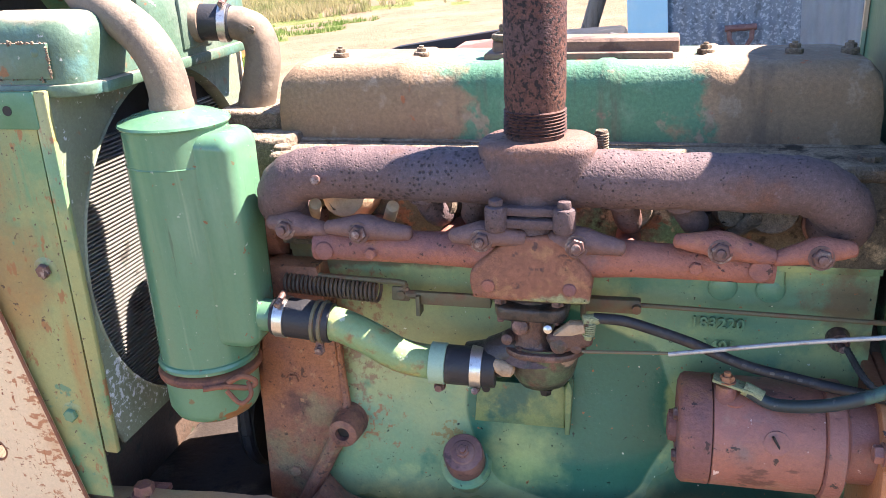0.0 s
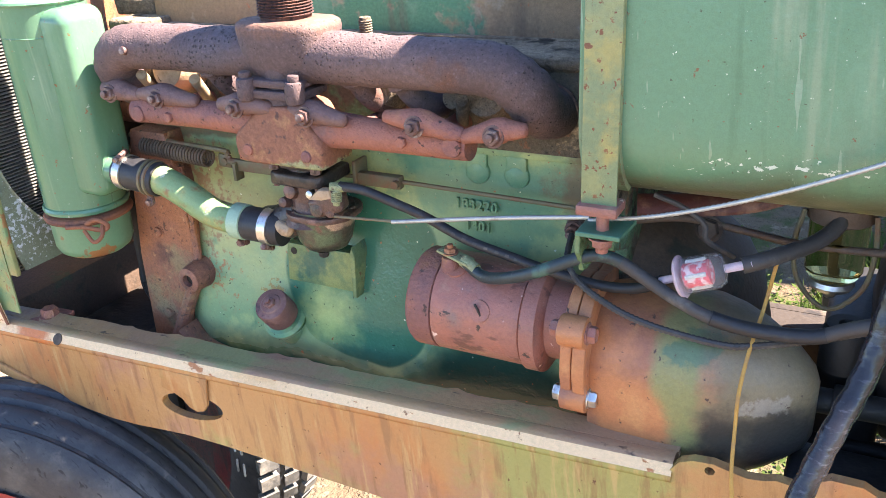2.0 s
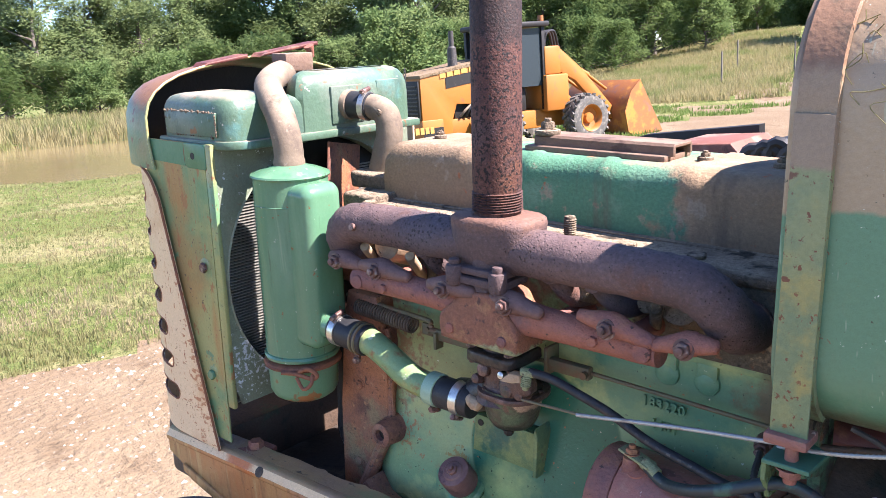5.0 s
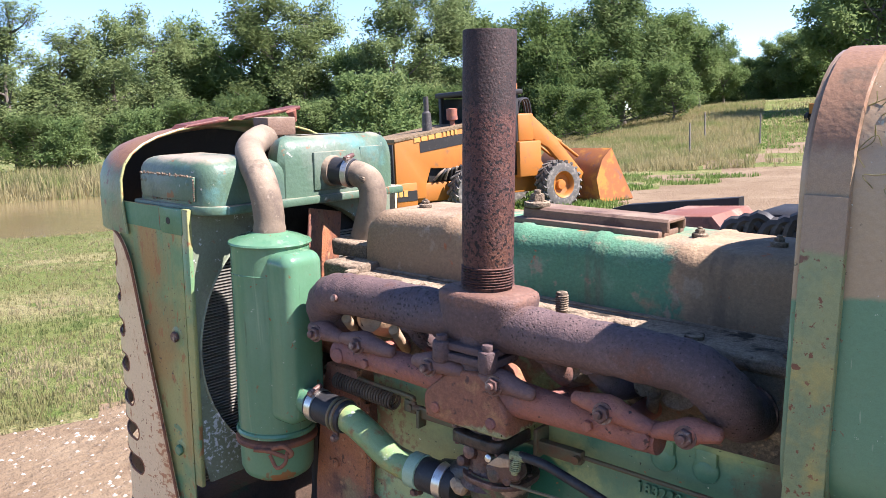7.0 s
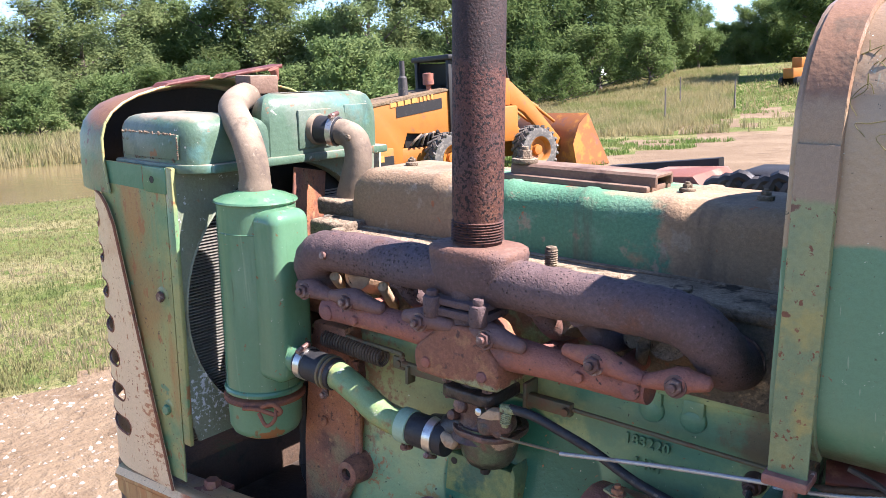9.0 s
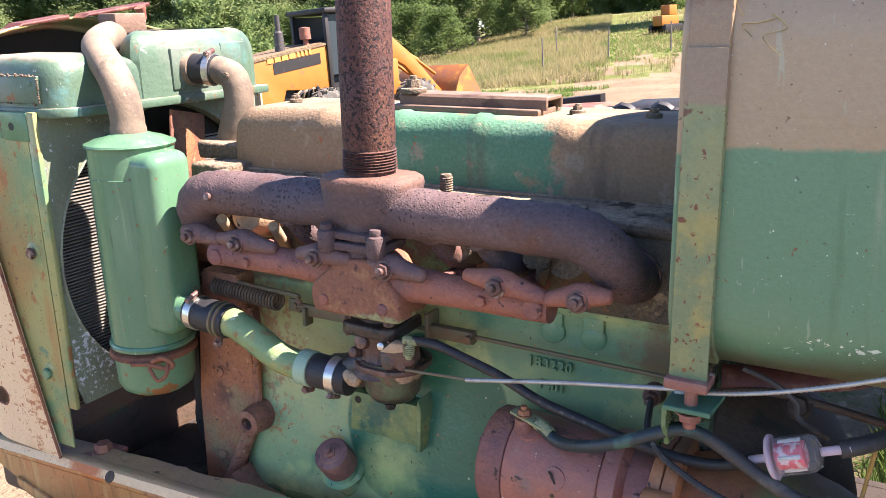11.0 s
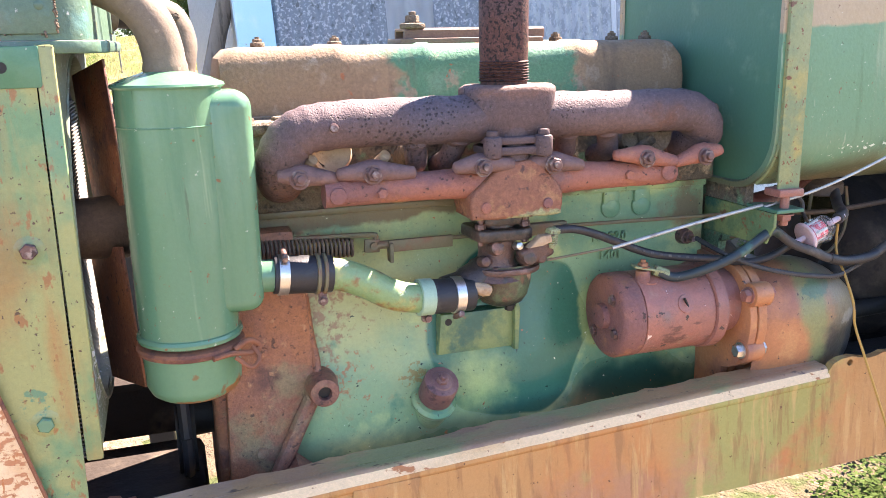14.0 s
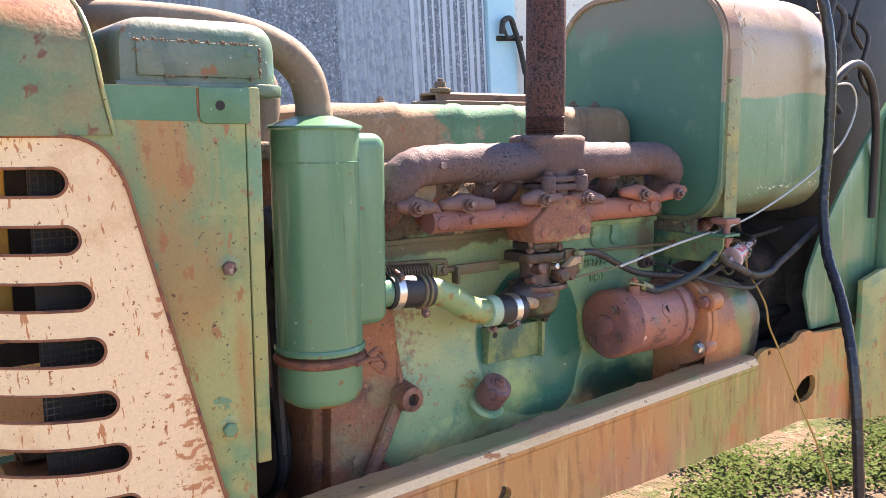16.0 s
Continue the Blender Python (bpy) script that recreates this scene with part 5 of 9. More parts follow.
def stack():
    t = thing("exhaust_stack", (-0.132, 0.995, -0.245), "tall straight rusty steel exhaust stack with a threaded foot", "exhaust pipe")
    bm = bmesh.new()
    lathe_safe(bm, (-0.132, 0.995, -0.245), (0.0, 0, 1), [(0, 0.0345), (0.05, 0.0355), (0.058, 0.0365), (0.364, 0.0365), (0.366, 0.0355), (0.366, 0.032), (0.20, 0.032)], 40)
    part("pipe", bm, "stack", t)
    bm = bmesh.new()
    for k in range(8):
        lathe_safe(bm, (-0.132, 0.995, -0.229 + 0.0038 * k), (0, 0, 1), [(0, 0.0352), (0.0016, 0.0382 - 0.0001 * k), (0.0032, 0.0352)], 40)
    part("thread", bm, "stack", t)


def intake_manifold():
    t = thing("intake_manifold", (-0.12, 0.97, -0.41), "red-rusted intake manifold with a flanged centre", "intake manifold")
    bm = bmesh.new()
    path = spline([(-0.415, 0.972, -0.375), (-0.30, 0.972, -0.374), (-0.19, 0.972, -0.374), (-0.12, 0.975, -0.375), (-0.05, 0.972, -0.376), (0.05, 0.972, -0.378), (0.148, 0.974, -0.379)], 6)
    sweep(bm, path, [0.0205 + 0.008 * math.exp(-((p.x + 0.12) / 0.09) ** 2) for p in path], 26)
    dented(bm, 0.001, 40)
    part("tube", bm, "redrust", t)
    for x, r in ((-0.410, 0.0125), (0.143, 0.0135)):
        bm = bmesh.new()
        cyl(bm, (x + (0.012 if x < 0 else -0.012), 0.965, -0.377), (x + (0.012 if x < 0 else -0.012), 0.949, -0.377), r, seg=22, bevel=0.003)
        part("core_plug", bm, "redrust", t)
    for x in (-0.335, 0.06):
        bm = bmesh.new()
        hexhead(bm, (x, 0.953, -0.377), (0, -1, 0), 0.008, 0.007, washer=False)
        part("pipe_plug", bm, "redrust", t)
    for x in (-0.36, -0.25, -0.02, 0.09):
        bm = bmesh.new()
        sweep(bm, spline([(x, 0.975, -0.376), (x, 1.02, -0.380), (x, 1.070, -0.380)], 3), 0.016, 16)
        part("runner", bm, "redrust", t)
    bm = bmesh.new()
    out = spline([(-0.156, -0.345, 0), (-0.125, -0.342, 0), (-0.094, -0.346, 0), (-0.080, -0.364, 0), (-0.064, -0.382, 0), (-0.058, -0.398, 0), (-0.060, -0.420, 0), (-0.066, -0.427, 0), (-0.12, -0.428, 0), (-0.196, -0.427, 0), (-0.204, -0.420, 0), (-0.207, -0.402, 0), (-0.202, -0.386, 0), (-0.182, -0.368, 0)], 4)[:-1]
    prism(bm, [(p.x, p.y) for p in out], "y", 0.940, 1.02, 0.006, 3)
    dented(bm, 0.001, 40)
    part("centre_flange", bm, "flange", t, "flange with chipped yellow-green paint over rust", smooth=50)
    for x, z in ((-0.183, -0.408), (-0.084, -0.408)):
        bm = bmesh.new()
        lathe(bm, (x, 0.940, z), (0, -1, 0), [(0, 0.0085), (0.003, 0.0075), (0.004, 0.005), (0.0035, 0.001)], 16)
        part("bolt", bm, "redrust", t)


def carburetor():
    t = thing("carburetor", (-0.11, 0.985, -0.60), "dark stained updraft carburetor with peeling paint bowl", "carburetor")
    bm = bmesh.new()
    prism(bm, rounded(-0.155, -0.078, 0.950, 1.02, 0.020), "z", -0.446, -0.433, 0.002)
    part("gasket_flange", bm, "carbdark", t)
    bm = bmesh.new()
    prism(bm, [(-0.164, 0.960), (-0.158, 0.945), (-0.14, 0.941), (-0.09, 0.941), (-0.074, 0.945), (-0.070, 0.960), (-0.070, 1.02), (-0.164, 1.02)], "z", -0.470, -0.450, 0.004)
    dented(bm, 0.0015, 50)
    part("mounting_flange", bm, "carbdark", t, smooth=60)
    for x in (-0.156, -0.083):
        bm = bmesh.new()
        cyl(bm, (x, 0.955, -0.475), (x, 0.955, -0.425), 0.0045, seg=12)
        hexhead(bm, (x, 0.955, -0.450), (0, 0, 1), 0.0085, 0.009, washer=False)
        part("flange_nut", bm, "bolt", t)
    bm = bmesh.new()
    lathe(bm, (-0.118, 0.985, -0.535), (0, 0, 1), [(0, 0.044), (0.014, 0.036), (0.028, 0.030), (0.045, 0.029), (0.08, 0.032), (0.10, 0.030)], 26)
    dented(bm, 0.002, 45)
    part("throttle_body", bm, "carb", t)
    # shaft bosses and levers on the throttle body
    for x, y, z, r, d in ((-0.130, 0.946, -0.479, 0.0115, 0.024), (-0.079, 0.938, -0.497, 0.0125, 0.030), (-0.058, 0.940, -0.500, 0.0085, 0.026), (-0.094, 0.945, -0.479, 0.0062, 0.016), (-0.148, 0.950, -0.500, 0.008, 0.02)):
        bm = bmesh.new()
        lathe(bm, (x, y + d, z - 0.2 * d), (0, -1, 0.2), [(0, r * 1.15), (d * 0.8, r), (d * 0.95, r * 0.9), (d, r * 0.6), (d + 0.001, 0.001)], 18)
        part("shaft_boss", bm, "zinc" if r < 0.007 else "carb", t)
    bm = bmesh.new()
    obox(bm, (-0.066, 0.955, -0.492), (0.055, 0.03, 0.030), (0, -20, 0), 0.008, 3)
    dented(bm, 0.002, 50)
    part("lever_block", bm, "carb", t, smooth=60)
    bm = bmesh.new()
    prism(bm, rounded(-0.158, -0.048, 0.940, 1.045, 0.044, 9), "z", -0.525, -0.515, 0.003, 2)
    dented(bm, 0.001, 40)
    part("bowl_cover", bm, "carb", t)
    bm = bmesh.new()
    st = [(-0.512, 0.0555), (-0.524, 0.0555), (-0.545, 0.053), (-0.565, 0.047), (-0.578, 0.037), (-0.584, 0.022), (-0.585, 0.002)]
    rings = [[bm.verts.new((-0.106 + q * 0.88 * math.cos(a), 0.993 + q * 0.84 * math.sin(a), z)) for a in [2 * math.pi * k / 40 for k in range(40)]] for z, q in st]
    for a, b in zip(rings, rings[1:]):
        for k in range(40):
            bm.faces.new((a[k], b[k], b[(k + 1) % 40], a[(k + 1) % 40]))
    dented(bm, 0.0012, 40)
    bowl = part("float_bowl", bm, "bowl", t, "float bowl with flaking tan paint")
    bm = bmesh.new()
    hexhead(bm, (-0.100, 0.975, -0.580), (0, 0, -1), 0.008, 0.010)
    part("drain_plug", bm, "black", bowl)
    bm = bmesh.new()
    sweep(bm, spline([(-0.205, 0.985, -0.553), (-0.175, 0.985, -0.546), (-0.15, 0.985, -0.535), (-0.125, 0.985, -0.52)], 5), [0.0265] * 6 + [0.029] * 10, 22)
    part("air_horn", bm, "carbdark", t)
    bm = bmesh.new()
    sweep(bm, [(-0.172, 0.962, -0.538), (-0.164, 0.957, -0.541), (-0.151, 0.954, -0.545), (-0.142, 0.954, -0.547), (-0.139, 0.954, -0.548)], [0.005, 0.009, 0.011, 0.009, 0.004], 14)
    part("needle_plug", bm, "caketan", t, "pale worn screw plug")
    bm = bmesh.new()
    prism(bm, [(-0.086, -0.481), (-0.066, -0.463), (-0.048, -0.462), (-0.046, -0.474), (-0.062, -0.479)], "y", 0.930, 0.948, 0.003)
    part("cable_tab", bm, "caketan", t, "pale worn cable tab")
    bm = bmesh.new()
    cyl(bm, (-0.043, 0.940, -0.486), (-0.039, 0.940, -0.455), 0.0052, seg=12, bevel=0.001)
    sweep(bm, helix((-0.0425, 0.940, -0.481), (0.12, 0, 1), 0.0068, 0.018, 6), 0.0013, 6)
    part("idle_screw", bm, "flange", t, "idle screw with a small spring")
    for k in range(5):
        a = k * 1.2 + 2.9
        bm = bmesh.new()
        lathe(bm, (-0.104 + 0.046 * math.cos(a), 0.992 + 0.043 * math.sin(a), -0.517), (0, 0, 1), [(0, 0.006), (0.004, 0.006), (0.006, 0.003)], 12)
        part("cover_screw", bm, "carb", t)
    for o in t.children_recursive:
        o.data.transform(Matrix.Translation((-0.020, 0.028, 0)))


# ---- air cleaner and ducts ----
def air_cleaner():
    cx, cy = -0.610, 0.994
    t = thing("air_cleaner", (cx, cy, -0.66), "tall light-green oil bath air cleaner canister", "air cleaner")
    bm = bmesh.new()
    lathe_safe(bm, (cx, cy, -0.566), (0, 0, 1), [(0, 0.067), (0.0, 0.068), (0.06, 0.0682), (0.12, 0.0684), (0.18, 0.0686), (0.24, 0.0688), (0.30, 0.0690), (0.348, 0.0690), (0.348, 0.06)], 44)
    part("canister", bm, "green", t)
    bm = bmesh.new()
    sweep(bm, [(cx + 0.0689 * math.cos(q), cy + 0.0689 * math.sin(q), -0.270) for q in [2 * math.pi * k / 40 for k in range(41)]], 0.0012, 6, cap=False)
    part("seam_bead", bm, "green", t)
    bm = bmesh.new()
    lathe_safe(bm, (cx, cy, -0.222), (0, 0, 1), [(0, 0.067), (0, 0.0715), (0.003, 0.0735), (0.006, 0.0720), (0.008, 0.066), (0.013, 0.055), (0.017, 0.040), (0.020, 0.031), (0.021, 0.029)], 44)
    part("lid", bm, "green", t, "domed lid with rolled rim")
    bm = bmesh.new()
    prism(bm, rounded(-0.585, -0.507, -0.530, -0.227, 0.022, 6), "y", 0.946, 1.030, 0.020, 5)
    dented(bm, 0.001, 12)
    part("side_duct", bm, "green", t, "side duct with rounded edges")
    bm = bmesh.new()
    lathe_safe(bm, (cx, cy, -0.652), (0, 0, 1), [(0, 0.03), (0.003, 0.050), (0.010, 0.060), (0.022, 0.0655), (0.068, 0.067), (0.074, 0.069)], 44)
    part("oil_cup", bm, "cup", t, "oil cup rusting round its bottom edge")
    for z, r in ((-0.584, 0.0745), (-0.567, 0.0725)):
        bm = bmesh.new()
        lathe_safe(bm, (cx, cy, z), (0, 0, 1), [(0, r - 0.007), (0.003, r - 0.001), (0.008, r), (0.012, r - 0.002), (0.015, r - 0.008)], 44)
        part("clamp_band", bm, "rustedge" if z < -0.58 else "green", t, "rusty clamp band" if z < -0.58 else "")
    bm = bmesh.new()
    sweep(bm, spline([(-0.555, 0.939, -0.576), (-0.535, 0.944, -0.567), (-0.52, 0.952, -0.578), (-0.530, 0.947, -0.586), (-0.56, 0.934, -0.580), (-0.585, 0.922, -0.580)], 5), 0.0042, 10)
    sweep(bm, spline([(-0.555, 0.932, -0.585), (-0.535, 0.930, -0.602), (-0.522, 0.938, -0.592), (-0.53, 0.950, -0.578)], 4), 0.0035, 8)
    part("wire_latch", bm, "rustedge", t, "rusty wire latch")
    bm = bmesh.new()
    cyl(bm, (-0.515, 0.980, -0.487), (-0.475, 0.980, -0.488), 0.0235, seg=26)
    part("outlet", bm, "green", t)
    # pipe from the lid up and forward under the hood
    p = thing("intake_pipe", (cx, cy, -0.2), "thick dusty grey pipe bending forward from the lid", "pipe")
    bm = bmesh.new()
    pts = spline([(cx, cy, -0.208), (cx - 0.002, cy + 0.002, -0.175), (-0.621, 0.998, -0.142), (-0.641, 1.005, -0.115), (-0.668, 1.016, -0.097), (-0.698, 1.031, -0.084), (-0.732, 1.053, -0.074), (-0.770, 1.084, -0.066), (-0.83, 1.15, -0.056), (-0.90, 1.24, -0.050)], 5)
    sweep(bm, pts, [0.0290] * 3 + [0.0272] * (len(pts) - 3), 26)
    part("pipe", bm, "pipe", p)


def intake_hoses():
    t = thing("intake_hose", (-0.455, 0.98, -0.487), "black rubber hose with steel clamps", "hose", "intake hoses")
    bm = bmesh.new()
    a, b = Vector((-0.492, 0.980, -0.487)), Vector((-0.408, 0.981, -0.494))
    cyl(bm, a, b, 0.0275, seg=32, bevel=0.002)
    part("sleeve", bm, "hose", t)
    clampband(t, a.lerp(b, 0.16), b - a, 0.0276, 0.015, (0, -0.3, 1))
    for f in (0.74, 0.86):
        bm = bmesh.new()
        lathe_safe(bm, a.lerp(b, f) - (b - a).normalized() * 0.003, b - a, [(0, 0.0275), (0.001, 0.030), (0.005, 0.030), (0.006, 0.0275)], 32)
        part("wire_clamp", bm, "rod", t, "dull double wire clamp")
    bm = bmesh.new()
    p = a.lerp(b, 0.80) + Vector((0, -0.012, -0.030))
    obox(bm, p, (0.012, 0.006, 0.020), (0, 0, 0), 0.002)
    hexhead(bm, p + Vector((0, -0.003, -0.006)), (0, -1, 0), 0.006, 0.006)
    part("clamp_bolt", bm, "bolt", t)
    # steel elbow
    e = thing("intake_elbow", (-0.35, 0.985, -0.53), "light green bent steel intake tube with scratches", "pipe")
    bm = bmesh.new()
    pts = spline([(-0.425, 0.981, -0.493), (-0.395, 0.981, -0.497), (-0.358, 0.982, -0.513), (-0.318, 0.986, -0.537), (-0.280, 0.992, -0.548), (-0.240, 0.996, -0.552)], 6)
    sweep(bm, pts, 0.0235, 28)
    part("tube", bm, "pipegreen", e)
    bm = bmesh.new()
    lathe_safe(bm, (-0.276, 0.993, -0.549), (1, 0.06, -0.06), [(0, 0.024), (0.001, 0.0285), (0.022, 0.0285), (0.023, 0.024)], 32)
    part("cuff", bm, "cuff", e, "pale green cuff")
    h = thing("intake_hose", (-0.25, 0.985, -0.552), "short black rubber hose clamped onto the carburetor inlet", "hose", "intake hoses")
    bm = bmesh.new()
    a, b = Vector((-0.254, 0.995, -0.551)), Vector((-0.186, 0.999, -0.554))
    cyl(bm, a, b, 0.0270, seg=32, bevel=0.002)
    part("sleeve", bm, "hose", h)
    clampband(h, a.lerp(b, 0.62), b - a, 0.0271, 0.016, (0.1, -0.45, -1))
    bm = bmesh.new()
    hexhead(bm, (-0.263, 0.985, -0.581), (0, -1, 0), 0.006, 0.008)
    obox(bm, (-0.263, 0.992, -0.581), (0.014, 0.01, 0.014), (0, 0, 0), 0.002)
    part("clamp_bolt", bm, "bolt", h)


def oil_filler():
    t = thing("oil_filler_cap", (-0.25, 1.03, -0.76), "brown iron filler cap on a green angled neck", "filler cap")
    ax = Vector((0.06, -0.62, 0.78)).normalized()
    c = Vector((-0.237, 1.000, -0.694))
    bm = bmesh.new()
    lathe_safe(bm, c - ax * 0.045, ax, [(0, 0.027), (0.002, 0.029), (0.040, 0.029), (0.044, 0.027), (0.045, 0.018), (0.047, 0.016), (0.048, 0.006)], 36)
    cap = part("cap", bm, "plug", t)
    bm = bmesh.new()
    hexhead(bm, c, ax, 0.010, 0.009, 0.007)
    part("cap_nut", bm, "plug", cap)
    bm = bmesh.new()
    lathe_safe(bm, c - ax * 0.125, ax, [(0, 0.030), (0.055, 0.031), (0.062, 0.037), (0.070, 0.038), (0.076, 0.033)], 36)
    part("neck", bm, "block", t, "green neck below the cap")


# ---- starter and housing ----
def starter():
    cy, cz, r = 1.006, -0.622, 0.071
    t = thing("starter_motor", (0.15, cy, cz - r), "rust-red cylindrical starter motor with an end cap", "starter motor")
    X = Vector((1, 0, 0.0))
    bm = bmesh.new()
    lathe_safe(bm, (0.094, cy, cz), X, [(0, r - 0.001), (0.001, r), (0.128, r), (0.130, r - 0.002)], 48)
    part("body", bm, "starter", t)
    bm = bmesh.new()
    lathe_safe(bm, (0.052, cy, cz), X, [(0, 0.02), (0.0, r - 0.010), (0.003, r - 0.003), (0.008, r + 0.0005), (0.040, r + 0.0005), (0.0415, r - 0.003)], 48)
    cap = part("end_cap", bm, "redrust", t)
    bm = bmesh.new()
    lathe_safe(bm, (0.052, cy, cz), (-1, 0, 0), [(0, 0.022), (0.010, 0.020), (0.012, 0.012)], 24)
    part("bearing_boss", bm, "redrust", cap)
    for dy, dz in ((-0.03, 0.035), (0.03, -0.035), (-0.04, -0.02)):
        bm = bmesh.new()
        hexhead(bm, (0.052, cy + dy, cz + dz), (-1, 0, 0), 0.008, 0.006)
        part("cap_bolt", bm, "bolt", cap)
    bm = bmesh.new()
    lathe_safe(bm, (0.224, cy, cz), X, [(0, r), (0.002, r + 0.004), (0.022, r + 0.004), (0.026, r - 0.004), (0.032, 0.05)], 48)
    part("drive_ring", bm, "starter", t)
    bm = bmesh.new()
    cyl(bm, (0.248, cy, cz + 0.003), (0.29, cy, cz + 0.003), 0.056, seg=36)
    part("neck", bm, "starter", t)
    # slotted pole screw
    for x, a in ((0.167, 22), (0.118, 66)):
        d = Vector((0, -math.cos(radians(a)), math.sin(radians(a))))
        bm = bmesh.new()
        c = Vector((x, cy, cz)) + d * r
        lathe_safe(bm, c - d * 0.002, d, [(0, 0.0155), (0.003, 0.015), (0.0035, 0.010)], 24)
        s = part("pole_screw", bm, "starter", t)
        bm = bmesh.new()
        obox(bm, c + d * 0.002, (0.022, 0.0025, 0.0035), (90 - a, 62, 0), 0.0)
        part("screw_slot", bm, "black", s, "dark screw slot")
    # terminal with cable lug
    bm = bmesh.new()
    cyl(bm, (0.108, 0.980, -0.565), (0.108, 0.980, -0.542), 0.014, 0.012, seg=20, bevel=0.002)
    hexhead(bm, (0.108, 0.980, -0.537), (0, 0, 1), 0.009, 0.008, 0.005)
    part("terminal", bm, "redrust", t, "rusty stud terminal")
    # housing it is bolted to
    h = thing("clutch_housing", (0.45, 1.15, -0.9), "rusty clutch housing stained with black oil and green paint", "clutch housing")
    bm = bmesh.new()
    outline = []
    for k in range(24):
        a = radians(-82 + 190 * k / 23)
        outline.append((1.006 - 0.082 * math.cos(a), -0.645 + 0.098 * math.sin(a)))
    outline += [(1.12, -0.545), (1.16, -0.535), (1.16, -0.86), (1.02, -0.86)]
    prism(bm, outline, "x", 0.284, 0.2995, 0.003)
    part("flange_plate", bm, "bell", h)
    bm = bmesh.new()
    prism(bm, [(1.006 + (a - 1.006) * 1.02, b) for a, b in outline], "x", 0.3005, 0.318, 0.003)
    part("mating_flange", bm, "bell", h)
    for y, z in ((0.932, -0.592), (0.944, -0.694)):
        bm = bmesh.new()
        cyl(bm, (0.2835, y, z), (0.3185, y, z), 0.021, seg=22, bevel=0.003)
        part("ear", bm, "bell", h)
        for x, s in ((0.3185, 1), (0.2835, -1)):
            bm = bmesh.new()
            hexhead(bm, (x, y, z), (s, 0, 0), 0.0115, 0.012)
            part("ear_bolt", bm, "zinc" if z < -0.65 else "starter", h)
    # starter nose bulge
    bm = bmesh.new()
    st = [(0.314, 0.084), (0.335, 0.090), (0.38, 0.095), (0.42, 0.097), (0.455, 0.095), (0.485, 0.088), (0.512, 0.077), (0.538, 0.062), (0.56, 0.045), (0.576, 0.030), (0.584, 0.012)]
    rings = []
    for x, q in st:
        rings.append([bm.verts.new((x, 1.030 - q * math.cos(a), -0.660 - 0.03 * (x - 0.33) + q * 1.05 * math.sin(a) - 0.05 * smooth01(0.0, -0.6, math.sin(a)))) for a in [2 * math.pi * k / 40 for k in range(40)]])
    for a, b in zip(rings, rings[1:]):
        for k in range(40):
            bm.faces.new((a[k], a[(k + 1) % 40], b[(k + 1) % 40], b[k]))
    bm.faces.new(rings[-1])
    bmesh.ops.recalc_face_normals(bm, faces=bm.faces[:])
    part("nose_bulge", bm, "bell", h)
    bm = bmesh.new()
    box(bm, 0.315, 0.50, 0.985, 1.1, -0.93, -0.70, 0.04, 4)
    part("lower_flank", bm, "bell", h)
    bm = bmesh.new()
    st = [(0.29, 0.22), (0.30, 0.235), (0.33, 0.238), (0.37, 0.226), (0.41, 0.20), (0.45, 0.165), (0.48, 0.12), (0.50, 0.05)]
    lathe_safe(bm, (0, 1.24, -0.74), (1, 0, 0), st, 48)
    part("bell", bm, "bellbrown", h, "greasy dark bell of the housing")
    bm = bmesh.new()
    for k in range(7):
        a = radians(20 + 28 * k)
        c = Vector((0.33, 1.24 - 0.225 * math.cos(a), -0.74 + 0.225 * math.sin(a)))
        hexhead(bm, c, (1, 0, 0), 0.010, 0.012)
    part("ring_bolts", bm, "greasy", h)
    # transmission and shafts behind
    g = thing("transmission", (0.95, 1.2, -0.9), "black greasy transmission case with linkage rods", "transmission")
    bm = bmesh.new()
    box(bm, 0.575, 0.66, 1.10, 1.42, -0.90, -0.66, 0.02, 3)
    lathe_safe(bm, (0.605, 1.09, -0.66), (0, 0, 1), [(0, 0.03), (0.05, 0.03), (0.06, 0.026), (0.06, 0.012), (0.045, 0.011)], 22)
    part("shaft_cover", bm, "black", g)
    bm = bmesh.new()
    box(bm, 0.78, 1.5, 1.02, 1.45, -0.98, -0.45, 0.05, 4)
    part("case", bm, "greasy", g)
    bm = bmesh.new()
    lathe_safe(bm, (0.632, 1.24, -0.655), (1, 0, 0), [(0, 0.06), (0.0, 0.09), (0.012, 0.13), (0.035, 0.165), (0.07, 0.18), (0.18, 0.19)], 40)
    dented(bm, 0.004, 12)
    part("drum", bm, "greasy", g)
    for y, z, r in ((1.06, -0.70, 0.017), (1.10, -0.79, 0.013)):
        bm = bmesh.new()
        cyl(bm, (0.55, y, z), (0.85, y, z + 0.01), r, seg=16)
        cyl(bm, (0.60, y, z), (0.62, y, z), r * 1.5, seg=16, bevel=0.002)
        part("linkage_rod", bm, "black", g)
    bm = bmesh.new()
    box(bm, 0.56, 0.95, 0.955, 1.05, -0.93, -0.755, 0.01)
    part("lower_shelf", bm, "black", g)


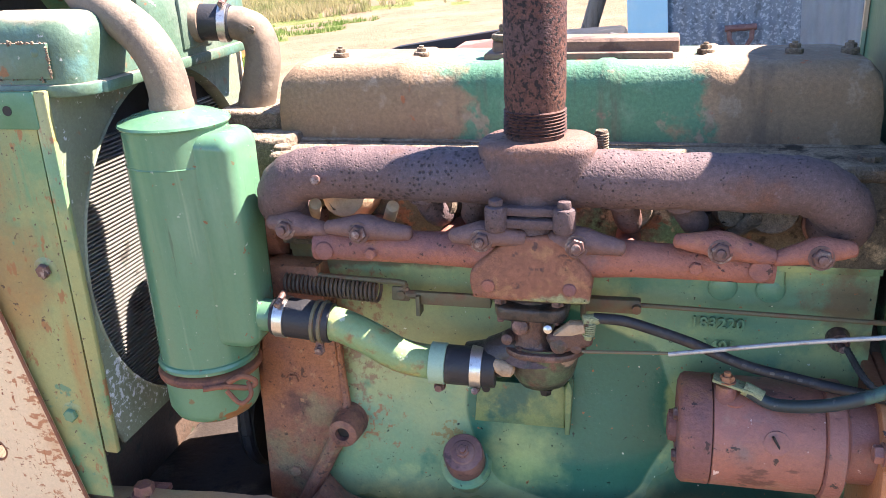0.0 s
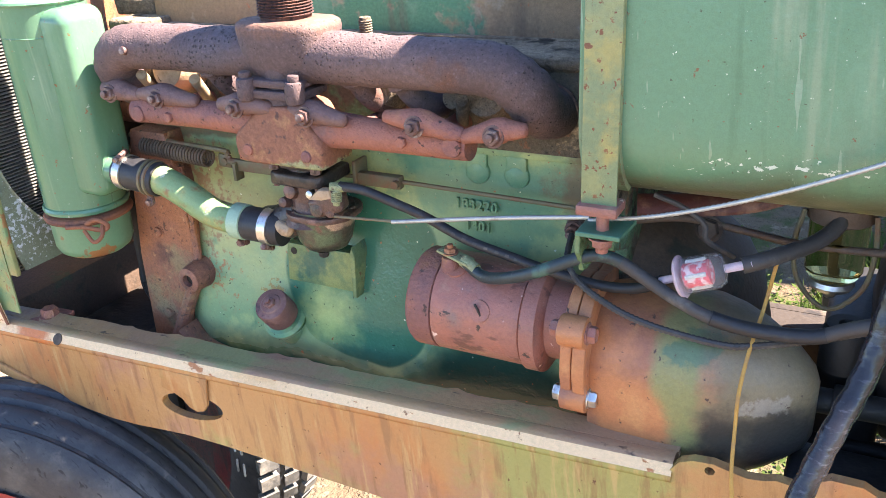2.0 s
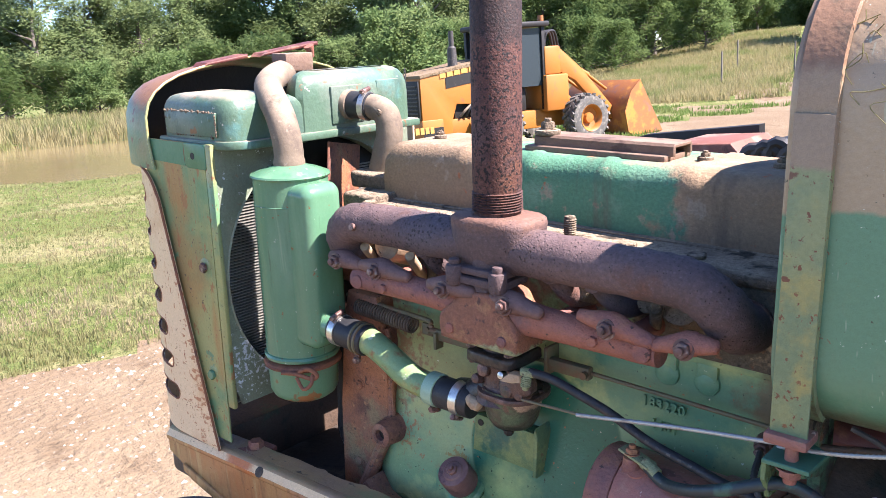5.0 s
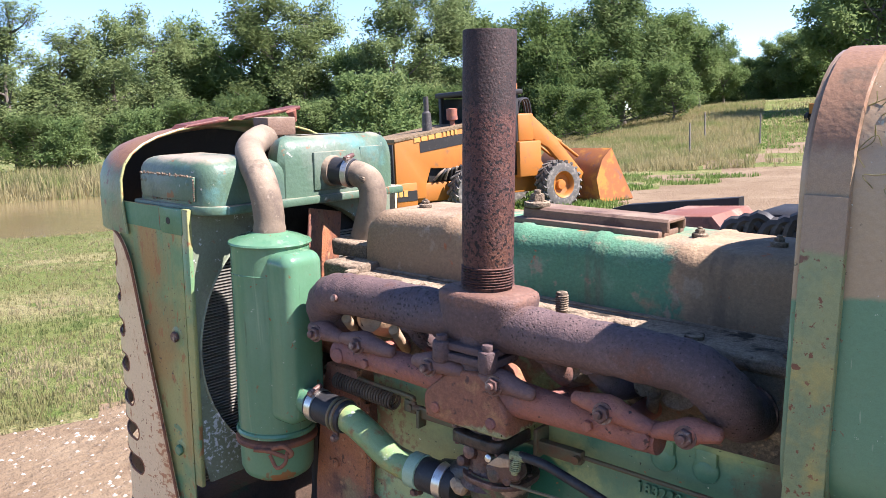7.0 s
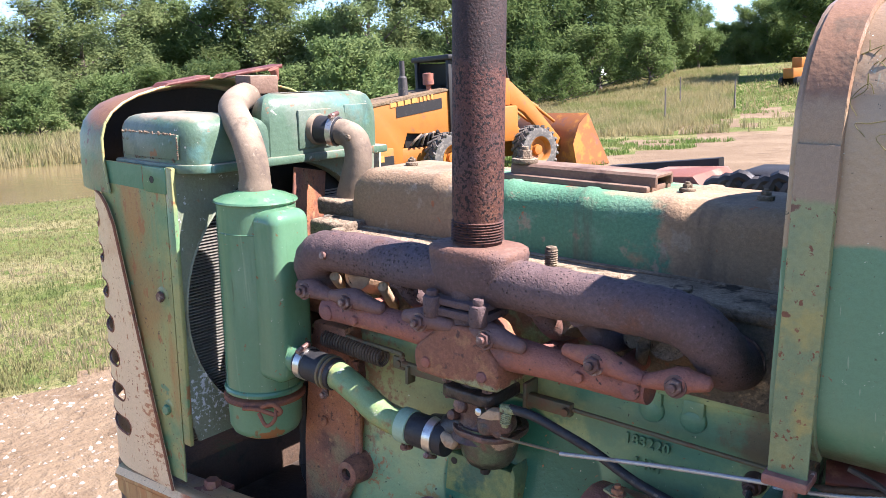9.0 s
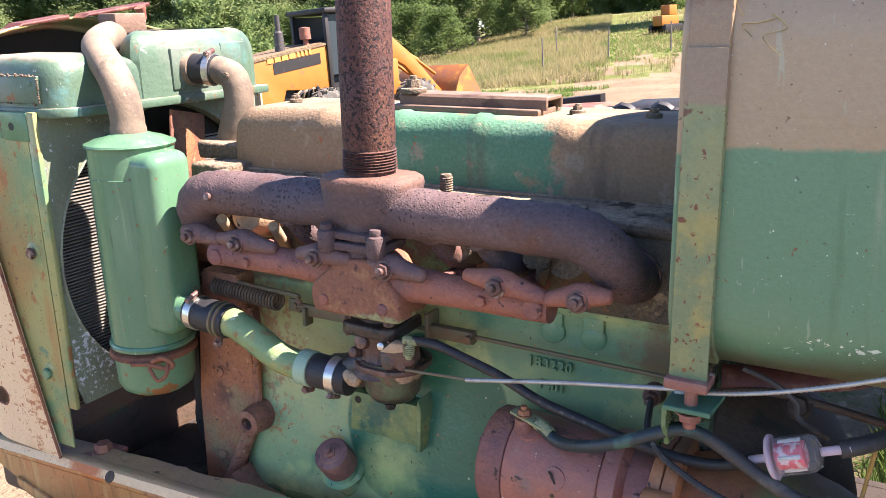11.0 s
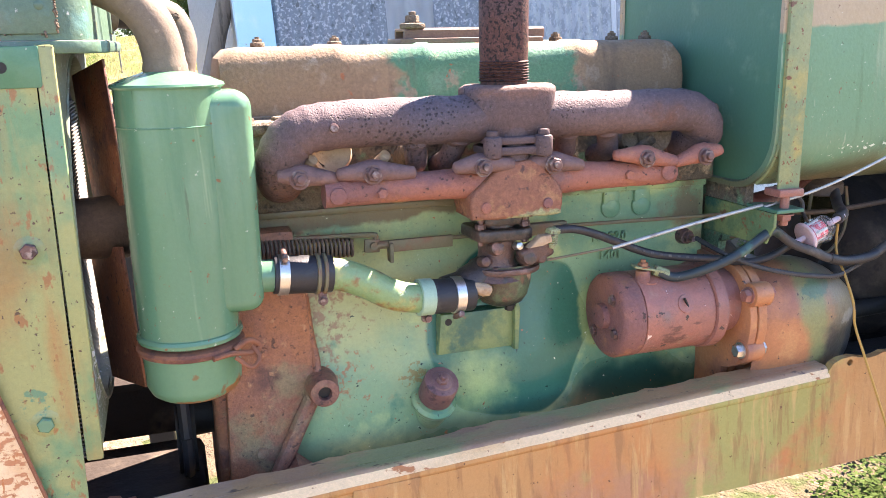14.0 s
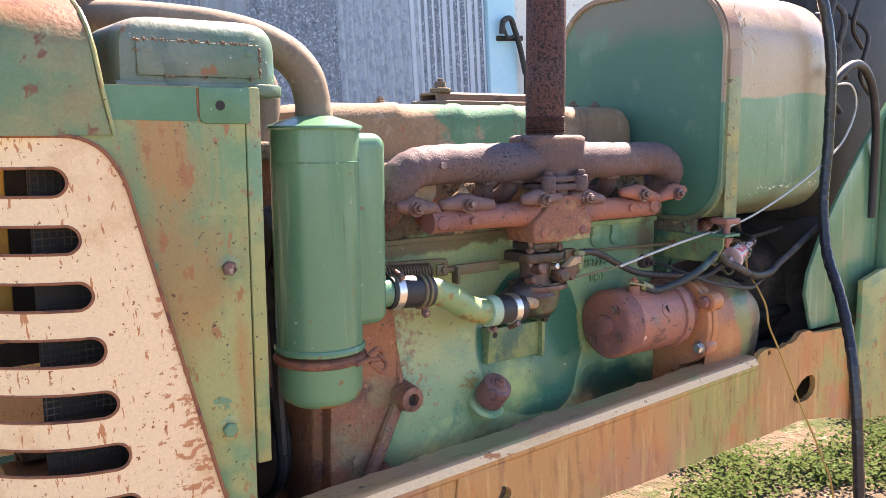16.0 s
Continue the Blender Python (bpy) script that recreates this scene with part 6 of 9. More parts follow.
# ---- fuel tank ----
def fuel_tank():
    t = thing("fuel_tank", (0.52, 1.17, -0.41), "faded green fuel tank with a bleached dusty upper half", "fuel tank")
    sec = rounded(0.924, 1.42, -0.421, 0.082, [0.10, 0.10, 0.135, 0.135], 9)
    k = len(sec)
    bm = bmesh.new()
    rings = []
    for x in (0.318, 0.36, 0.42, 0.50, 0.58, 0.66, 0.705, 0.722, 0.728):
        s = 1.0 if x < 0.70 else (0.985 if x < 0.715 else (0.96 if x < 0.725 else 0.92))
        rings.append([bm.verts.new((x, 1.172 + (u - 1.172) * s, -0.163 + (v + 0.163) * s)) for u, v in sec])
    for a, b in zip(rings, rings[1:]):
        for i in range(k):
            bm.faces.new((a[i], a[(i + 1) % k], b[(i + 1) % k], b[i]))
    bm.faces.new(rings[-1])
    bmesh.ops.recalc_face_normals(bm, faces=bm.faces[:])
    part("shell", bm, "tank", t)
    bm = bmesh.new()
    rings = []
    for x, s in ((0.318, 1.0), (0.309, 1.012), (0.305, 1.008), (0.305, 0.975), (0.310, 0.965)):
        rings.append([bm.verts.new((x, 1.172 + (u - 1.172) * s, -0.163 + (v + 0.163) * s)) for u, v in sec])
    for a, b in zip(rings, rings[1:]):
        for i in range(k):
            bm.faces.new((a[i], a[(i + 1) % k], b[(i + 1) % k], b[i]))
    part("rolled_seam", bm, "tank", t)
    bm = bmesh.new()
    bm.faces.new([bm.verts.new((0.3115, 1.172 + (u - 1.172) * 0.97, -0.163 + (v + 0.163) * 0.97)) for u, v in sec])
    bmesh.ops.inset_region(bm, faces=bm.faces[:], thickness=0.05, depth=0.006)
    bmesh.ops.recalc_face_normals(bm, faces=bm.faces[:])
    for f in bm.faces:
        if f.normal.x > 0:
            f.normal_flip()
    part("end_plate", bm, "tankend", t, "green end plate with its shade put into the colour")
    # strap over the tank
    s = thing("tank_strap", (0.334, 0.93, -0.41), "steel tank strap with peeling yellow-green paint and rust", "strap")
    bm = bmesh.new()
    ring = lambda q, e: [((1.172 + (u - 1.172) * (1 + e)), (-0.163 + (v + 0.163) * (1 + e))) for u, v in q]
    outer = ring(sec, 0.022)
    inner = ring(sec, 0.004)
    keep = [i for i, (u, v) in enumerate(sec) if not (v < -0.35 and u > 0.985)]
    order = sorted(keep, key=lambda i: (i - keep[0]) % k)
    start = next(i for i in range(k) if i in keep and (i - 1) % k not in keep)
    order = [(start + j) % k for j in range(k) if (start + j) % k in keep]
    prof = []
    for i in order:
        prof.append([bm.verts.new((0.311, *inner[i])), bm.verts.new((0.3125, *outer[i])), bm.verts.new((0.352, *outer[i])), bm.verts.new((0.3535, *inner[i]))])
    for a, b in zip(prof, prof[1:]):
        for j in range(3):
            bm.faces.new((a[j], b[j], b[j + 1], a[j + 1]))
    bmesh.ops.recalc_face_normals(bm, faces=bm.faces[:])
    part("band", bm, "strap", s)
    bm = bmesh.new()
    box(bm, 0.3115, 0.353, 0.9145, 0.9190, -0.415, -0.060, 0.0015)
    part("band_end", bm, "strap", s)
    bm = bmesh.new()
    box(bm, 0.308, 0.356, 0.905, 0.945, -0.425, -0.412, 0.003)
    part("end_bar", bm, "starter", s, "rusty cross bar at the strap end")
    bm = bmesh.new()
    cyl(bm, (0.335, 0.925, -0.475), (0.335, 0.925, -0.412), 0.0075, seg=14, bevel=0.001)
    hexhead(bm, (0.335, 0.925, -0.455), (0, 0, -1), 0.013, 0.012)
    part("tension_bolt", bm, "starter", s, "rusty tension bolt")
    w = thing("dry_grass_wisp", (0.39, 0.95, 0.03), "wisps of dry grass and cobweb caught on the tank top", "dry grass")
    rng = random.Random(8)
    for k in range(7):
        x, z = 0.37 + rng.uniform(-0.012, 0.05), rng.uniform(-0.045, 0.035)
        y = 0.921 if z < -0.055 else 0.921 + 0.135 * (1 - math.sqrt(max(0.0, 1 - ((z + 0.053) / 0.135) ** 2)))
        pts = [Vector((x, y - 0.001, z))]
        for _ in range(3):
            pts.append(pts[-1] + Vector((rng.uniform(-0.022, 0.022), rng.uniform(-0.004, 0.0), rng.uniform(-0.022, 0.014))))
        bm = bmesh.new()
        sweep(bm, spline(pts, 4), 0.0005, 5)
        part("strand", bm, "straw", w)
    # bracket under it
    b = thing("cable_bracket", (0.335, 0.96, -0.45), "bent green steel angle bracket holding the cables", "bracket")
    bm = bmesh.new()
    prism(bm, [(0.308, 0.908), (0.360, 0.908), (0.364, 0.965), (0.33, 0.985), (0.308, 0.985)], "z", -0.452, -0.446, 0.001, 1)
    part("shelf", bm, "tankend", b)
    bm = bmesh.new()
    prism(bm, [(0.912, -0.452), (1.10, -0.452), (1.10, -0.512), (0.985, -0.510), (0.950, -0.508), (0.93, -0.505), (0.920, -0.485), (0.912, -0.475)], "x", 0.306, 0.312, 0.001, 1)
    part("web", bm, "block_wet", b, "green bracket web with rust patches")
    bm = bmesh.new()
    prism(bm, [(0.995, -0.405), (1.42, -0.405), (1.42, -0.62), (1.075, -0.62), (1.06, -0.53), (0.995, -0.505)], "x", 0.312, 0.330, 0.003)
    part("rear_wall", bm, "headgrime", b, "grimy wall below the tank")
    bm = bmesh.new()
    hexhead(bm, (0.43, 1.07, -0.49), (0, -1, 0.3), 0.014, 0.016)
    part("bolt", bm, "greasy", b)


# ---- radiator, panel, grille, cowl ----
def radiator():
    t = thing("radiator", (-0.80, 1.18, -0.78), "radiator with dusty fins behind a grey-green shroud", "radiator")
    bm = bmesh.new()
    box(bm, -0.84, -0.765, 0.926, 1.43, -0.705, -0.18, 0.004)
    part("core", bm, "black", t)
    for k in range(74):
        z = -0.695 + 0.006 * k
        bm = bmesh.new()
        box(bm, -0.766, -0.757, 0.925, 1.41, z, z + 0.0021)
        part("fin", bm, "fin", t, smooth=0)
    # shroud with round opening
    bm = bmesh.new()
    cy, cz, n = 1.186, -0.440, 48
    inner, outer = [], []
    for i in range(n):
        a = 2 * math.pi * i / n
        d = (math.cos(a), math.sin(a))
        inner.append((cy + 0.262 * d[0], cz + 0.262 * d[1]))
        s = min((((1.44 if d[0] > 0 else 0.9205) - cy) / d[0]) if abs(d[0]) > 1e-6 else 9, (((-0.165 if d[1] > 0 else -0.692) - cz) / d[1]) if abs(d[1]) > 1e-6 else 9)
        outer.append((cy + s * d[0], cz + s * d[1]))
    for x, flip in ((-0.737, False), (-0.741, True)):
        A = [bm.verts.new((x, *p)) for p in inner]
        B = [bm.verts.new((x, *p)) for p in outer]
        for i in range(n):
            q = (A[i], B[i], B[(i + 1) % n], A[(i + 1) % n])
            bm.faces.new(q[::-1] if flip else q)
    part("shroud", bm, "shroud", t)
    bm = bmesh.new()
    lathe_safe(bm, (-0.76, cy, cz), (1, 0, 0), [(0, 0.262), (0.024, 0.262), (0.026, 0.259), (0.0, 0.258)], 48, caps=False)
    part("shroud_ring", bm, "shroud", t)
    # top tank: near box and taller far box, one casting
    def shell(out, z0, z1, name):
        """A pressed tank: outline in plan, rounded over at the top."""
        bm = bmesh.new()
        cx_ = sum(u for u, _ in out) / len(out)
        cy_ = sum(v for _, v in out) / len(out)
        wx = max(u for u, _ in out) - min(u for u, _ in out)
        wy = max(v for _, v in out) - min(v for _, v in out)
        rings = []
        for h, ins in ((0.0, 0.0), (0.55, 0.001), (0.70, 0.003), (0.82, 0.008), (0.91, 0.016), (0.965, 0.027), (0.99, 0.038), (1.0, 0.055)):
            rings.append([bm.verts.new((cx_ + (u - cx_) * (1 - 2 * ins / wx), cy_ + (v - cy_) * (1 - 2 * ins / wy), z0 + (z1 - z0) * h)) for u, v in out])
        m = len(out)
        for a, b in zip(rings, rings[1:]):
            for i in range(m):
                bm.faces.new((a[i], a[(i + 1) % m], b[(i + 1) % m], b[i]))
        bm.faces.new(rings[-1])
        bm.faces.new(rings[0][::-1])
        bmesh.ops.recalc_face_normals(bm, faces=bm.faces[:])
        dented(bm, 0.0015, 12)
        return part(name, bm, "topsteel", t)
    shell([(-0.918, 1.10), (-0.918, 0.945), (-0.912, 0.932), (-0.898, 0.926), (-0.735, 0.926), (-0.716, 0.930), (-0.702, 0.939), (-0.694, 0.952), (-0.691, 0.970), (-0.690, 1.10)], -0.160, -0.076, "near_tank")
    shell([(-0.775, 1.405), (-0.775, 1.13), (-0.76, 1.115), (-0.74, 1.102), (-0.715, 1.092), (-0.70, 1.09), (-0.688, 1.10), (-0.682, 1.125), (-0.682, 1.375), (-0.69, 1.395), (-0.70, 1.405)], -0.165, -0.042, "top_tank")
    bm = bmesh.new()
    box(bm, -0.90, -0.676, 0.96, 1.42, -0.176, -0.160, 0.004)
    prism(bm, [(-0.92, 1.1), (-0.92, 0.921), (-0.735, 0.921), (-0.712, 0.924), (-0.694, 0.934), (-0.684, 0.952), (-0.680, 1.1)], "z", -0.176, -0.160, 0.003)
    part("tank_lip", bm, "topsteel", t)
    # side cover plate with caked dirt along its edges
    bm = bmesh.new()
    box(bm, -0.893, -0.728, 0.9225, 0.929, -0.153, -0.108, 0.0015)
    dented(bm, 0.0008, 30)
    plate = part("side_plate", bm, "topsteel", t)
    bm = bmesh.new()
    rng = random.Random(31)
    for _ in range(90):
        u = rng.random()
        x, z = (-0.893 + 0.165 * rng.random(), -0.108) if u < 0.6 else ((-0.893 + 0.165 * rng.random(), -0.153) if u < 0.72 else (rng.choice((-0.893, -0.728, -0.728)), -0.153 + 0.045 * rng.random()))
        q = rng.uniform(0.001, 0.0032)
        obox(bm, (x, 0.9232, z), (q * rng.uniform(1, 3), q, q), (rng.uniform(0, 90), rng.uniform(0, 90), 0), q * 0.2)
    crumbs = part("caked_dirt", bm, "grime", plate, "dry dirt caked along the edges")
    tagged(crumbs, "dry dirt caked along the edges", kind="stuff")
    for x in (-0.880, -0.745):
        bm = bmesh.new()
        lathe(bm, (x, 0.9225, -0.120), (0, -1, 0), [(0, 0.0055), (0.0012, 0.004), (0.0016, 0.0005)], 14)
        part("rivet", bm, "topsteel", plate)
    bm = bmesh.new()
    box(bm, -0.686, -0.678, 1.165, 1.255, -0.150, -0.075, 0.003)
    part("outlet_flange", bm, "topsteel", t)
    bm = bmesh.new()
    box(bm, -0.688, -0.682, 1.295, 1.365, -0.125, -0.070, 0.003)
    part("name_plate", bm, "topsteel", t, "weathered blank data plate")
    # water hose and elbow to the head
    h = thing("radiator_hose", (-0.62, 1.2, -0.12), "black radiator hose clamped to a grey cast elbow", "hose")
    bm = bmesh.new()
    cyl(bm, (-0.690, 1.210, -0.113), (-0.628, 1.224, -0.117), 0.0275, seg=28, bevel=0.002)
    part("sleeve", bm, "hose", h)
    clampband(h, (-0.638, 1.2218, -0.1165), (0.062, 0.014, -0.004), 0.0276, 0.013, (0, -0.2, 1))
    bm = bmesh.new()
    cyl(bm, (-0.696, 1.209, -0.113), (-0.672, 1.214, -0.114), 0.031, seg=28, bevel=0.002)
    part("neck", bm, "pipe", h)
    e = thing("water_elbow", (-0.60, 1.22, -0.26), "sandy grey cast thermostat elbow", "pipe elbow")
    bm = bmesh.new()
    pts = spline([(-0.640, 1.221, -0.117), (-0.620, 1.226, -0.118), (-0.594, 1.230, -0.130), (-0.584, 1.230, -0.160), (-0.590, 1.226, -0.200), (-0.604, 1.222, -0.25)], 6)
    sweep(bm, pts, [0.0245 + 0.004 * (i / (len(pts) - 1)) for i in range(len(pts))], 24)
    dented(bm, 0.0012, 60)
    part("elbow", bm, "pipe", e)
    bm = bmesh.new()
    cyl(bm, (-0.588, 1.208, -0.126), (-0.586, 1.200, -0.125), 0.006, seg=12, bevel=0.001)
    part("plug", bm, "grime", e)
    bm = bmesh.new()
    prism(bm, rounded(-0.645, -0.535, 1.165, 1.275, 0.02), "z", -0.272, -0.242, 0.006, 3)
    dented(bm, 0.003, 40)
    part("base_flange", bm, "grime", e)
    bm = bmesh.new()
    prism(bm, rounded(-0.60, -0.50, 1.10, 1.30, 0.02), "z", -0.42, -0.268, 0.008, 3)
    dented(bm, 0.003, 30)
    part("outlet_casting", bm, "grime", e, "dust-caked casting below the elbow")


def side_panel():
    t = thing("side_panel", (-0.84, 0.915, -0.80), "faded olive-green side sheet with rust stains and two bolts", "panel")
    bm = bmesh.new()
    prism(bm, [(-0.985, -0.166), (-0.757, -0.166), (-0.759, -0.775), (-0.83, -0.775)], "y", 0.9125, 0.9155)
    part("sheet", bm, "panel", t, smooth=0)
    bm = bmesh.new()
    box(bm, -0.7555, -0.734, 0.911, 0.921, -0.695, -0.165, 0.003)
    dented(bm, 0.001, 20)
    part("edge_channel", bm, "panel", t, "worn olive edge channel")
    bm = bmesh.new()
    prism(bm, [(-0.942, -0.167), (-0.823, -0.167), (-0.822, -0.211), (-0.936, -0.2085)], "y", 0.9115, 0.9125)
    part("top_band", bm, "bandgreen", t, "unfaded dark green band")
    bm = bmesh.new()
    prism(bm, rounded(-0.820, -0.750, -0.214, -0.166, [0.010, 0.004, 0.002, 0.002]), "y", 0.9095, 0.9124, 0.0015, 2)
    flap = part("top_lip", bm, "bandgreen", t, "dark green folded top lip")
    bm = bmesh.new()
    cyl(bm, (-0.792, 0.9090, -0.190), (-0.792, 0.9097, -0.190), 0.0066, seg=18)
    part("hole", bm, "black", flap, "round black hole")
    bm = bmesh.new()
    sweep(bm, [(-0.8212, 0.9118, -0.168), (-0.8215, 0.9115, -0.190), (-0.8205, 0.9118, -0.205)], 0.0016, 6)
    part("rust_seam", bm, "rustedge", flap, "rusty seam along the lip")
    for x, z, m in ((-0.789, -0.408, "bolt"), (-0.797, -0.634, "green")):
        bm = bmesh.new()
        lathe(bm, (x, 0.9128, z), (0, -1, 0), [(0, 0.019), (0.0015, 0.016), (0.002, 0.001)], 24)
        w = part("washer", bm, "panel", t)
        bm = bmesh.new()
        hexhead(bm, (x, 0.9108, z), (0, -1, 0), 0.0105, 0.008, washer=False)
        part("bolt", bm, m, w)


def grille():
    t = thing("grille", (-1.05, 1.18, -0.80), "cream-pink slotted steel grille peeling to rust", "grille")
    # outline on the side, wrapped forward round the nose
    def place(s, z, out=0.0):
        """s: distance forward from the rear edge line; the sheet bends inwards towards the nose."""
        r = 0.20
        flat = 0.125
        if s <= flat:
            return Vector((-0.80 - s, 0.904 - out, z))
        a = min((s - flat) / r, math.pi / 2)
        rest = max(0.0, (s - flat) - r * math.pi / 2)
        return Vector((-0.80 - flat - r * math.sin(a) - out * math.sin(a), 0.904 + r * (1 - math.cos(a)) + rest - out * math.cos(a), z))
    edge = lambda z: 0.126 + (z + 0.268) * 0.2526 if z < -0.268 else 0.126
    begin = lambda z: 0.188 + (z + 0.282) * 0.155
    z0, z1, smax, h = -0.80, -0.229, 0.70, 0.0175
    slots = [-0.284 - 0.0705 * k for k in range(7)]
    zs = {z0, z0 + 0.02} | {z1 - 0.065 * q * q for q in (0, 0.08, 0.16, 0.25, 0.35, 0.45, 0.55, 0.65, 0.75, 0.88)}
    for zc in slots:
        zs |= {zc + h * q for q in (-1.0, -0.92, -0.75, -0.45, 0.0, 0.45, 0.75, 0.92, 1.0)}
    zs = sorted(z for z in zs if z0 <= z <= z1)
    near, far = 8, 54
    bm = bmesh.new()
    grid = []
    for z in zs:
        start = edge(z)
        d = z1 - z
        if d < 0.065:
            start += 0.065 - math.sqrt(max(0, 0.065 ** 2 - (0.065 - d) ** 2))
        a = begin(z) + h
        for zc in slots:
            if abs(z - zc) < h:
                a = begin(z) + h - math.sqrt(h * h - (z - zc) ** 2)
        span = [start + (a - start) * j / near for j in range(near)] + [a + (smax - a) * j / far for j in range(far + 1)]
        grid.append([bm.verts.new(place(s, z)) for s in span])
    for i in range(len(zs) - 1):
        mid = (zs[i] + zs[i + 1]) / 2
        slot = any(abs(mid - zc) < h for zc in slots)
        for j in range(near + far):
            if not (slot and near <= j < near + far - 6):
                bm.faces.new((grid[i][j], grid[i][j + 1], grid[i + 1][j + 1], grid[i + 1][j]))
    bmesh.ops.delete(bm, geom=[v for v in bm.verts if not v.link_faces], context="VERTS")
    bmesh.ops.solidify(bm, geom=bm.faces[:], thickness=-0.004)
    part("sheet", bm, "grille", t)
    bm = bmesh.new()
    pts = [place(edge(z) - 0.001, z, 0.001) for z in [z0 + (z1 - 0.065 - z0) * i / 20 for i in range(21)]]
    c = (0.126 + 0.065, z1 - 0.065)
    pts += [place(edge(c[1] + 0.065 * math.sin(a)) + 0.065 - 0.066 * math.cos(a), c[1] + 0.066 * math.sin(a), 0.001) for a in [math.pi / 2 * i / 10 for i in range(11)]]
    pts += [place(c[0] + (smax - c[0]) * i / 20, z1 + 0.001, 0.001) for i in range(1, 21)]
    sweep(bm, pts, 0.0026, 8)
    part("rusty_edge", bm, "rustedge", t, "bare rusted edge")
    for zc in slots:
        bm = bmesh.new()
        e = begin(zc) + h
        run = [e + 0.30 * (1 - i / 14) for i in range(15)]
        pts = [place(s, zc - h, -0.001) for s in run] + [place(e - h * math.sin(a), zc - h * math.cos(a), -0.001) for a in [math.pi * i / 12 for i in range(1, 12)]] + [place(s, zc + h, -0.001) for s in run[::-1]]
        sweep(bm, pts, 0.0022, 6)
        dented(bm, 0.0006, 90)
        part("slot_edge", bm, "rustedge", t)
    bm = bmesh.new()
    box(bm, -1.10, -0.74, 1.462, 1.468, -0.80, -0.17, 0.002)
    box(bm, -1.124, -1.118, 1.20, 1.46, -0.80, -0.17, 0.002)
    part("far_sheet", bm, "grille", t)
    # dark screen seen through the slots
    s = thing("grille_screen", (-0.95, 1.18, -0.75), "black wire screen behind the grille slots", "screen")
    bm = bmesh.new()
    box(bm, -0.885, -0.880, 0.93, 1.43, -0.75, -0.19)
    part("backing", bm, "black", s)
    bm = bmesh.new()
    box(bm, -1.02, -0.886, 0.972, 0.975, -0.75, -0.19)
    part("side_sheet", bm, "black", s)
    bm = bmesh.new()
    box(bm, -1.12, -0.886, 1.15, 1.155, -0.56, -0.19)
    part("baffle", bm, "black", s)
    bm = bmesh.new()
    for k in range(60):
        z = -0.745 + 0.0088 * k
        box(bm, -1.02, -0.886, 0.969, 0.970, z, z + 0.0018)
    for k in range(16):
        x = -1.018 + 0.0088 * k
        box(bm, x, x + 0.0014, 0.968, 0.969, -0.75, -0.19)
    part("mesh", bm, "greasy", s, smooth=0)
    b = thing("support_bar", (-1.05, 1.05, -0.50), "ochre painted upright bar behind the grille", "bar")
    bm = bmesh.new()
    box(bm, -1.085, -1.035, 1.04, 1.07, -0.50, -0.20, 0.003)
    part("bar", bm, "ochre", b)


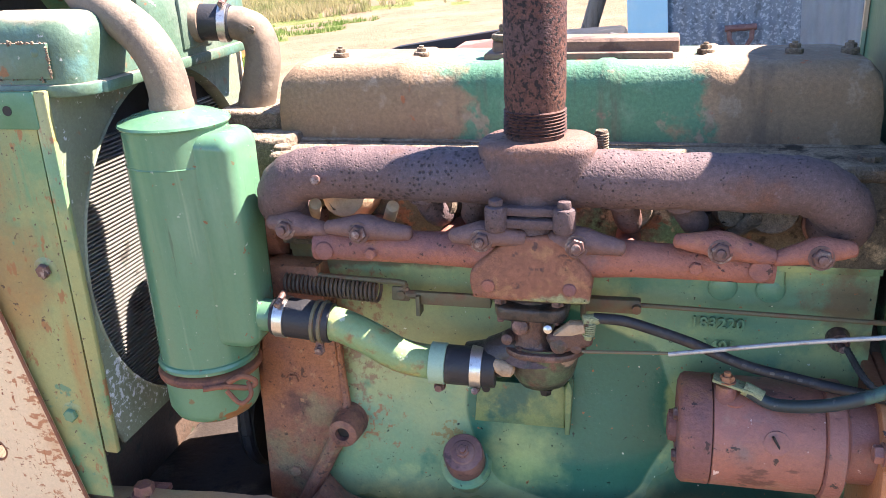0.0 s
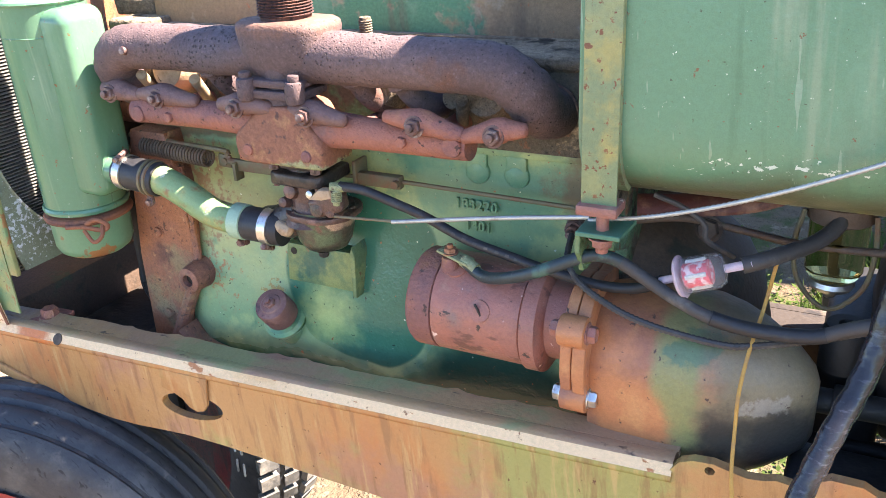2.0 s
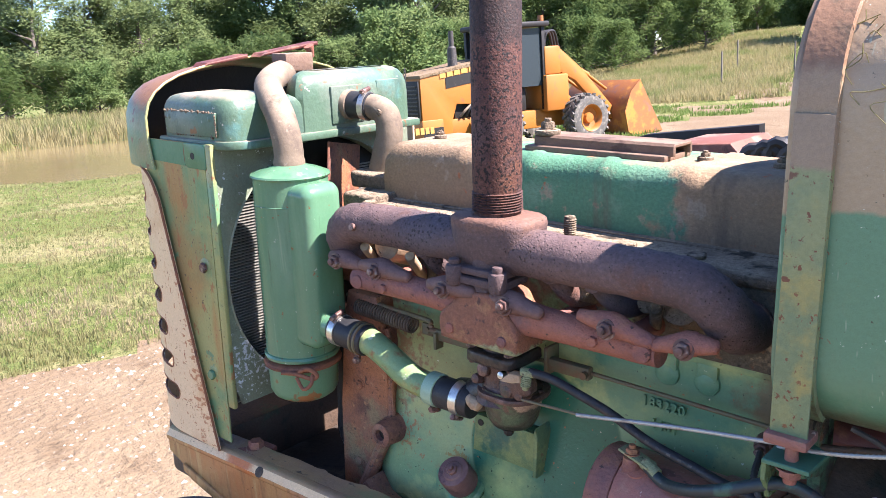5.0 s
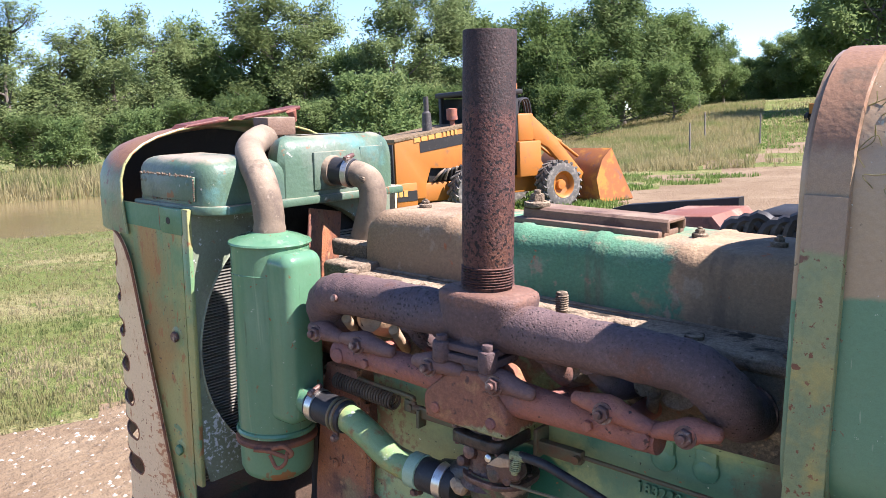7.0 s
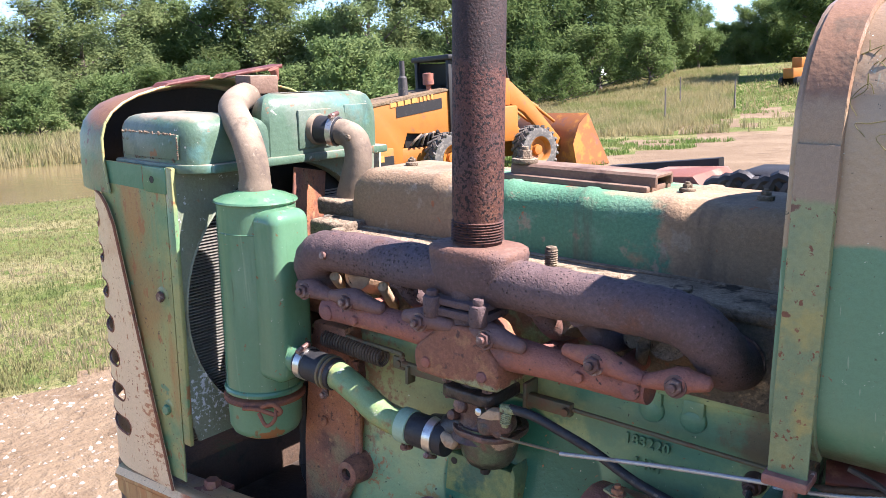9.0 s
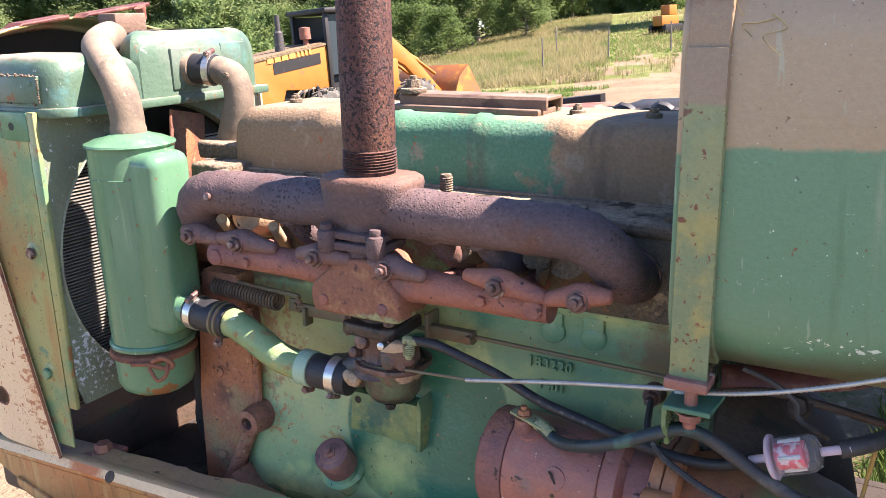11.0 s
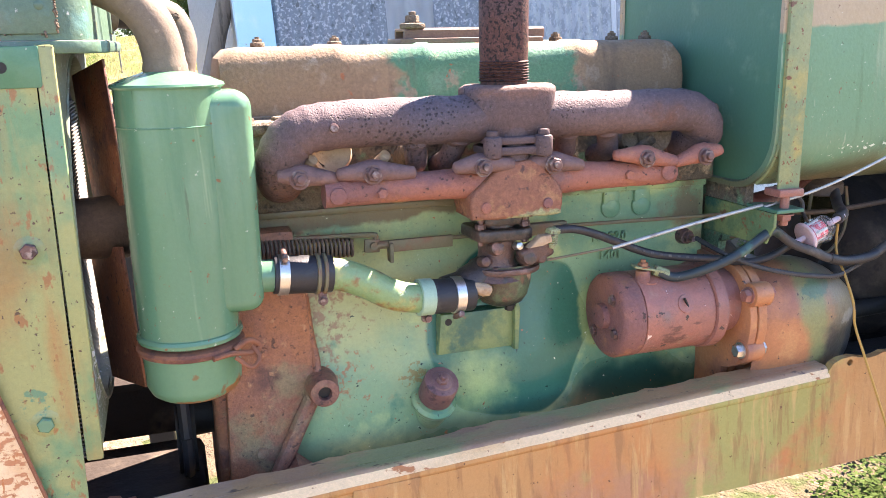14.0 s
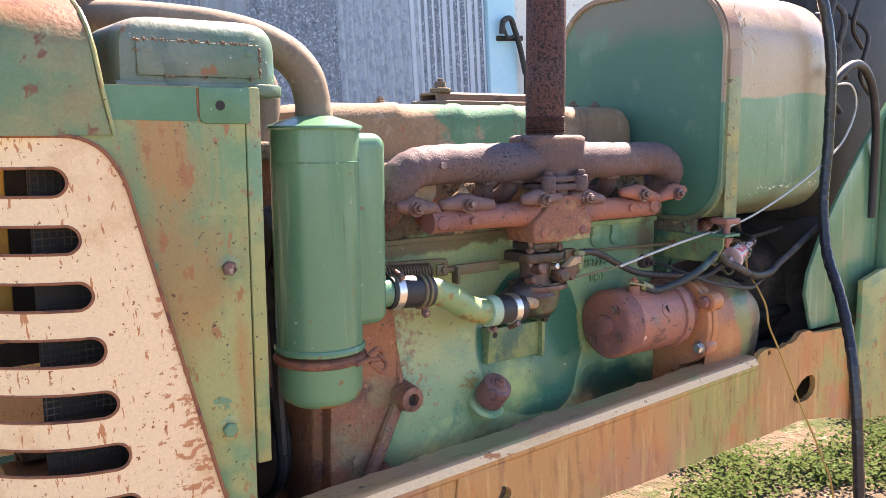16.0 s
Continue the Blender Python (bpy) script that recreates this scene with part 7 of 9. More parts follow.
def cowl():
    t = thing("hood_nose", (-1.0, 1.18, -0.24), "rounded green hood nose with a rusty top edge", "hood")
    half = [(0.9072, -0.228), (0.9072, -0.17), (0.911, -0.125), (0.922, -0.098), (0.940, -0.078), (0.965, -0.062), (1.00, -0.048), (1.05, -0.036), (1.11, -0.026), (1.17, -0.020)]
    sec = half + [(1.20, -0.018)] + [(2.40 - y, z) for y, z in half[::-1]]
    def xrear(z):
        return -0.945 - 0.13 * (z + 0.17) if z > -0.17 else -0.945 + 0.2 * (-0.17 - z)
    def ring(f):
        """f from 0 at the rear edge to 1 at the nose."""
        out = []
        for y, z in sec:
            xr = xrear(z)
            w = max(0.0, f)
            xn = -1.11 if z < -0.06 else -1.11 + 0.9 * (z + 0.06)
            shrink = 0.16 * (1 - math.sqrt(max(0.0, 1 - w * w)))
            out.append(Vector((xr + (xn - xr) * w, 1.20 + (y - 1.20) * (1 - shrink * 1.6), z - max(0.0, z + 0.12) * shrink * 1.4)))
        return out
    bm = bmesh.new()
    rings = [[bm.verts.new(p) for p in ring(f)] for f in (0, 0.12, 0.25, 0.4, 0.55, 0.7, 0.82, 0.92, 0.98, 1.0)]
    for a, b in zip(rings, rings[1:]):
        for i in range(len(sec) - 1):
            bm.faces.new((a[i], a[i + 1], b[i + 1], b[i]))
    bmesh.ops.recalc_face_normals(bm, faces=bm.faces[:])
    bmesh.ops.solidify(bm, geom=bm.faces[:], thickness=0.004)
    part("shell", bm, "cowl", t)
    bm = bmesh.new()
    bm.faces.new([bm.verts.new(p + Vector((0.01, 0, -0.004))) for p in ring(0.98)])
    part("nose_front", bm, "black", t, "dark closed nose front")
    bm = bmesh.new()
    sweep(bm, [p + Vector((0.004, 0, 0)) for p in ring(0)], 0.0028, 8)
    part("rear_bead", bm, "panel", t, "worn olive rolled rear edge")
    # rusty red strip across the crown
    s = thing("hood_strip", (-0.98, 1.2, 0.0), "rusty red steel strip lying across the hood crown", "strip")
    for y0, y1 in ((1.06, 1.175), (1.18, 1.345)):
        bm = bmesh.new()
        f = lambda y: -0.030 + 0.13 * (y - 1.06)
        prism(bm, [(y0, f(y0) - 0.004), (y0 + 0.01, f(y0) + 0.004), (y1, f(y1) + 0.003), (y1, f(y1) - 0.006)], "x", -1.00 + 0.35 * (y0 - 1.06), -0.955 + 0.3 * (y0 - 1.06), 0.003)
        part("strip", bm, "strip", s, smooth=0)
    bm = bmesh.new()
    cyl(bm, (-0.90, 1.30, 0.0), (-0.90, 1.31, -0.024), 0.012, 0.004, seg=12)
    part("drip_tab", bm, "redrust", s)
    b = thing("hood_bracket", (-0.87, 1.22, -0.06), "grey steel bracket between tank and hood", "bracket")
    bm = bmesh.new()
    box(bm, -0.895, -0.845, 1.19, 1.265, -0.05, -0.012, 0.003)
    part("box", bm, "channel", b)


FAN_Z = -0.44


def fan():
    t = thing("cooling_fan", (-0.68, 1.19, -0.44), "rusty brown engine fan with belt pulley", "fan")
    for k in range(2):
        a = radians(80 + 180 * k)
        bm = bmesh.new()
        obox(bm, (-0.715, 1.19 + 0.138 * math.cos(a), FAN_Z + 0.138 * math.sin(a)), (0.004, 0.215, 0.15), (math.degrees(a), 0, 22), 0.001)
        part("blade", bm, "plate", t)
    bm = bmesh.new()
    lathe_safe(bm, (-0.69, 1.19, FAN_Z), (1, 0, 0), [(-0.085, 0.02), (-0.085, 0.046), (0.0, 0.05), (0.03, 0.05), (0.03, 0.088), (0.045, 0.080), (0.06, 0.088), (0.06, 0.03), (0.16, 0.03)], 32)
    part("hub", bm, "bellbrown", t)
    c = thing("crank_pulley", (-0.6, 1.2, -0.86), "black crank pulley with the fan belt", "pulley")
    bm = bmesh.new()
    lathe_safe(bm, (-0.645, 1.2, -0.77), (1, 0, 0), [(0, 0.04), (0, 0.10), (0.015, 0.092), (0.03, 0.10), (0.03, 0.04), (0.13, 0.035)], 36)
    part("pulley", bm, "black", c)
    for dy in (0.0,):
        bm = bmesh.new()
        pts = [(-0.63, 1.2 + 0.098 * math.cos(radians(a)), -0.77 + 0.098 * math.sin(radians(a))) for a in range(180, 361, 15)]
        pts += [(-0.638, 1.19 + 0.072 * math.cos(radians(a)), FAN_Z + 0.072 * math.sin(radians(a))) for a in range(0, 181, 15)]
        pts.append(pts[0])
        sweep(bm, pts, 0.010, 8, cap=False)
        part("belt", bm, "hose", c, "black rubber fan belt")
    k = thing("timing_cover", (-0.55, 1.2, -0.95), "rust-brown timing cover on the engine front", "timing cover")
    bm = bmesh.new()
    prism(bm, rounded(1.075, 1.37, -0.95, -0.46, 0.06), "x", -0.585, -0.506, 0.012, 3)
    part("cover", bm, "plate", k)
    g = thing("generator", (-0.55, 0.99, -0.75), "grimy generator low behind the air cleaner", "generator")
    bm = bmesh.new()
    lathe_safe(bm, (-0.655, 1.12, -0.40), (1, 0, 0), [(0, 0.02), (0, 0.055), (0.012, 0.05), (0.024, 0.055), (0.024, 0.03), (0.05, 0.03)], 28)
    part("pulley", bm, "black", g)
    bm = bmesh.new()
    cyl(bm, (-0.60, 1.12, -0.40), (-0.52, 1.12, -0.40), 0.05, seg=26, bevel=0.006)
    part("body", bm, "redrust", g)


# ---- linkages, hoses, cables ----
def tube_thing(name, pts, r, material, label, category, seg=12, n=8, group=""):
    p = spline(pts, n)
    low = min(p, key=lambda q: q.z)
    bm = bmesh.new()
    sweep(bm, p, r, seg)
    return solo(name, bm, material, label, category, low, group)


def wound(pts, r, pitch, n=10):
    """A tube whose radius ripples like a wound sheath."""
    p = spline(pts, n)
    L = [0.0]
    for a, b in zip(p, p[1:]):
        L.append(L[-1] + (b - a).length)
    total = L[-1]
    out, rad = [], []
    k, i = int(total / pitch) * 2, 0
    for j in range(k + 1):
        d = total * j / k
        while i < len(L) - 2 and L[i + 1] < d:
            i += 1
        f = (d - L[i]) / max(1e-9, L[i + 1] - L[i])
        out.append(p[i].lerp(p[i + 1], min(1, f)))
        rad.append(r if j % 2 else r * 0.78)
    return out, rad


def linkages():
    g = thing("governor_spring", (-0.45, 1.05, -0.47), "dark coiled governor spring with a flattened eye rod", "spring")
    bm = bmesh.new()
    sweep(bm, helix((-0.500, 1.045, -0.465), (1, 0, -0.06), 0.0130, 0.140, 22, 12), 0.0023, 8)
    part("coil", bm, "bellbrown", g)
    bm = bmesh.new()
    obox(bm, (-0.330, 1.05, -0.475), (0.026, 0.006, 0.022), (0, 3, 0), 0.003)
    cyl(bm, (-0.328, 1.048, -0.475), (-0.328, 1.043, -0.475), 0.006, seg=12)
    part("eye", bm, "rod", g)
    r = thing("throttle_rod", (-0.1, 1.05, -0.48), "thin olive throttle rod running along the block", "rod")
    bm = bmesh.new()
    sweep(bm, [(-0.322, 1.05, -0.475), (-0.26, 1.05, -0.476), (-0.20, 1.05, -0.477)], 0.0065, 10)
    box(bm, -0.305, -0.20, 1.042, 1.05, -0.487, -0.468, 0.002)
    part("front_bar", bm, "rod", r)
    bm = bmesh.new()
    sweep(bm, [(-0.20, 1.05, -0.474), (0.005, 1.05, -0.472), (0.31, 1.05, -0.478)], 0.0035, 8)
    part("wire", bm, "rod", r)
    bm = bmesh.new()
    box(bm, -0.075, 0.0, 1.040, 1.055, -0.482, -0.462, 0.003)
    cyl(bm, (-0.005, 1.04, -0.472), (-0.005, 1.032, -0.472), 0.006, seg=12)
    box(bm, -0.078, -0.071, 1.036, 1.07, -0.49, -0.445, 0.002)
    part("clevis", bm, "rod", r)
    bm = bmesh.new()
    sweep(bm, spline([(-0.54, 1.055, -0.452), (-0.42, 1.05, -0.455), (-0.33, 1.05, -0.458), (-0.325, 1.05, -0.465)], 4), 0.0045, 8)
    part("upper_rod", bm, "rod", r)
    bm = bmesh.new()
    obox(bm, (-0.302, 1.045, -0.487), (0.006, 0.02, 0.03), (0, 0, 0), 0.001)
    part("tab", bm, "rod", r)


def cables():
    c = thing("choke_cable", (0.3, 0.95, -0.45), "pale steel-sheathed choke cable stretched along the tractor", "cable")
    bm = bmesh.new()
    sweep(bm, [(-0.07, 0.970, -0.505), (0.04, 0.955, -0.491)], 0.0022, 8)
    part("inner_wire", bm, "rod", c)
    bm = bmesh.new()
    sweep(bm, spline([(0.035, 0.954, -0.492), (0.18, 0.957, -0.467), (0.312, 0.95, -0.444)], 6), 0.0030, 10)
    part("sleeve", bm, "wire", c)
    p, q = wound([(0.312, 0.945, -0.446), (0.40, 0.925, -0.420), (0.494, 0.915, -0.385), (0.59, 0.905, -0.340), (0.66, 0.898, -0.300), (0.72, 0.892, -0.255), (0.757, 0.889, -0.20), (0.765, 0.889, -0.155), (0.735, 0.890, -0.122), (0.665, 0.893, -0.125)], 0.0028, 0.0058)
    bm = bmesh.new()
    sweep(bm, p, q, 10)
    part("outer_sheath", bm, "wire", c)
    # battery cable and fuel hose
    b = thing("battery_cable", (0.3, 0.96, -0.54), "thick greenish battery cable bolted to the starter terminal", "cable")
    sp = spline([(0.132, 0.976, -0.545), (0.164, 0.965, -0.556), (0.213, 0.935, -0.535), (0.26, 0.925, -0.512), (0.307, 0.930, -0.489), (0.327, 0.938, -0.486), (0.350, 0.950, -0.496), (0.385, 0.955, -0.518), (0.419, 0.948, -0.532), (0.459, 0.950, -0.549), (0.509, 0.960, -0.561), (0.57, 0.968, -0.560), (0.61, 0.972, -0.543), (0.70, 0.98, -0.51), (0.80, 0.99, -0.47)], 6)
    bm = bmesh.new()
    sweep(bm, sp[:37], 0.0080, 14)
    part("sheath", bm, "cablegreen", b)
    bm = bmesh.new()
    sweep(bm, sp[36:55], 0.0080, 14)
    part("grey_sheath", bm, "cablegrey", b, "grey dusty middle length")
    bm = bmesh.new()
    sweep(bm, sp[54:69], 0.0092, 14)
    part("black_sleeve", bm, "hose", b, "black rubber sleeve")
    bm = bmesh.new()
    sweep(bm, sp[68:], 0.0085, 14)
    part("rear_sheath", bm, "cablegrey", b)
    bm = bmesh.new()
    obox(bm, (0.116, 0.980, -0.5395), (0.05, 0.022, 0.004), (0, 12, -10), 0.001)
    cyl(bm, (0.128, 0.978, -0.543), (0.150, 0.972, -0.552), 0.0090, seg=14)
    part("lug", bm, "flange", b, "corroded cable lug")
    f = thing("fuel_hose", (0.2, 0.93, -0.55), "black rubber fuel hose with faded print", "hose", "fuel hoses")
    bm = bmesh.new()
    fp = spline([(-0.057, 0.972, -0.458), (-0.02, 0.975, -0.461), (0.02, 0.98, -0.474), (0.067, 0.99, -0.494), (0.127, 0.99, -0.518), (0.192, 0.985, -0.530), (0.244, 0.975, -0.535), (0.312, 0.985, -0.550), (0.365, 0.985, -0.545), (0.397, 0.970, -0.521)], 8)
    sweep(bm, fp, 0.0068, 14)
    part("hose", bm, "hose", f)
    bm = bmesh.new()
    for k in range(9):
        i = 26 + k * 2
        a = fp[i]
        d = (fp[i + 1] - fp[i]).normalized()
        obox(bm, a + Vector((0, -0.0064, 0.0024)), (0.0055, 0.0008, 0.0035), (-20, -math.degrees(math.atan2(d.z, d.x)), 0))
    part("print", bm, "cablegrey", f, "faded print bars")
    bm = bmesh.new()
    cyl(bm, (-0.070, 0.968, -0.460), (-0.050, 0.973, -0.459), 0.0072, seg=12, bevel=0.001)
    part("barb", bm, "flange", f, "bright hose barb")
    # in-line filter
    l = thing("fuel_filter", (0.44, 0.93, -0.51), "clear plastic in-line fuel filter with a pink cartridge", "fuel filter")
    a, e = Vector((0.412, 0.966, -0.514)), Vector((0.490, 0.966, -0.483))
    ax = (e - a).normalized()
    bm = bmesh.new()
    lathe_safe(bm, a, ax, [(0.006, 0.004), (0.010, 0.022), (0.014, 0.0235), (0.050, 0.0225), (0.058, 0.018), (0.062, 0.006), (0.061, 0.005), (0.056, 0.0165), (0.049, 0.021), (0.015, 0.022)], 8)
    part("housing", bm, PLASTIC, l, "clear faceted housing", smooth=0)
    bm = bmesh.new()
    lathe_safe(bm, a, ax, [(0.005, 0.004), (0.006, 0.024), (0.008, 0.026), (0.010, 0.026), (0.011, 0.024)], 28)
    part("rim", bm, PINK, l, "milky pink rim")
    bm = bmesh.new()
    lathe_safe(bm, a, ax, [(0.012, 0.008), (0.013, 0.0150), (0.044, 0.0150), (0.045, 0.008)], 12)
    part("cartridge", bm, RED, l, "red pleated cartridge")
    bm = bmesh.new()
    for k in range(4):
        an = k * math.pi / 2 + 0.5
        u = ax.orthogonal().normalized()
        v = ax.cross(u)
        c0 = a + ax * 0.030 + (u * math.cos(an) + v * math.sin(an)) * 0.0155
        cyl(bm, c0 - ax * 0.012, c0 + ax * 0.012, 0.0028, seg=8)
    part("paper", bm, "white", l)
    bm = bmesh.new()
    sweep(bm, [a - ax * 0.018, a + ax * 0.008], 0.005, 12)
    part("spigot", bm, PINK, l)
    bm = bmesh.new()
    sweep(bm, [a + ax * 0.060, a + ax * 0.092], 0.0052, 12)
    part("spigot", bm, PINK, l)
    tube_thing("fuel_hose", [(0.486, 0.967, -0.485), (0.505, 0.976, -0.480), (0.528, 1.005, -0.479), (0.553, 1.04, -0.478), (0.574, 1.07, -0.467), (0.580, 1.085, -0.452), (0.580, 1.10, -0.446)], 0.0098, "cablegrey",
               "dusty grey fuel hose from the sediment bowl", "hose", group="fuel hoses")
    # sediment bowl
    s = thing("sediment_bowl", (0.577, 1.10, -0.57), "glass sediment bowl of yellow fuel in a wire bail", "sediment bowl")
    bm = bmesh.new()
    lathe_safe(bm, (0.577, 1.11, -0.548), (0, 0, 1), [(0, 0.02), (0.004, 0.030), (0.012, 0.034), (0.078, 0.035)], 28)
    part("glass", bm, FUEL, s, "glass with yellow-green fuel")
    bm = bmesh.new()
    lathe_safe(bm, (0.577, 1.11, -0.47), (0, 0, 1), [(0, 0.036), (0.003, 0.039), (0.022, 0.039), (0.03, 0.03), (0.055, 0.018)], 28)
    part("head", bm, "bellbrown", s)
    bm = bmesh.new()
    lathe_safe(bm, (0.577, 1.11, -0.562), (0, 0, 1), [(-0.014, 0.006), (-0.006, 0.010), (0, 0.024), (0.006, 0.028), (0.012, 0.026)], 20)
    part("foot_nut", bm, "zinc", s)
    bm = bmesh.new()
    sweep(bm, spline([(0.537, 1.09, -0.455), (0.530, 1.085, -0.50), (0.540, 1.085, -0.55), (0.577, 1.085, -0.582), (0.612, 1.085, -0.55), (0.620, 1.085, -0.50), (0.616, 1.09, -0.455)], 5), 0.0032, 8)
    part("bail", bm, "rod", s)
    # ribbed thin tube, thin wires
    p, q = wound([(0.256, 1.05, -0.516), (0.269, 0.997, -0.53), (0.294, 0.97, -0.543), (0.326, 0.957, -0.555), (0.366, 0.946, -0.565), (0.414, 0.946, -0.575), (0.476, 0.955, -0.585), (0.513, 0.965, -0.583), (0.58, 0.985, -0.570), (0.68, 1.0, -0.535), (0.78, 1.0, -0.48)], 0.0048, 0.0062)
    bm = bmesh.new()
    sweep(bm, p, q, 8)
    solo("gauge_tube", bm, "cablegrey", "thin ribbed gauge tube running back from the block", "tube", (0.42, 0.945, -0.580))
    tube_thing("hanging_cord", [(0.52, 1.0, -0.49), (0.512, 0.990, -0.550), (0.505, 0.955, -0.590), (0.502, 0.929, -0.630), (0.503, 0.921, -0.670), (0.507, 0.898, -0.718), (0.515, 0.880, -0.765), (0.527, 0.845, -0.85), (0.54, 0.80, -0.95), (0.548, 0.768, -1.05), (0.55, 0.75, -1.3)],
               0.0023, "yellowcord", "thin yellow-orange cord hanging over the rail", "cord", 8)
    tube_thing("fuel_line", [(0.33, 1.05, -0.485), (0.40, 1.06, -0.475), (0.47, 1.08, -0.490), (0.55, 1.08, -0.498), (0.70, 1.08, -0.490), (0.85, 1.08, -0.470)], 0.0050, "bellbrown", "bent steel fuel line under the tank", "pipe")
    bm = bmesh.new()
    sweep(bm, spline([(0.34, 1.06, -0.465), (0.42, 1.08, -0.462), (0.48, 1.09, -0.452), (0.53, 1.11, -0.435), (0.57, 1.12, -0.42)], 6), 0.016, 12, flat=0.45)
    solo("wiring_strap", bm, "strip", "dark red wiring strap sagging under the tank", "wiring", (0.42, 1.08, -0.47))
    tube_thing("wire_loop", [(0.375, 1.0, -0.425), (0.41, 1.0, -0.437), (0.435, 1.0, -0.455), (0.44, 1.0, -0.475), (0.47, 1.02, -0.50)], 0.0035, "cablegrey", "thin grey wire loop under the tank", "wire", 8)
    tube_thing("coolant_hose", [(0.660, 0.893, -0.125), (0.71, 0.890, -0.088), (0.76, 0.890, -0.074), (0.81, 0.895, -0.085), (0.86, 0.90, -0.13), (0.90, 0.908, -0.21), (0.93, 0.920, -0.32), (0.94, 0.925, -0.45)], 0.010, "hose", "black rubber hose looping behind the tank", "hose")
    # taped cable hanging in front
    bm = bmesh.new()
    p = spline([(0.60, 0.95, 0.16), (0.632, 0.915, 0.08), (0.655, 0.895, -0.06), (0.662, 0.893, -0.22), (0.656, 0.892, -0.321), (0.647, 0.889, -0.38), (0.638, 0.879, -0.445), (0.626, 0.857, -0.52), (0.602, 0.815, -0.585), (0.578, 0.776, -0.662), (0.560, 0.745, -0.76), (0.548, 0.72, -0.92), (0.542, 0.70, -1.15), (0.54, 0.69, -1.42)], 8)
    sweep(bm, p, [0.0122 + 0.0008 * math.sin(i * 2.1) for i in range(len(p))], 16)
    solo("taped_cable", bm, "tape", "thick cable bundle wrapped in shiny black tape", "cable", (0.54, 0.69, -1.42))


def console():
    t = thing("steering_support", (0.85, 1.0, -0.72), "curved light-green sheet support behind the tank", "support")
    bm = bmesh.new()
    prism(bm, [(0.664, -0.62), (0.672, -0.57), (0.694, -0.53), (0.719, -0.485), (0.765, -0.42), (0.808, -0.365), (0.878, -0.283), (0.951, -0.206), (1.02, -0.14), (1.02, -0.71), (0.70, -0.71), (0.688, -0.685), (0.674, -0.645)], "y", 0.930, 0.940, 0.002)
    part("sheet", bm, "green", t)
    bm = bmesh.new()
    prism(bm, [(0.985, -0.20), (1.02, -0.17), (1.02, -0.72), (0.985, -0.72)], "y", 0.90, 0.93, 0.003)
    part("post", bm, "green", t)
    bm = bmesh.new()
    box(bm, 0.75, 0.80, 1.03, 1.42, -0.30, 0.06, 0.01)
    box(bm, 0.80, 1.5, 1.05, 1.42, -0.46, 0.18, 0.01)
    part("dash", bm, "black", t, "black dashboard housing in shade")
    for k, (x, z) in enumerate(((0.83, 0.10), (0.88, 0.04), (0.95, 0.12), (0.86, -0.05), (1.0, 0.0))):
        bm = bmesh.new()
        sweep(bm, spline([(x - 0.02, 1.04, z + 0.07), (x + 0.03, 1.01, z + 0.02), (x + 0.02, 1.02, z - 0.08), (x + 0.10, 1.035, z - 0.13)], 5), 0.006 + 0.002 * (k % 2), 8)
        part("dash_wire", bm, "cablegrey" if k % 2 else "hose", t)
    bm = bmesh.new()
    obox(bm, (1.03, 0.96, -0.30), (0.03, 0.03, 0.24), (0, 8, 0), 0.006)
    part("red_lever", bm, "redpaint", t, "rusty red lever")
    bm = bmesh.new()
    box(bm, 0.78, 0.83, 1.0, 1.05, -0.05, 0.06, 0.008)
    part("box", bm, "cablegrey", t)


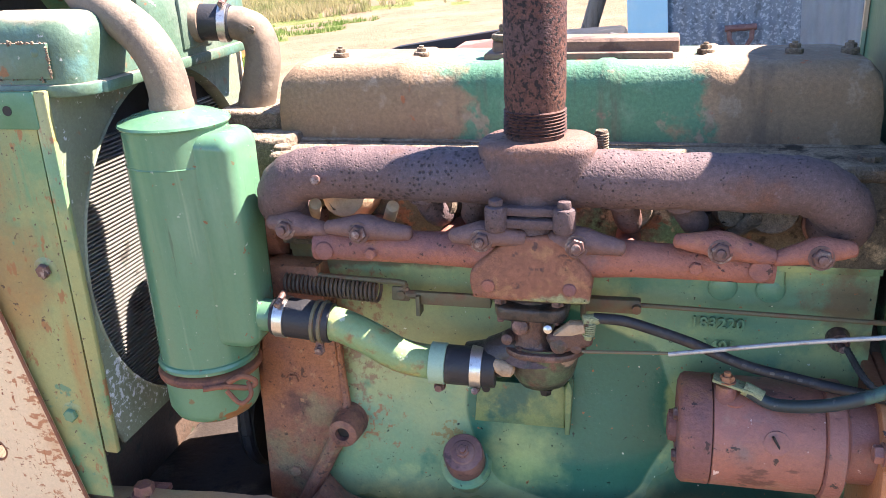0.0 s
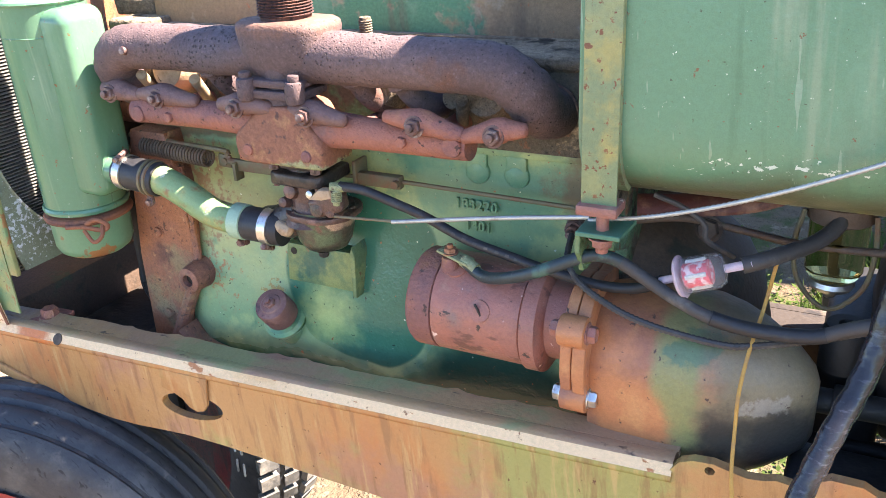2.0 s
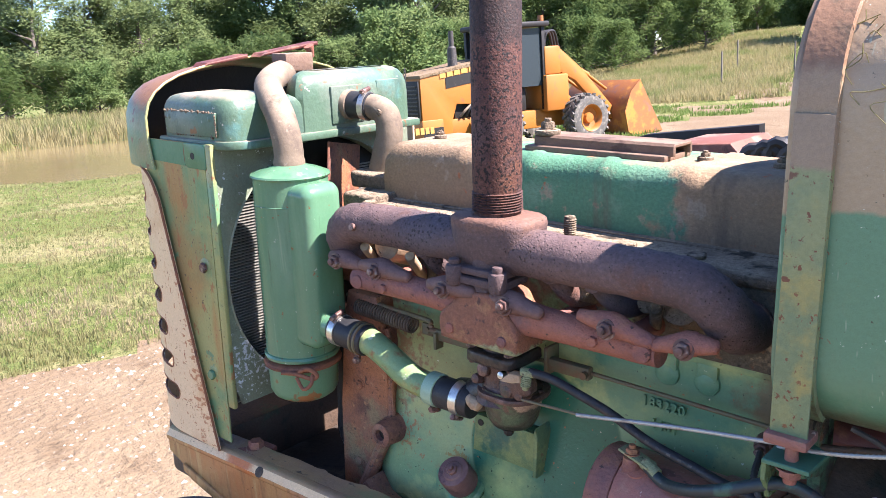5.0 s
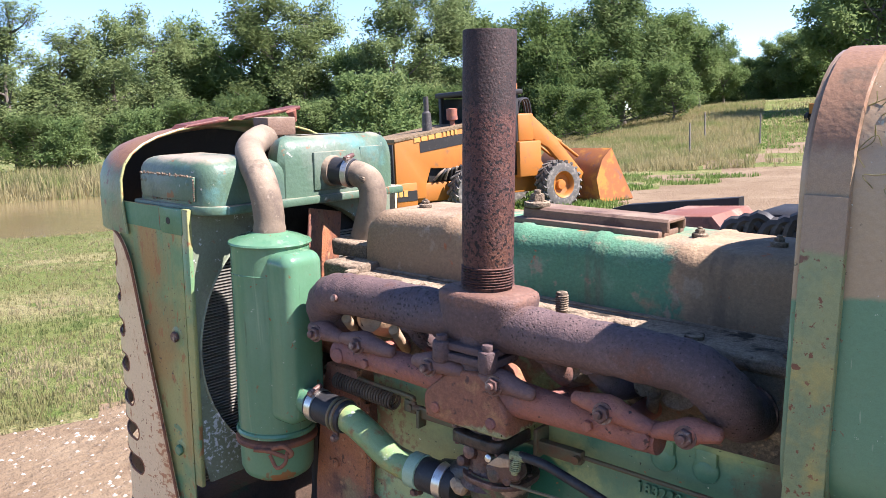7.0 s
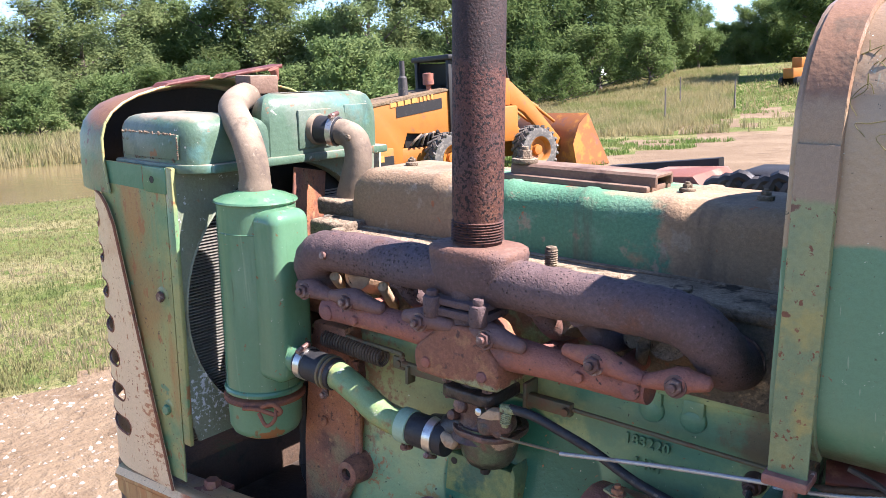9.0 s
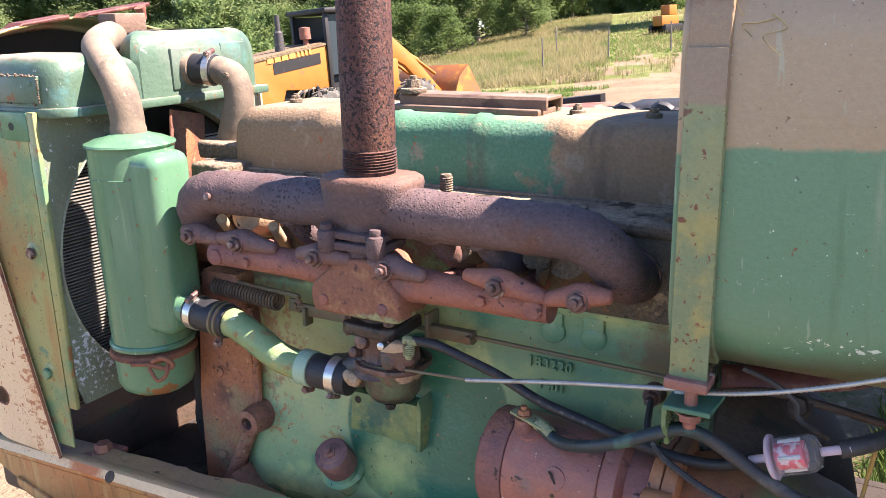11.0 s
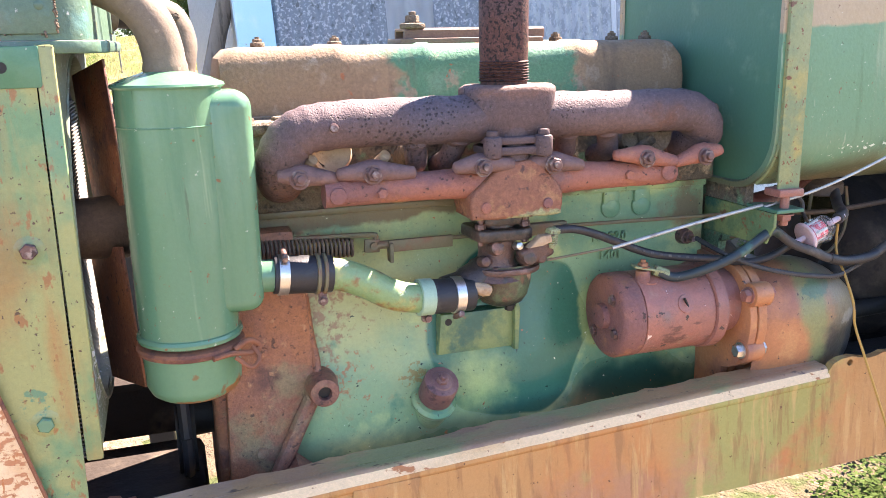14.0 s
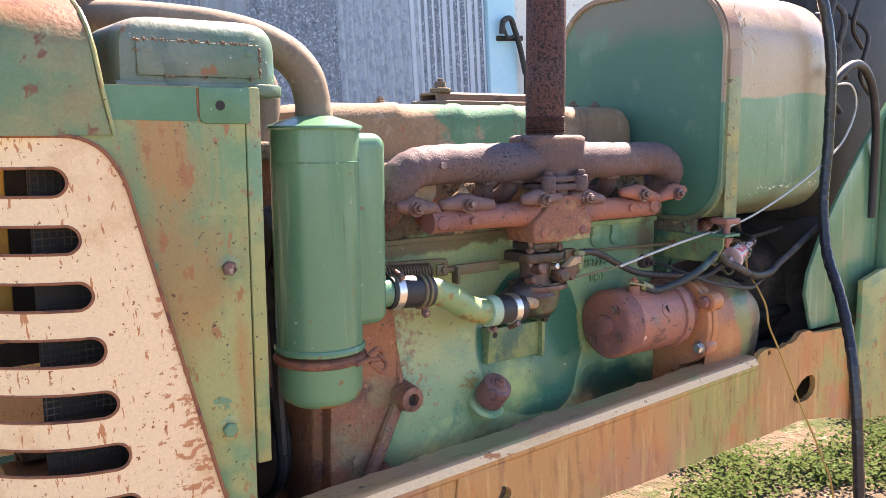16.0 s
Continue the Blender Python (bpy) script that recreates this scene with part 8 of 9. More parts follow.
def wheels():
    a = thing("front_axle", (-0.64, 1.2, -1.755), "dark front axle with a ribbed tyre and a knobbly tyre", "front axle")
    c = Vector((-0.775, 0.848, -1.352))
    steer = Matrix.Translation(c) @ Matrix.Rotation(radians(14.5), 4, "Z") @ Matrix.Translation(-c)
    bm = bmesh.new()
    lathe_safe(bm, c, (0, 1, 0), [(-0.100, 0.288), (-0.106, 0.298), (-0.092, 0.26), (-0.055, 0.24), (-0.035, 0.15), (-0.06, 0.08), (-0.11, 0.07), (-0.115, 0.03)], 48)
    bmesh.ops.transform(bm, verts=bm.verts, matrix=steer)
    w = part("wheel", bm, "redpaint", a, "red painted wheel disc")
    prof = [(0.085, 0.225), (0.093, 0.27), (0.096, 0.305), (0.091, 0.334), (0.081, 0.352), (0.070, 0.359), (0.064, 0.356), (0.058, 0.357), (0.050, 0.365), (0.036, 0.369), (0.028, 0.368), (0.022, 0.362), (0.016, 0.362), (0.010, 0.370), (0.0, 0.372)]
    prof = prof + [(-q, r) for q, r in prof[-2::-1]]
    bm = bmesh.new()
    lathe_safe(bm, c, (0, 1, 0), [(q * 1.10, r * 1.183) for q, r in prof], 96)
    bmesh.ops.transform(bm, verts=bm.verts, matrix=steer)
    part("tyre", bm, "tyre", w, "worn cracked ribbed black tyre")
    c2 = Vector((-0.985, 1.505, -1.385))
    turn = Matrix.Translation(c2) @ Matrix.Rotation(radians(-15), 4, 'Z') @ Matrix.Translation(-c2)
    bm = bmesh.new()
    lathe_safe(bm, c2, (0, 1, 0), [(-0.095, 0.285), (-0.06, 0.27), (-0.03, 0.12), (-0.06, 0.06), (-0.09, 0.03)], 40)
    bmesh.ops.transform(bm, verts=bm.verts, matrix=turn)
    w = part("wheel", bm, "redpaint", a, "dark red wheel disc")
    bm = bmesh.new()
    lathe_safe(bm, c2, (0, 1, 0), [(0.09, 0.25), (0.1, 0.32), (0.085, 0.385), (0.06, 0.397), (-0.06, 0.397), (-0.085, 0.385), (-0.1, 0.34), (-0.095, 0.28)], 64)
    bmesh.ops.transform(bm, verts=bm.verts, matrix=turn)
    part("tyre", bm, "tyre", w, "black off-road tyre")
    bm = bmesh.new()
    for k in range(44):
        an = 2 * math.pi * k / 44
        for dy, sh, ln in ((-0.068, 0, 0.05), (0.0, 0.07, 0.04), (0.068, 0, 0.05)):
            m = Matrix.Translation(c2 + Vector((0.400 * math.cos(an + sh), dy, 0.400 * math.sin(an + sh)))) @ Euler((0, -(an + sh) + math.pi / 2, 0.2 * (1 if dy > 0 else -1))).to_matrix().to_4x4()
            v = bmesh.ops.create_cube(bm, size=1.0)["verts"]
            bmesh.ops.transform(bm, verts=v, matrix=m @ Matrix.Diagonal((0.036, ln, 0.020, 1)))
    bmesh.ops.transform(bm, verts=bm.verts, matrix=turn)
    part("tread", bm, "lugs", w, "dusty grey block tread")
    bm = bmesh.new()
    for k in range(5):
        an = radians(-4 + 11 * k)
        for dr, dw in ((-0.014, 0.005), (0.014, 0.005)):
            m = Matrix.Translation(c2 + Vector(((0.335 + dr) * math.cos(an), -0.1025, (0.335 + dr) * math.sin(an)))) @ Euler((0, -an, 0)).to_matrix().to_4x4()
            v = bmesh.ops.create_cube(bm, size=1.0)["verts"]
            bmesh.ops.transform(bm, verts=v, matrix=m @ Matrix.Diagonal((dw, 0.004, 0.038, 1)))
    bmesh.ops.transform(bm, verts=bm.verts, matrix=turn)
    part("sidewall_marks", bm, "white", w, "worn white sidewall bars")
    bm = bmesh.new()
    box(bm, -0.98, -0.84, 0.98, 1.46, -1.14, -1.0, 0.015)
    cyl(bm, (-0.775, 0.83, -1.352), (-0.775, 1.02, -1.352), 0.03, seg=16)
    box(bm, -0.88, -0.76, 1.0, 1.04, -1.40, -1.0, 0.01)
    box(bm, -1.00, -0.92, 1.37, 1.41, -1.42, -1.02, 0.01)
    part("beam", bm, "black", a)
    bm = bmesh.new()
    box(bm, -0.98, -0.82, 1.10, 1.26, -1.04, -0.92, 0.015)
    part("pivot", bm, "redrust", a)
    # oil pan below the engine
    p = thing("oil_pan", (-0.1, 1.24, -1.1), "greasy dark oil pan below the engine", "oil pan")
    bm = bmesh.new()
    box(bm, -0.46, 0.24, 1.15, 1.39, -1.05, -0.95, 0.03, 3)
    part("pan", bm, "greasy", p)


frame_rail()
engine_block()
cylinder_head()
valve_cover()
exhaust_manifold()
stack()
intake_manifold()
carburetor()
air_cleaner()
intake_hoses()
oil_filler()
starter()
fuel_tank()
radiator()
side_panel()
grille()
cowl()
fan()
linkages()
cables()
console()
wheels()


# ---- ground and distance ----
def azimuth(x, y):
    return math.degrees(math.atan2(-x, y))


def height(x, y):
    """The lie of the land: flat yard, a hill that rises towards the field, a pond hollow."""
    d = math.hypot(x, y)
    az = azimuth(x, y)
    hill = smooth01(24, 75, d) * (1 - smooth01(19, 38, az)) * smooth01(-75, -20, az) * 2.7
    far = smooth01(90, 400, d) * 3.0
    pond = -0.55 * math.exp(-(((x + 24) / 7.5) ** 2 + ((y - 11) / 5.0) ** 2) ** 2)
    bumps = 0.05 * noise.noise(Vector((x * 0.25, y * 0.25, 0))) * smooth01(2, 10, d) + 0.25 * noise.noise(Vector((x * 0.04, y * 0.04, 5))) * smooth01(20, 60, d)
    near = 0.015 * noise.noise(Vector((x * 1.5, y * 1.5, 2)))
    return hill + far + pond + bumps + near


def is_dirt(x, y):
    """The yard, near ground added as dirt to bounce light, the track between the grass and the hill, the bank of the
    pond.
    """
    d = math.hypot(x, y)
    az = azimuth(x, y)
    w = noise.noise(Vector((x * 0.35, y * 0.35, 9))) * 1.3 + noise.noise(Vector((x * 1.3, y * 1.3, 3))) * 0.5
    yard = -4.9 + w < x < -0.9 and -9 < y < 4.5 + w * 1.2 + 0.9 * (x + 5)
    # ground on the camera's side, made dirt to throw light onto the shaded engine
    bounce_ground = -5 < x < 5.5 and -9 + w < y < 0.9
    reach = 36 - 1.25 * max(0.0, az - 16)
    streak = noise.noise(Vector((x * 0.8 + y * 0.2, y * 0.9, 1))) > -0.1
    track = -40 < az < 27 + w and 6 + w < d < reach + w * 2 and (d < reach * 0.72 or streak) and y > 5.5
    bank = 0.95 < ((x + 24) / 7.5) ** 2 + ((y - 11) / 5.0) ** 2 < 1.3 + 0.3 * w
    return yard or bounce_ground or track or bank


def ground():
    rad = [0.0] + list(np.geomspace(0.35, 1800, 150))
    n = 300
    verts, faces, which = [(0, 0, height(0, 0))], [], []
    for r in rad[1:]:
        for k in range(n):
            a = 2 * math.pi * k / n
            x, y = r * math.sin(a), r * math.cos(a)
            verts.append((x, y, height(x, y)))
    for k in range(n):
        faces.append((0, 1 + (k + 1) % n, 1 + k))
    for i in range(len(rad) - 2):
        for k in range(n):
            a, b = 1 + i * n + k, 1 + i * n + (k + 1) % n
            faces.append((a, b, b + n, a + n))
    me = bpy.data.meshes.new("ground")
    me.from_pydata(verts, [], faces)
    me.materials.append(M["grassground"])
    me.materials.append(M["dirt"])
    me.materials.append(M["weedground"])
    for p in me.polygons:
        c = p.center
        p.material_index = 1 if is_dirt(c.x, c.y) and not (0.3 < c.x < 6 and 1.0 < c.y < 5.2) else (2 if -1.5 < c.x < 6 and c.y < 5.2 else 0)
    me.shade_smooth()
    me.update()
    if me.polygons[0].normal.z < 0:
        me.flip_normals()
    tagged(new("ground", me), "grassy farm ground with a dry dirt yard and track", "ground", kind="structure")
    bm = bmesh.new()
    bm.faces.new([bm.verts.new((-24 + 8.6 * math.sin(a), 11 + 5.8 * math.cos(a), -0.13)) for a in [-2 * math.pi * k / 60 for k in range(60)]])
    ob = new("water", mesh_of(bm, "water", "water"))
    tagged(ob, "still muddy brown pond water", "water", kind="structure")


def scatter(name, count, place, make, material, label, category):
    """One object of many small pieces; make returns (verts, faces) about the origin."""
    V, F = [], []
    rng = random.Random(5 + count)
    for _ in range(count):
        spot = place(rng)
        if spot is None:
            continue
        vs, fs = make(rng)
        o = len(V)
        V += [(spot[0] + a, spot[1] + b, spot[2] + c) for a, b, c in vs]
        F += [tuple(o + i for i in f) for f in fs]
    me = bpy.data.meshes.new(name)
    me.from_pydata(V, [], F)
    me.materials.append(M[material])
    return tagged(new(name, me), label, category, kind="stuff")


def blades(h0, h1, w, lean=0.5, n=5):
    def make(rng):
        vs, fs = [], []
        for _ in range(n):
            a = rng.uniform(0, 6.28)
            h = rng.uniform(h0, h1)
            l = lean * h * rng.random()
            ox, oy = rng.gauss(0, w * 4), rng.gauss(0, w * 4)
            dx, dy = math.cos(a), math.sin(a)
            o = len(vs)
            vs += [(ox - dy * w, oy + dx * w, 0), (ox + dy * w, oy - dx * w, 0), (ox + dx * l * 0.4 + dy * w * 0.7, oy + dy * l * 0.4 - dx * w * 0.7, h * 0.6),
                   (ox + dx * l * 0.4 - dy * w * 0.7, oy + dy * l * 0.4 + dx * w * 0.7, h * 0.6), (ox + dx * l, oy + dy * l, h)]
            fs += [(o, o + 1, o + 2, o + 3), (o + 3, o + 2, o + 4)]
        return vs, fs
    return make


def leaflets(size, n=7):
    def make(rng):
        vs, fs = [], []
        h = rng.uniform(0.02, 0.11)
        for _ in range(n):
            a, t = rng.uniform(0, 6.28), rng.uniform(-0.5, 0.7)
            s = size * rng.uniform(0.6, 1.3)
            c = Vector((rng.gauss(0, 0.03), rng.gauss(0, 0.03), h * rng.random()))
            u = Vector((math.cos(a) * math.cos(t), math.sin(a) * math.cos(t), math.sin(t))) * s
            v = Vector((-math.sin(a), math.cos(a), 0.2)) * s * 0.55
            o = len(vs)
            vs += [tuple(c - u), tuple(c + v), tuple(c + u), tuple(c - v)]
            fs.append((o, o + 1, o + 2, o + 3))
        return vs, fs
    return make


def pebble(s0, s1):
    def make(rng):
        s = rng.uniform(s0, s1)
        a = rng.uniform(0, 6.28)
        pts = [(1, 0, 0), (0.3, 0.9, 0.1), (-0.8, 0.6, 0), (-0.9, -0.5, 0), (0.2, -0.9, 0), (0.1, 0.1, 0.75), (-0.2, -0.1, -0.4)]
        vs = [((x * math.cos(a) - y * math.sin(a)) * s * rng.uniform(0.8, 1.2), (x * math.sin(a) + y * math.cos(a)) * s * rng.uniform(0.8, 1.2), z * s) for x, y, z in pts]
        fs = [(i, (i + 1) % 5, 5) for i in range(5)] + [((i + 1) % 5, i, 6) for i in range(5)]
        return vs, fs
    return make


def vegetation():
    def on(x, y):
        return (x, y, height(x, y))

    def near_weeds(rng):
        x, y = rng.uniform(-0.3, 4.2), rng.uniform(0.55, 4.4)
        if noise.noise(Vector((x * 1.6, y * 1.6, 4))) + 0.4 * noise.noise(Vector((x * 5, y * 5, 8))) < 0.02 or (x < 0.9 and rng.random() < 0.6):
            return None
        return on(x, y)

    def field(rng):
        a, d = radians(rng.uniform(48, 72)), 4.5 + 22 * rng.random() ** 1.4
        x, y = -d * math.sin(a), d * math.cos(a)
        return None if is_dirt(x, y) or ((x + 24) / 8.6) ** 2 + ((y - 11) / 5.8) ** 2 < 1.05 else on(x, y)

    def hill(rng):
        a, d = radians(rng.uniform(18.5, 44) if rng.random() < 0.85 else rng.uniform(-10, 18)), rng.uniform(27, 64)
        x, y = -d * math.sin(a), d * math.cos(a)
        return None if is_dirt(x, y) else on(x, y)

    def far_bank(rng):
        a, d = radians(rng.uniform(52, 74)), rng.uniform(31, 50)
        return on(-d * math.sin(a), d * math.cos(a))

    def green(rng):
        a, d = radians(rng.uniform(16, 34)), rng.uniform(15, 26)
        x, y = -d * math.sin(a), d * math.cos(a)
        return None if is_dirt(x, y) else on(x, y)

    def hill_green(rng):
        a, d = radians(rng.uniform(4, 19)), rng.uniform(34, 52)
        x, y = -d * math.sin(a), d * math.cos(a)
        return None if is_dirt(x, y) else on(x, y)

    def stones(rng):
        x, y = rng.uniform(-6, -1.0), rng.uniform(-0.5, 6)
        return on(x, y) if is_dirt(x, y) else None

    scatter("weeds", 16000, near_weeds, leaflets(0.012, 11), "blade", "low green clover and weeds beside the tractor", "weeds")
    def tall(rng):
        x, y = rng.uniform(0.4, 1.9), rng.uniform(2.5, 3.8)
        return on(x, y)

    scatter("tall_grass", 2000, tall, blades(0.05, 0.17, 0.004, 0.8, 7), "blade", "tall green and straw grass between tractor and shed", "grass")
    scatter("field_grass", 15000, field, blades(0.02, 0.06, 0.003), "shortgrass", "short dry field grass", "grass")
    scatter("green_grass", 5000, green, blades(0.05, 0.14, 0.008), "lawn", "bright green grass by the track", "grass")
    scatter("mown_grass", 6000, hill_green, blades(0.03, 0.10, 0.012), "lawn", "bright green grass on the hill", "grass")
    scatter("hill_grass", 30000, hill, blades(0.10, 0.36, 0.010, 0.9), "straw", "tall straw-coloured grass on the hill", "grass")
    scatter("bank_grass", 3500, far_bank, blades(0.3, 0.8, 0.02), "straw", "dry grass on the far bank", "grass")
    scatter("gravel", 2600, stones, pebble(0.004, 0.016), "stone", "loose pale gravel on the yard", "gravel")


def tree_mesh(seed, h, spread, leaf, count, bare=0.0):
    """Trunk with limbs and a crown of small leaf clumps; returns two meshes."""
    rng = random.Random(seed)
    bm = bmesh.new()
    tips = []
    trunk = spline([(0, 0, 0), (rng.gauss(0, 0.15), rng.gauss(0, 0.15), h * 0.25), (rng.gauss(0, 0.3), rng.gauss(0, 0.3), h * 0.55), (rng.gauss(0, 0.5), rng.gauss(0, 0.5), h * 0.92)], 5)
    sweep(bm, trunk, [h * 0.022 * (1 - 0.9 * i / (len(trunk) - 1)) + 0.015 for i in range(len(trunk))], 8)
    for k in range(34):
        i = rng.randint(3, len(trunk) - 2)
        o = trunk[i]
        a = rng.uniform(0, 6.28)
        L = spread * rng.uniform(0.45, 1.0) * (1.15 - 0.65 * i / len(trunk))
        up = rng.uniform(0.15, 1.0)
        e = o + Vector((math.cos(a) * L, math.sin(a) * L, L * up))
        m = o.lerp(e, 0.5) + Vector((0, 0, -0.08 * L))
        sweep(bm, spline([o, m, e], 4), [0.06 * h / 9 * (1 - 0.8 * j / 8) + 0.01 for j in range(9)], 6)
        tips += [e, o.lerp(e, 0.65), o.lerp(e, 0.85) + Vector((rng.gauss(0, 0.4), rng.gauss(0, 0.4), 0.3))]
    tips += [trunk[-1], trunk[-3]]
    wood = mesh_of(bm, "trunk", "bark")
    V, F = [], []
    for _ in range(count):
        c = rng.choice(tips)
        s = rng.uniform(0.35, 1.0) * spread * 0.34
        d = Vector((rng.gauss(0, 1), rng.gauss(0, 1), rng.gauss(0, 0.9)))
        d = d.normalized() * s * rng.random() ** 0.5
        p = c + d
        q = leaf * rng.uniform(0.6, 1.4)
        u = Vector((rng.gauss(0, 1), rng.gauss(0, 1), rng.gauss(0, 0.7))).normalized() * q
        v = u.orthogonal().normalized() * q * 0.55
        o = len(V)
        V += [tuple(p - u), tuple(p + v), tuple(p + u * 0.9 - v * 0.5)]
        F.append((o, o + 1, o + 2))
    me = bpy.data.meshes.new("crown")
    me.from_pydata(V, [], F)
    return wood, me


def trees():
    kinds = []
    for i, (h, sp, lf, n, m, lab) in enumerate(((9.5, 3.6, 0.12, 20000, "leafpale", "tall pale-green airy tree at the field edge"), (8.2, 3.2, 0.13, 20000, "leaf", "dense mid-green tree in the tree line"),
                                                (10.5, 3.4, 0.12, 20000, "leafpale", "tall willowy tree with gaps of sky"), (7.2, 3.3, 0.13, 20000, "leaf", "broad dark-green tree in the tree line"),
                                                (4.2, 2.6, 0.13, 9000, "leaf", "leafy bush below the tree line"))):
        w, c = tree_mesh(40 + i, h, sp, lf, n)
        c.materials.append(M[m])
        kinds.append((w, c, lab, "bush" if h < 5 else "tree"))
    rng = random.Random(12)
    def put(k, az, d, s, sink=0.05):
        w, c, lab, cat = kinds[k]
        x, y = -d * math.sin(radians(az)), d * math.cos(radians(az))
        t = new(cat)
        t.matrix_world = Matrix.Translation((x, y, height(x, y) - sink)) @ Matrix.Rotation(rng.uniform(0, 6.28), 4, "Z") @ Matrix.Scale(s, 4)
        tagged(t, lab, cat, "tree line")
        for nm, me in (("trunk", w), ("crown", c)):
            o = new(nm, me)
            o.parent = t
    az = 76.0
    while az > 23:
        put(rng.choice((0, 0, 1, 2, 3)), az + rng.uniform(-0.8, 0.8), rng.uniform(54, 62), rng.uniform(0.86, 1.14))
        put(rng.choice((1, 3)), az + rng.uniform(-1.5, 1.5), rng.uniform(62, 68), rng.uniform(0.72, 0.9))
        put(4, az + rng.uniform(-1.5, 1.5), rng.uniform(49, 53), rng.uniform(0.6, 0.9))
        az -= 2.6
    for az, d, s_, k in ((22.4, 62, 0.72, 3), (21.0, 66, 0.55, 1), (19.6, 74, 0.45, 3), (18.2, 73, 0.55, 1), (16.8, 71, 0.66, 3)):
        put(k, az, d, s_)
    az = 14.6
    while az > -32:
        put(rng.choice((1, 3, 0)), az + rng.uniform(-1, 1), rng.uniform(72, 84), rng.uniform(0.9, 1.2))
        put(4, az + rng.uniform(-1.5, 1.5), rng.uniform(68, 74), rng.uniform(0.8, 1.1), 1.2)
        az -= 2.8
    put(3, 11.8, 52, 1.15)
    for az in (24.5, 23.0, 21.6, 20.2, 18.8, 17.4, 16.0, 14.6, 13.2):
        put(4, az, 75 + rng.uniform(-3, 3), 0.8, 1.4)
        put(4, az + 0.7, 79 + rng.uniform(-3, 3), 1.0, 1.6)
    put(4, 43.0, 40, 0.95)
    put(4, 29.5, 46, 0.6)
    # fence posts on the hill
    bm = bmesh.new()
    cyl(bm, (0, 0, 0), (0.02, 0, 1.25), 0.035, 0.03, seg=8)
    me = mesh_of(bm, "fence_post", "pole")
    for az, d in ((22.6, 33), (18.4, 36), (21.8, 39), (14.5, 37), (11, 38), (7, 39), (3, 40)):
        x, y = -d * math.sin(radians(az)), d * math.cos(radians(az))
        o = new("fence_post", me)
        o.location = (x, y, height(x, y) - 0.05)
        tagged(o, "thin weathered fence post in the dry grass", "fence post", "fence posts")


def loader():
    """The orange wheel loader, nose towards the left of the yard."""
    d, az = 17.0, 34.9
    at = Vector((-d * math.sin(radians(az)), d * math.cos(radians(az)), 0))
    at.z = height(at.x, at.y)
    L = Matrix.Translation(at) @ Matrix.Rotation(radians(az + 38), 4, "Z") @ Matrix.Scale(0.87, 4)
    t = thing("wheel_loader", (0, 0, 0), "orange wheel loader with black grille and rusty bucket", "wheel loader", frame_=L)
    bm = bmesh.new()
    prism(bm, [(-3.15, 0.55), (-3.15, 1.95), (-1.2, 2.25), (-0.95, 2.2), (-0.95, 1.15), (-2.2, 1.25), (-2.35, 0.85), (-2.35, 0.55)], "y", -0.62, 0.62, 0.03)
    part("hood", bm, "case", t)
    bm = bmesh.new()
    box(bm, -3.17, -2.6, -0.63, 0.63, 0.35, 0.95, 0.03)
    box(bm, -2.6, 1.0, -0.55, 0.55, 0.45, 0.9, 0.03)
    part("chassis", bm, "case", t)
    bm = bmesh.new()
    prism(bm, [(-3.16, 1.97), (-1.15, 2.27), (-1.0, 2.24), (-1.0, 2.20), (-3.16, 1.90)], "y", -0.64, 0.64, 0.01)
    part("hood_top", bm, "dirt", t, "dusty tan hood top")
    bm = bmesh.new()
    box(bm, -3.21, -3.17, -0.60, 0.60, 0.95, 1.85, 0.01)
    part("grille", bm, "black", t, "black radiator grille")
    for k in range(9):
        bm = bmesh.new()
        box(bm, -3.24, -3.21, -0.56, 0.56, 1.0 + 0.09 * k, 1.03 + 0.09 * k)
        part("grille_slat", bm, "cablegrey", t)
    bm = bmesh.new()
    box(bm, -2.2, -1.15, -0.5, 0.5, 0.8, 1.3, 0.03)
    part("engine_bay", bm, "black", t, "dark open engine bay")
    for k in range(6):
        bm = bmesh.new()
        sweep(bm, spline([(-2.1 + 0.15 * k, -0.58, 0.95), (-2.0 + 0.12 * k, -0.66, 1.1 + 0.03 * k), (-1.8 + 0.1 * k, -0.6, 1.2)], 4), 0.03, 8)
        part("bay_hose", bm, "hose" if k % 2 else "pipe", t)
    # plain bars in place of the maker's mark
    bm = bmesh.new()
    prism(bm, [(-2.48, 1.63), (-2.48, 1.88), (-1.20, 2.04), (-1.20, 1.79)], "y", -0.630, -0.622)
    plate = part("mark_plate", bm, "black", t, "black mark plate")
    for k, (x, w) in enumerate(((-2.42, 0.14), (-2.24, 0.14), (-2.06, 0.14), (-1.88, 0.14), (-1.68, 0.05), (-1.58, 0.05), (-1.48, 0.05), (-1.38, 0.05))):
        bm = bmesh.new()
        z = 1.685 + 0.125 * (x + 2.42)
        prism(bm, [(x, z), (x + w, z + 0.125 * w), (x + w, z + 0.14 + 0.125 * w), (x, z + 0.14)], "y", -0.636, -0.631)
        part("mark_bar", bm, "yellowcord", plate, "cream bar")
    bm = bmesh.new()
    box(bm, -3.15, -2.62, -0.640, -0.632, 0.52, 0.76)
    plate = part("lower_mark_plate", bm, "black", t, "black mark plate")
    for k in range(4):
        bm = bmesh.new()
        box(bm, -3.10 + 0.12 * k, -3.01 + 0.12 * k, -0.646, -0.641, 0.57, 0.71)
        part("mark_bar", bm, "yellowcord", plate)
    bm = bmesh.new()
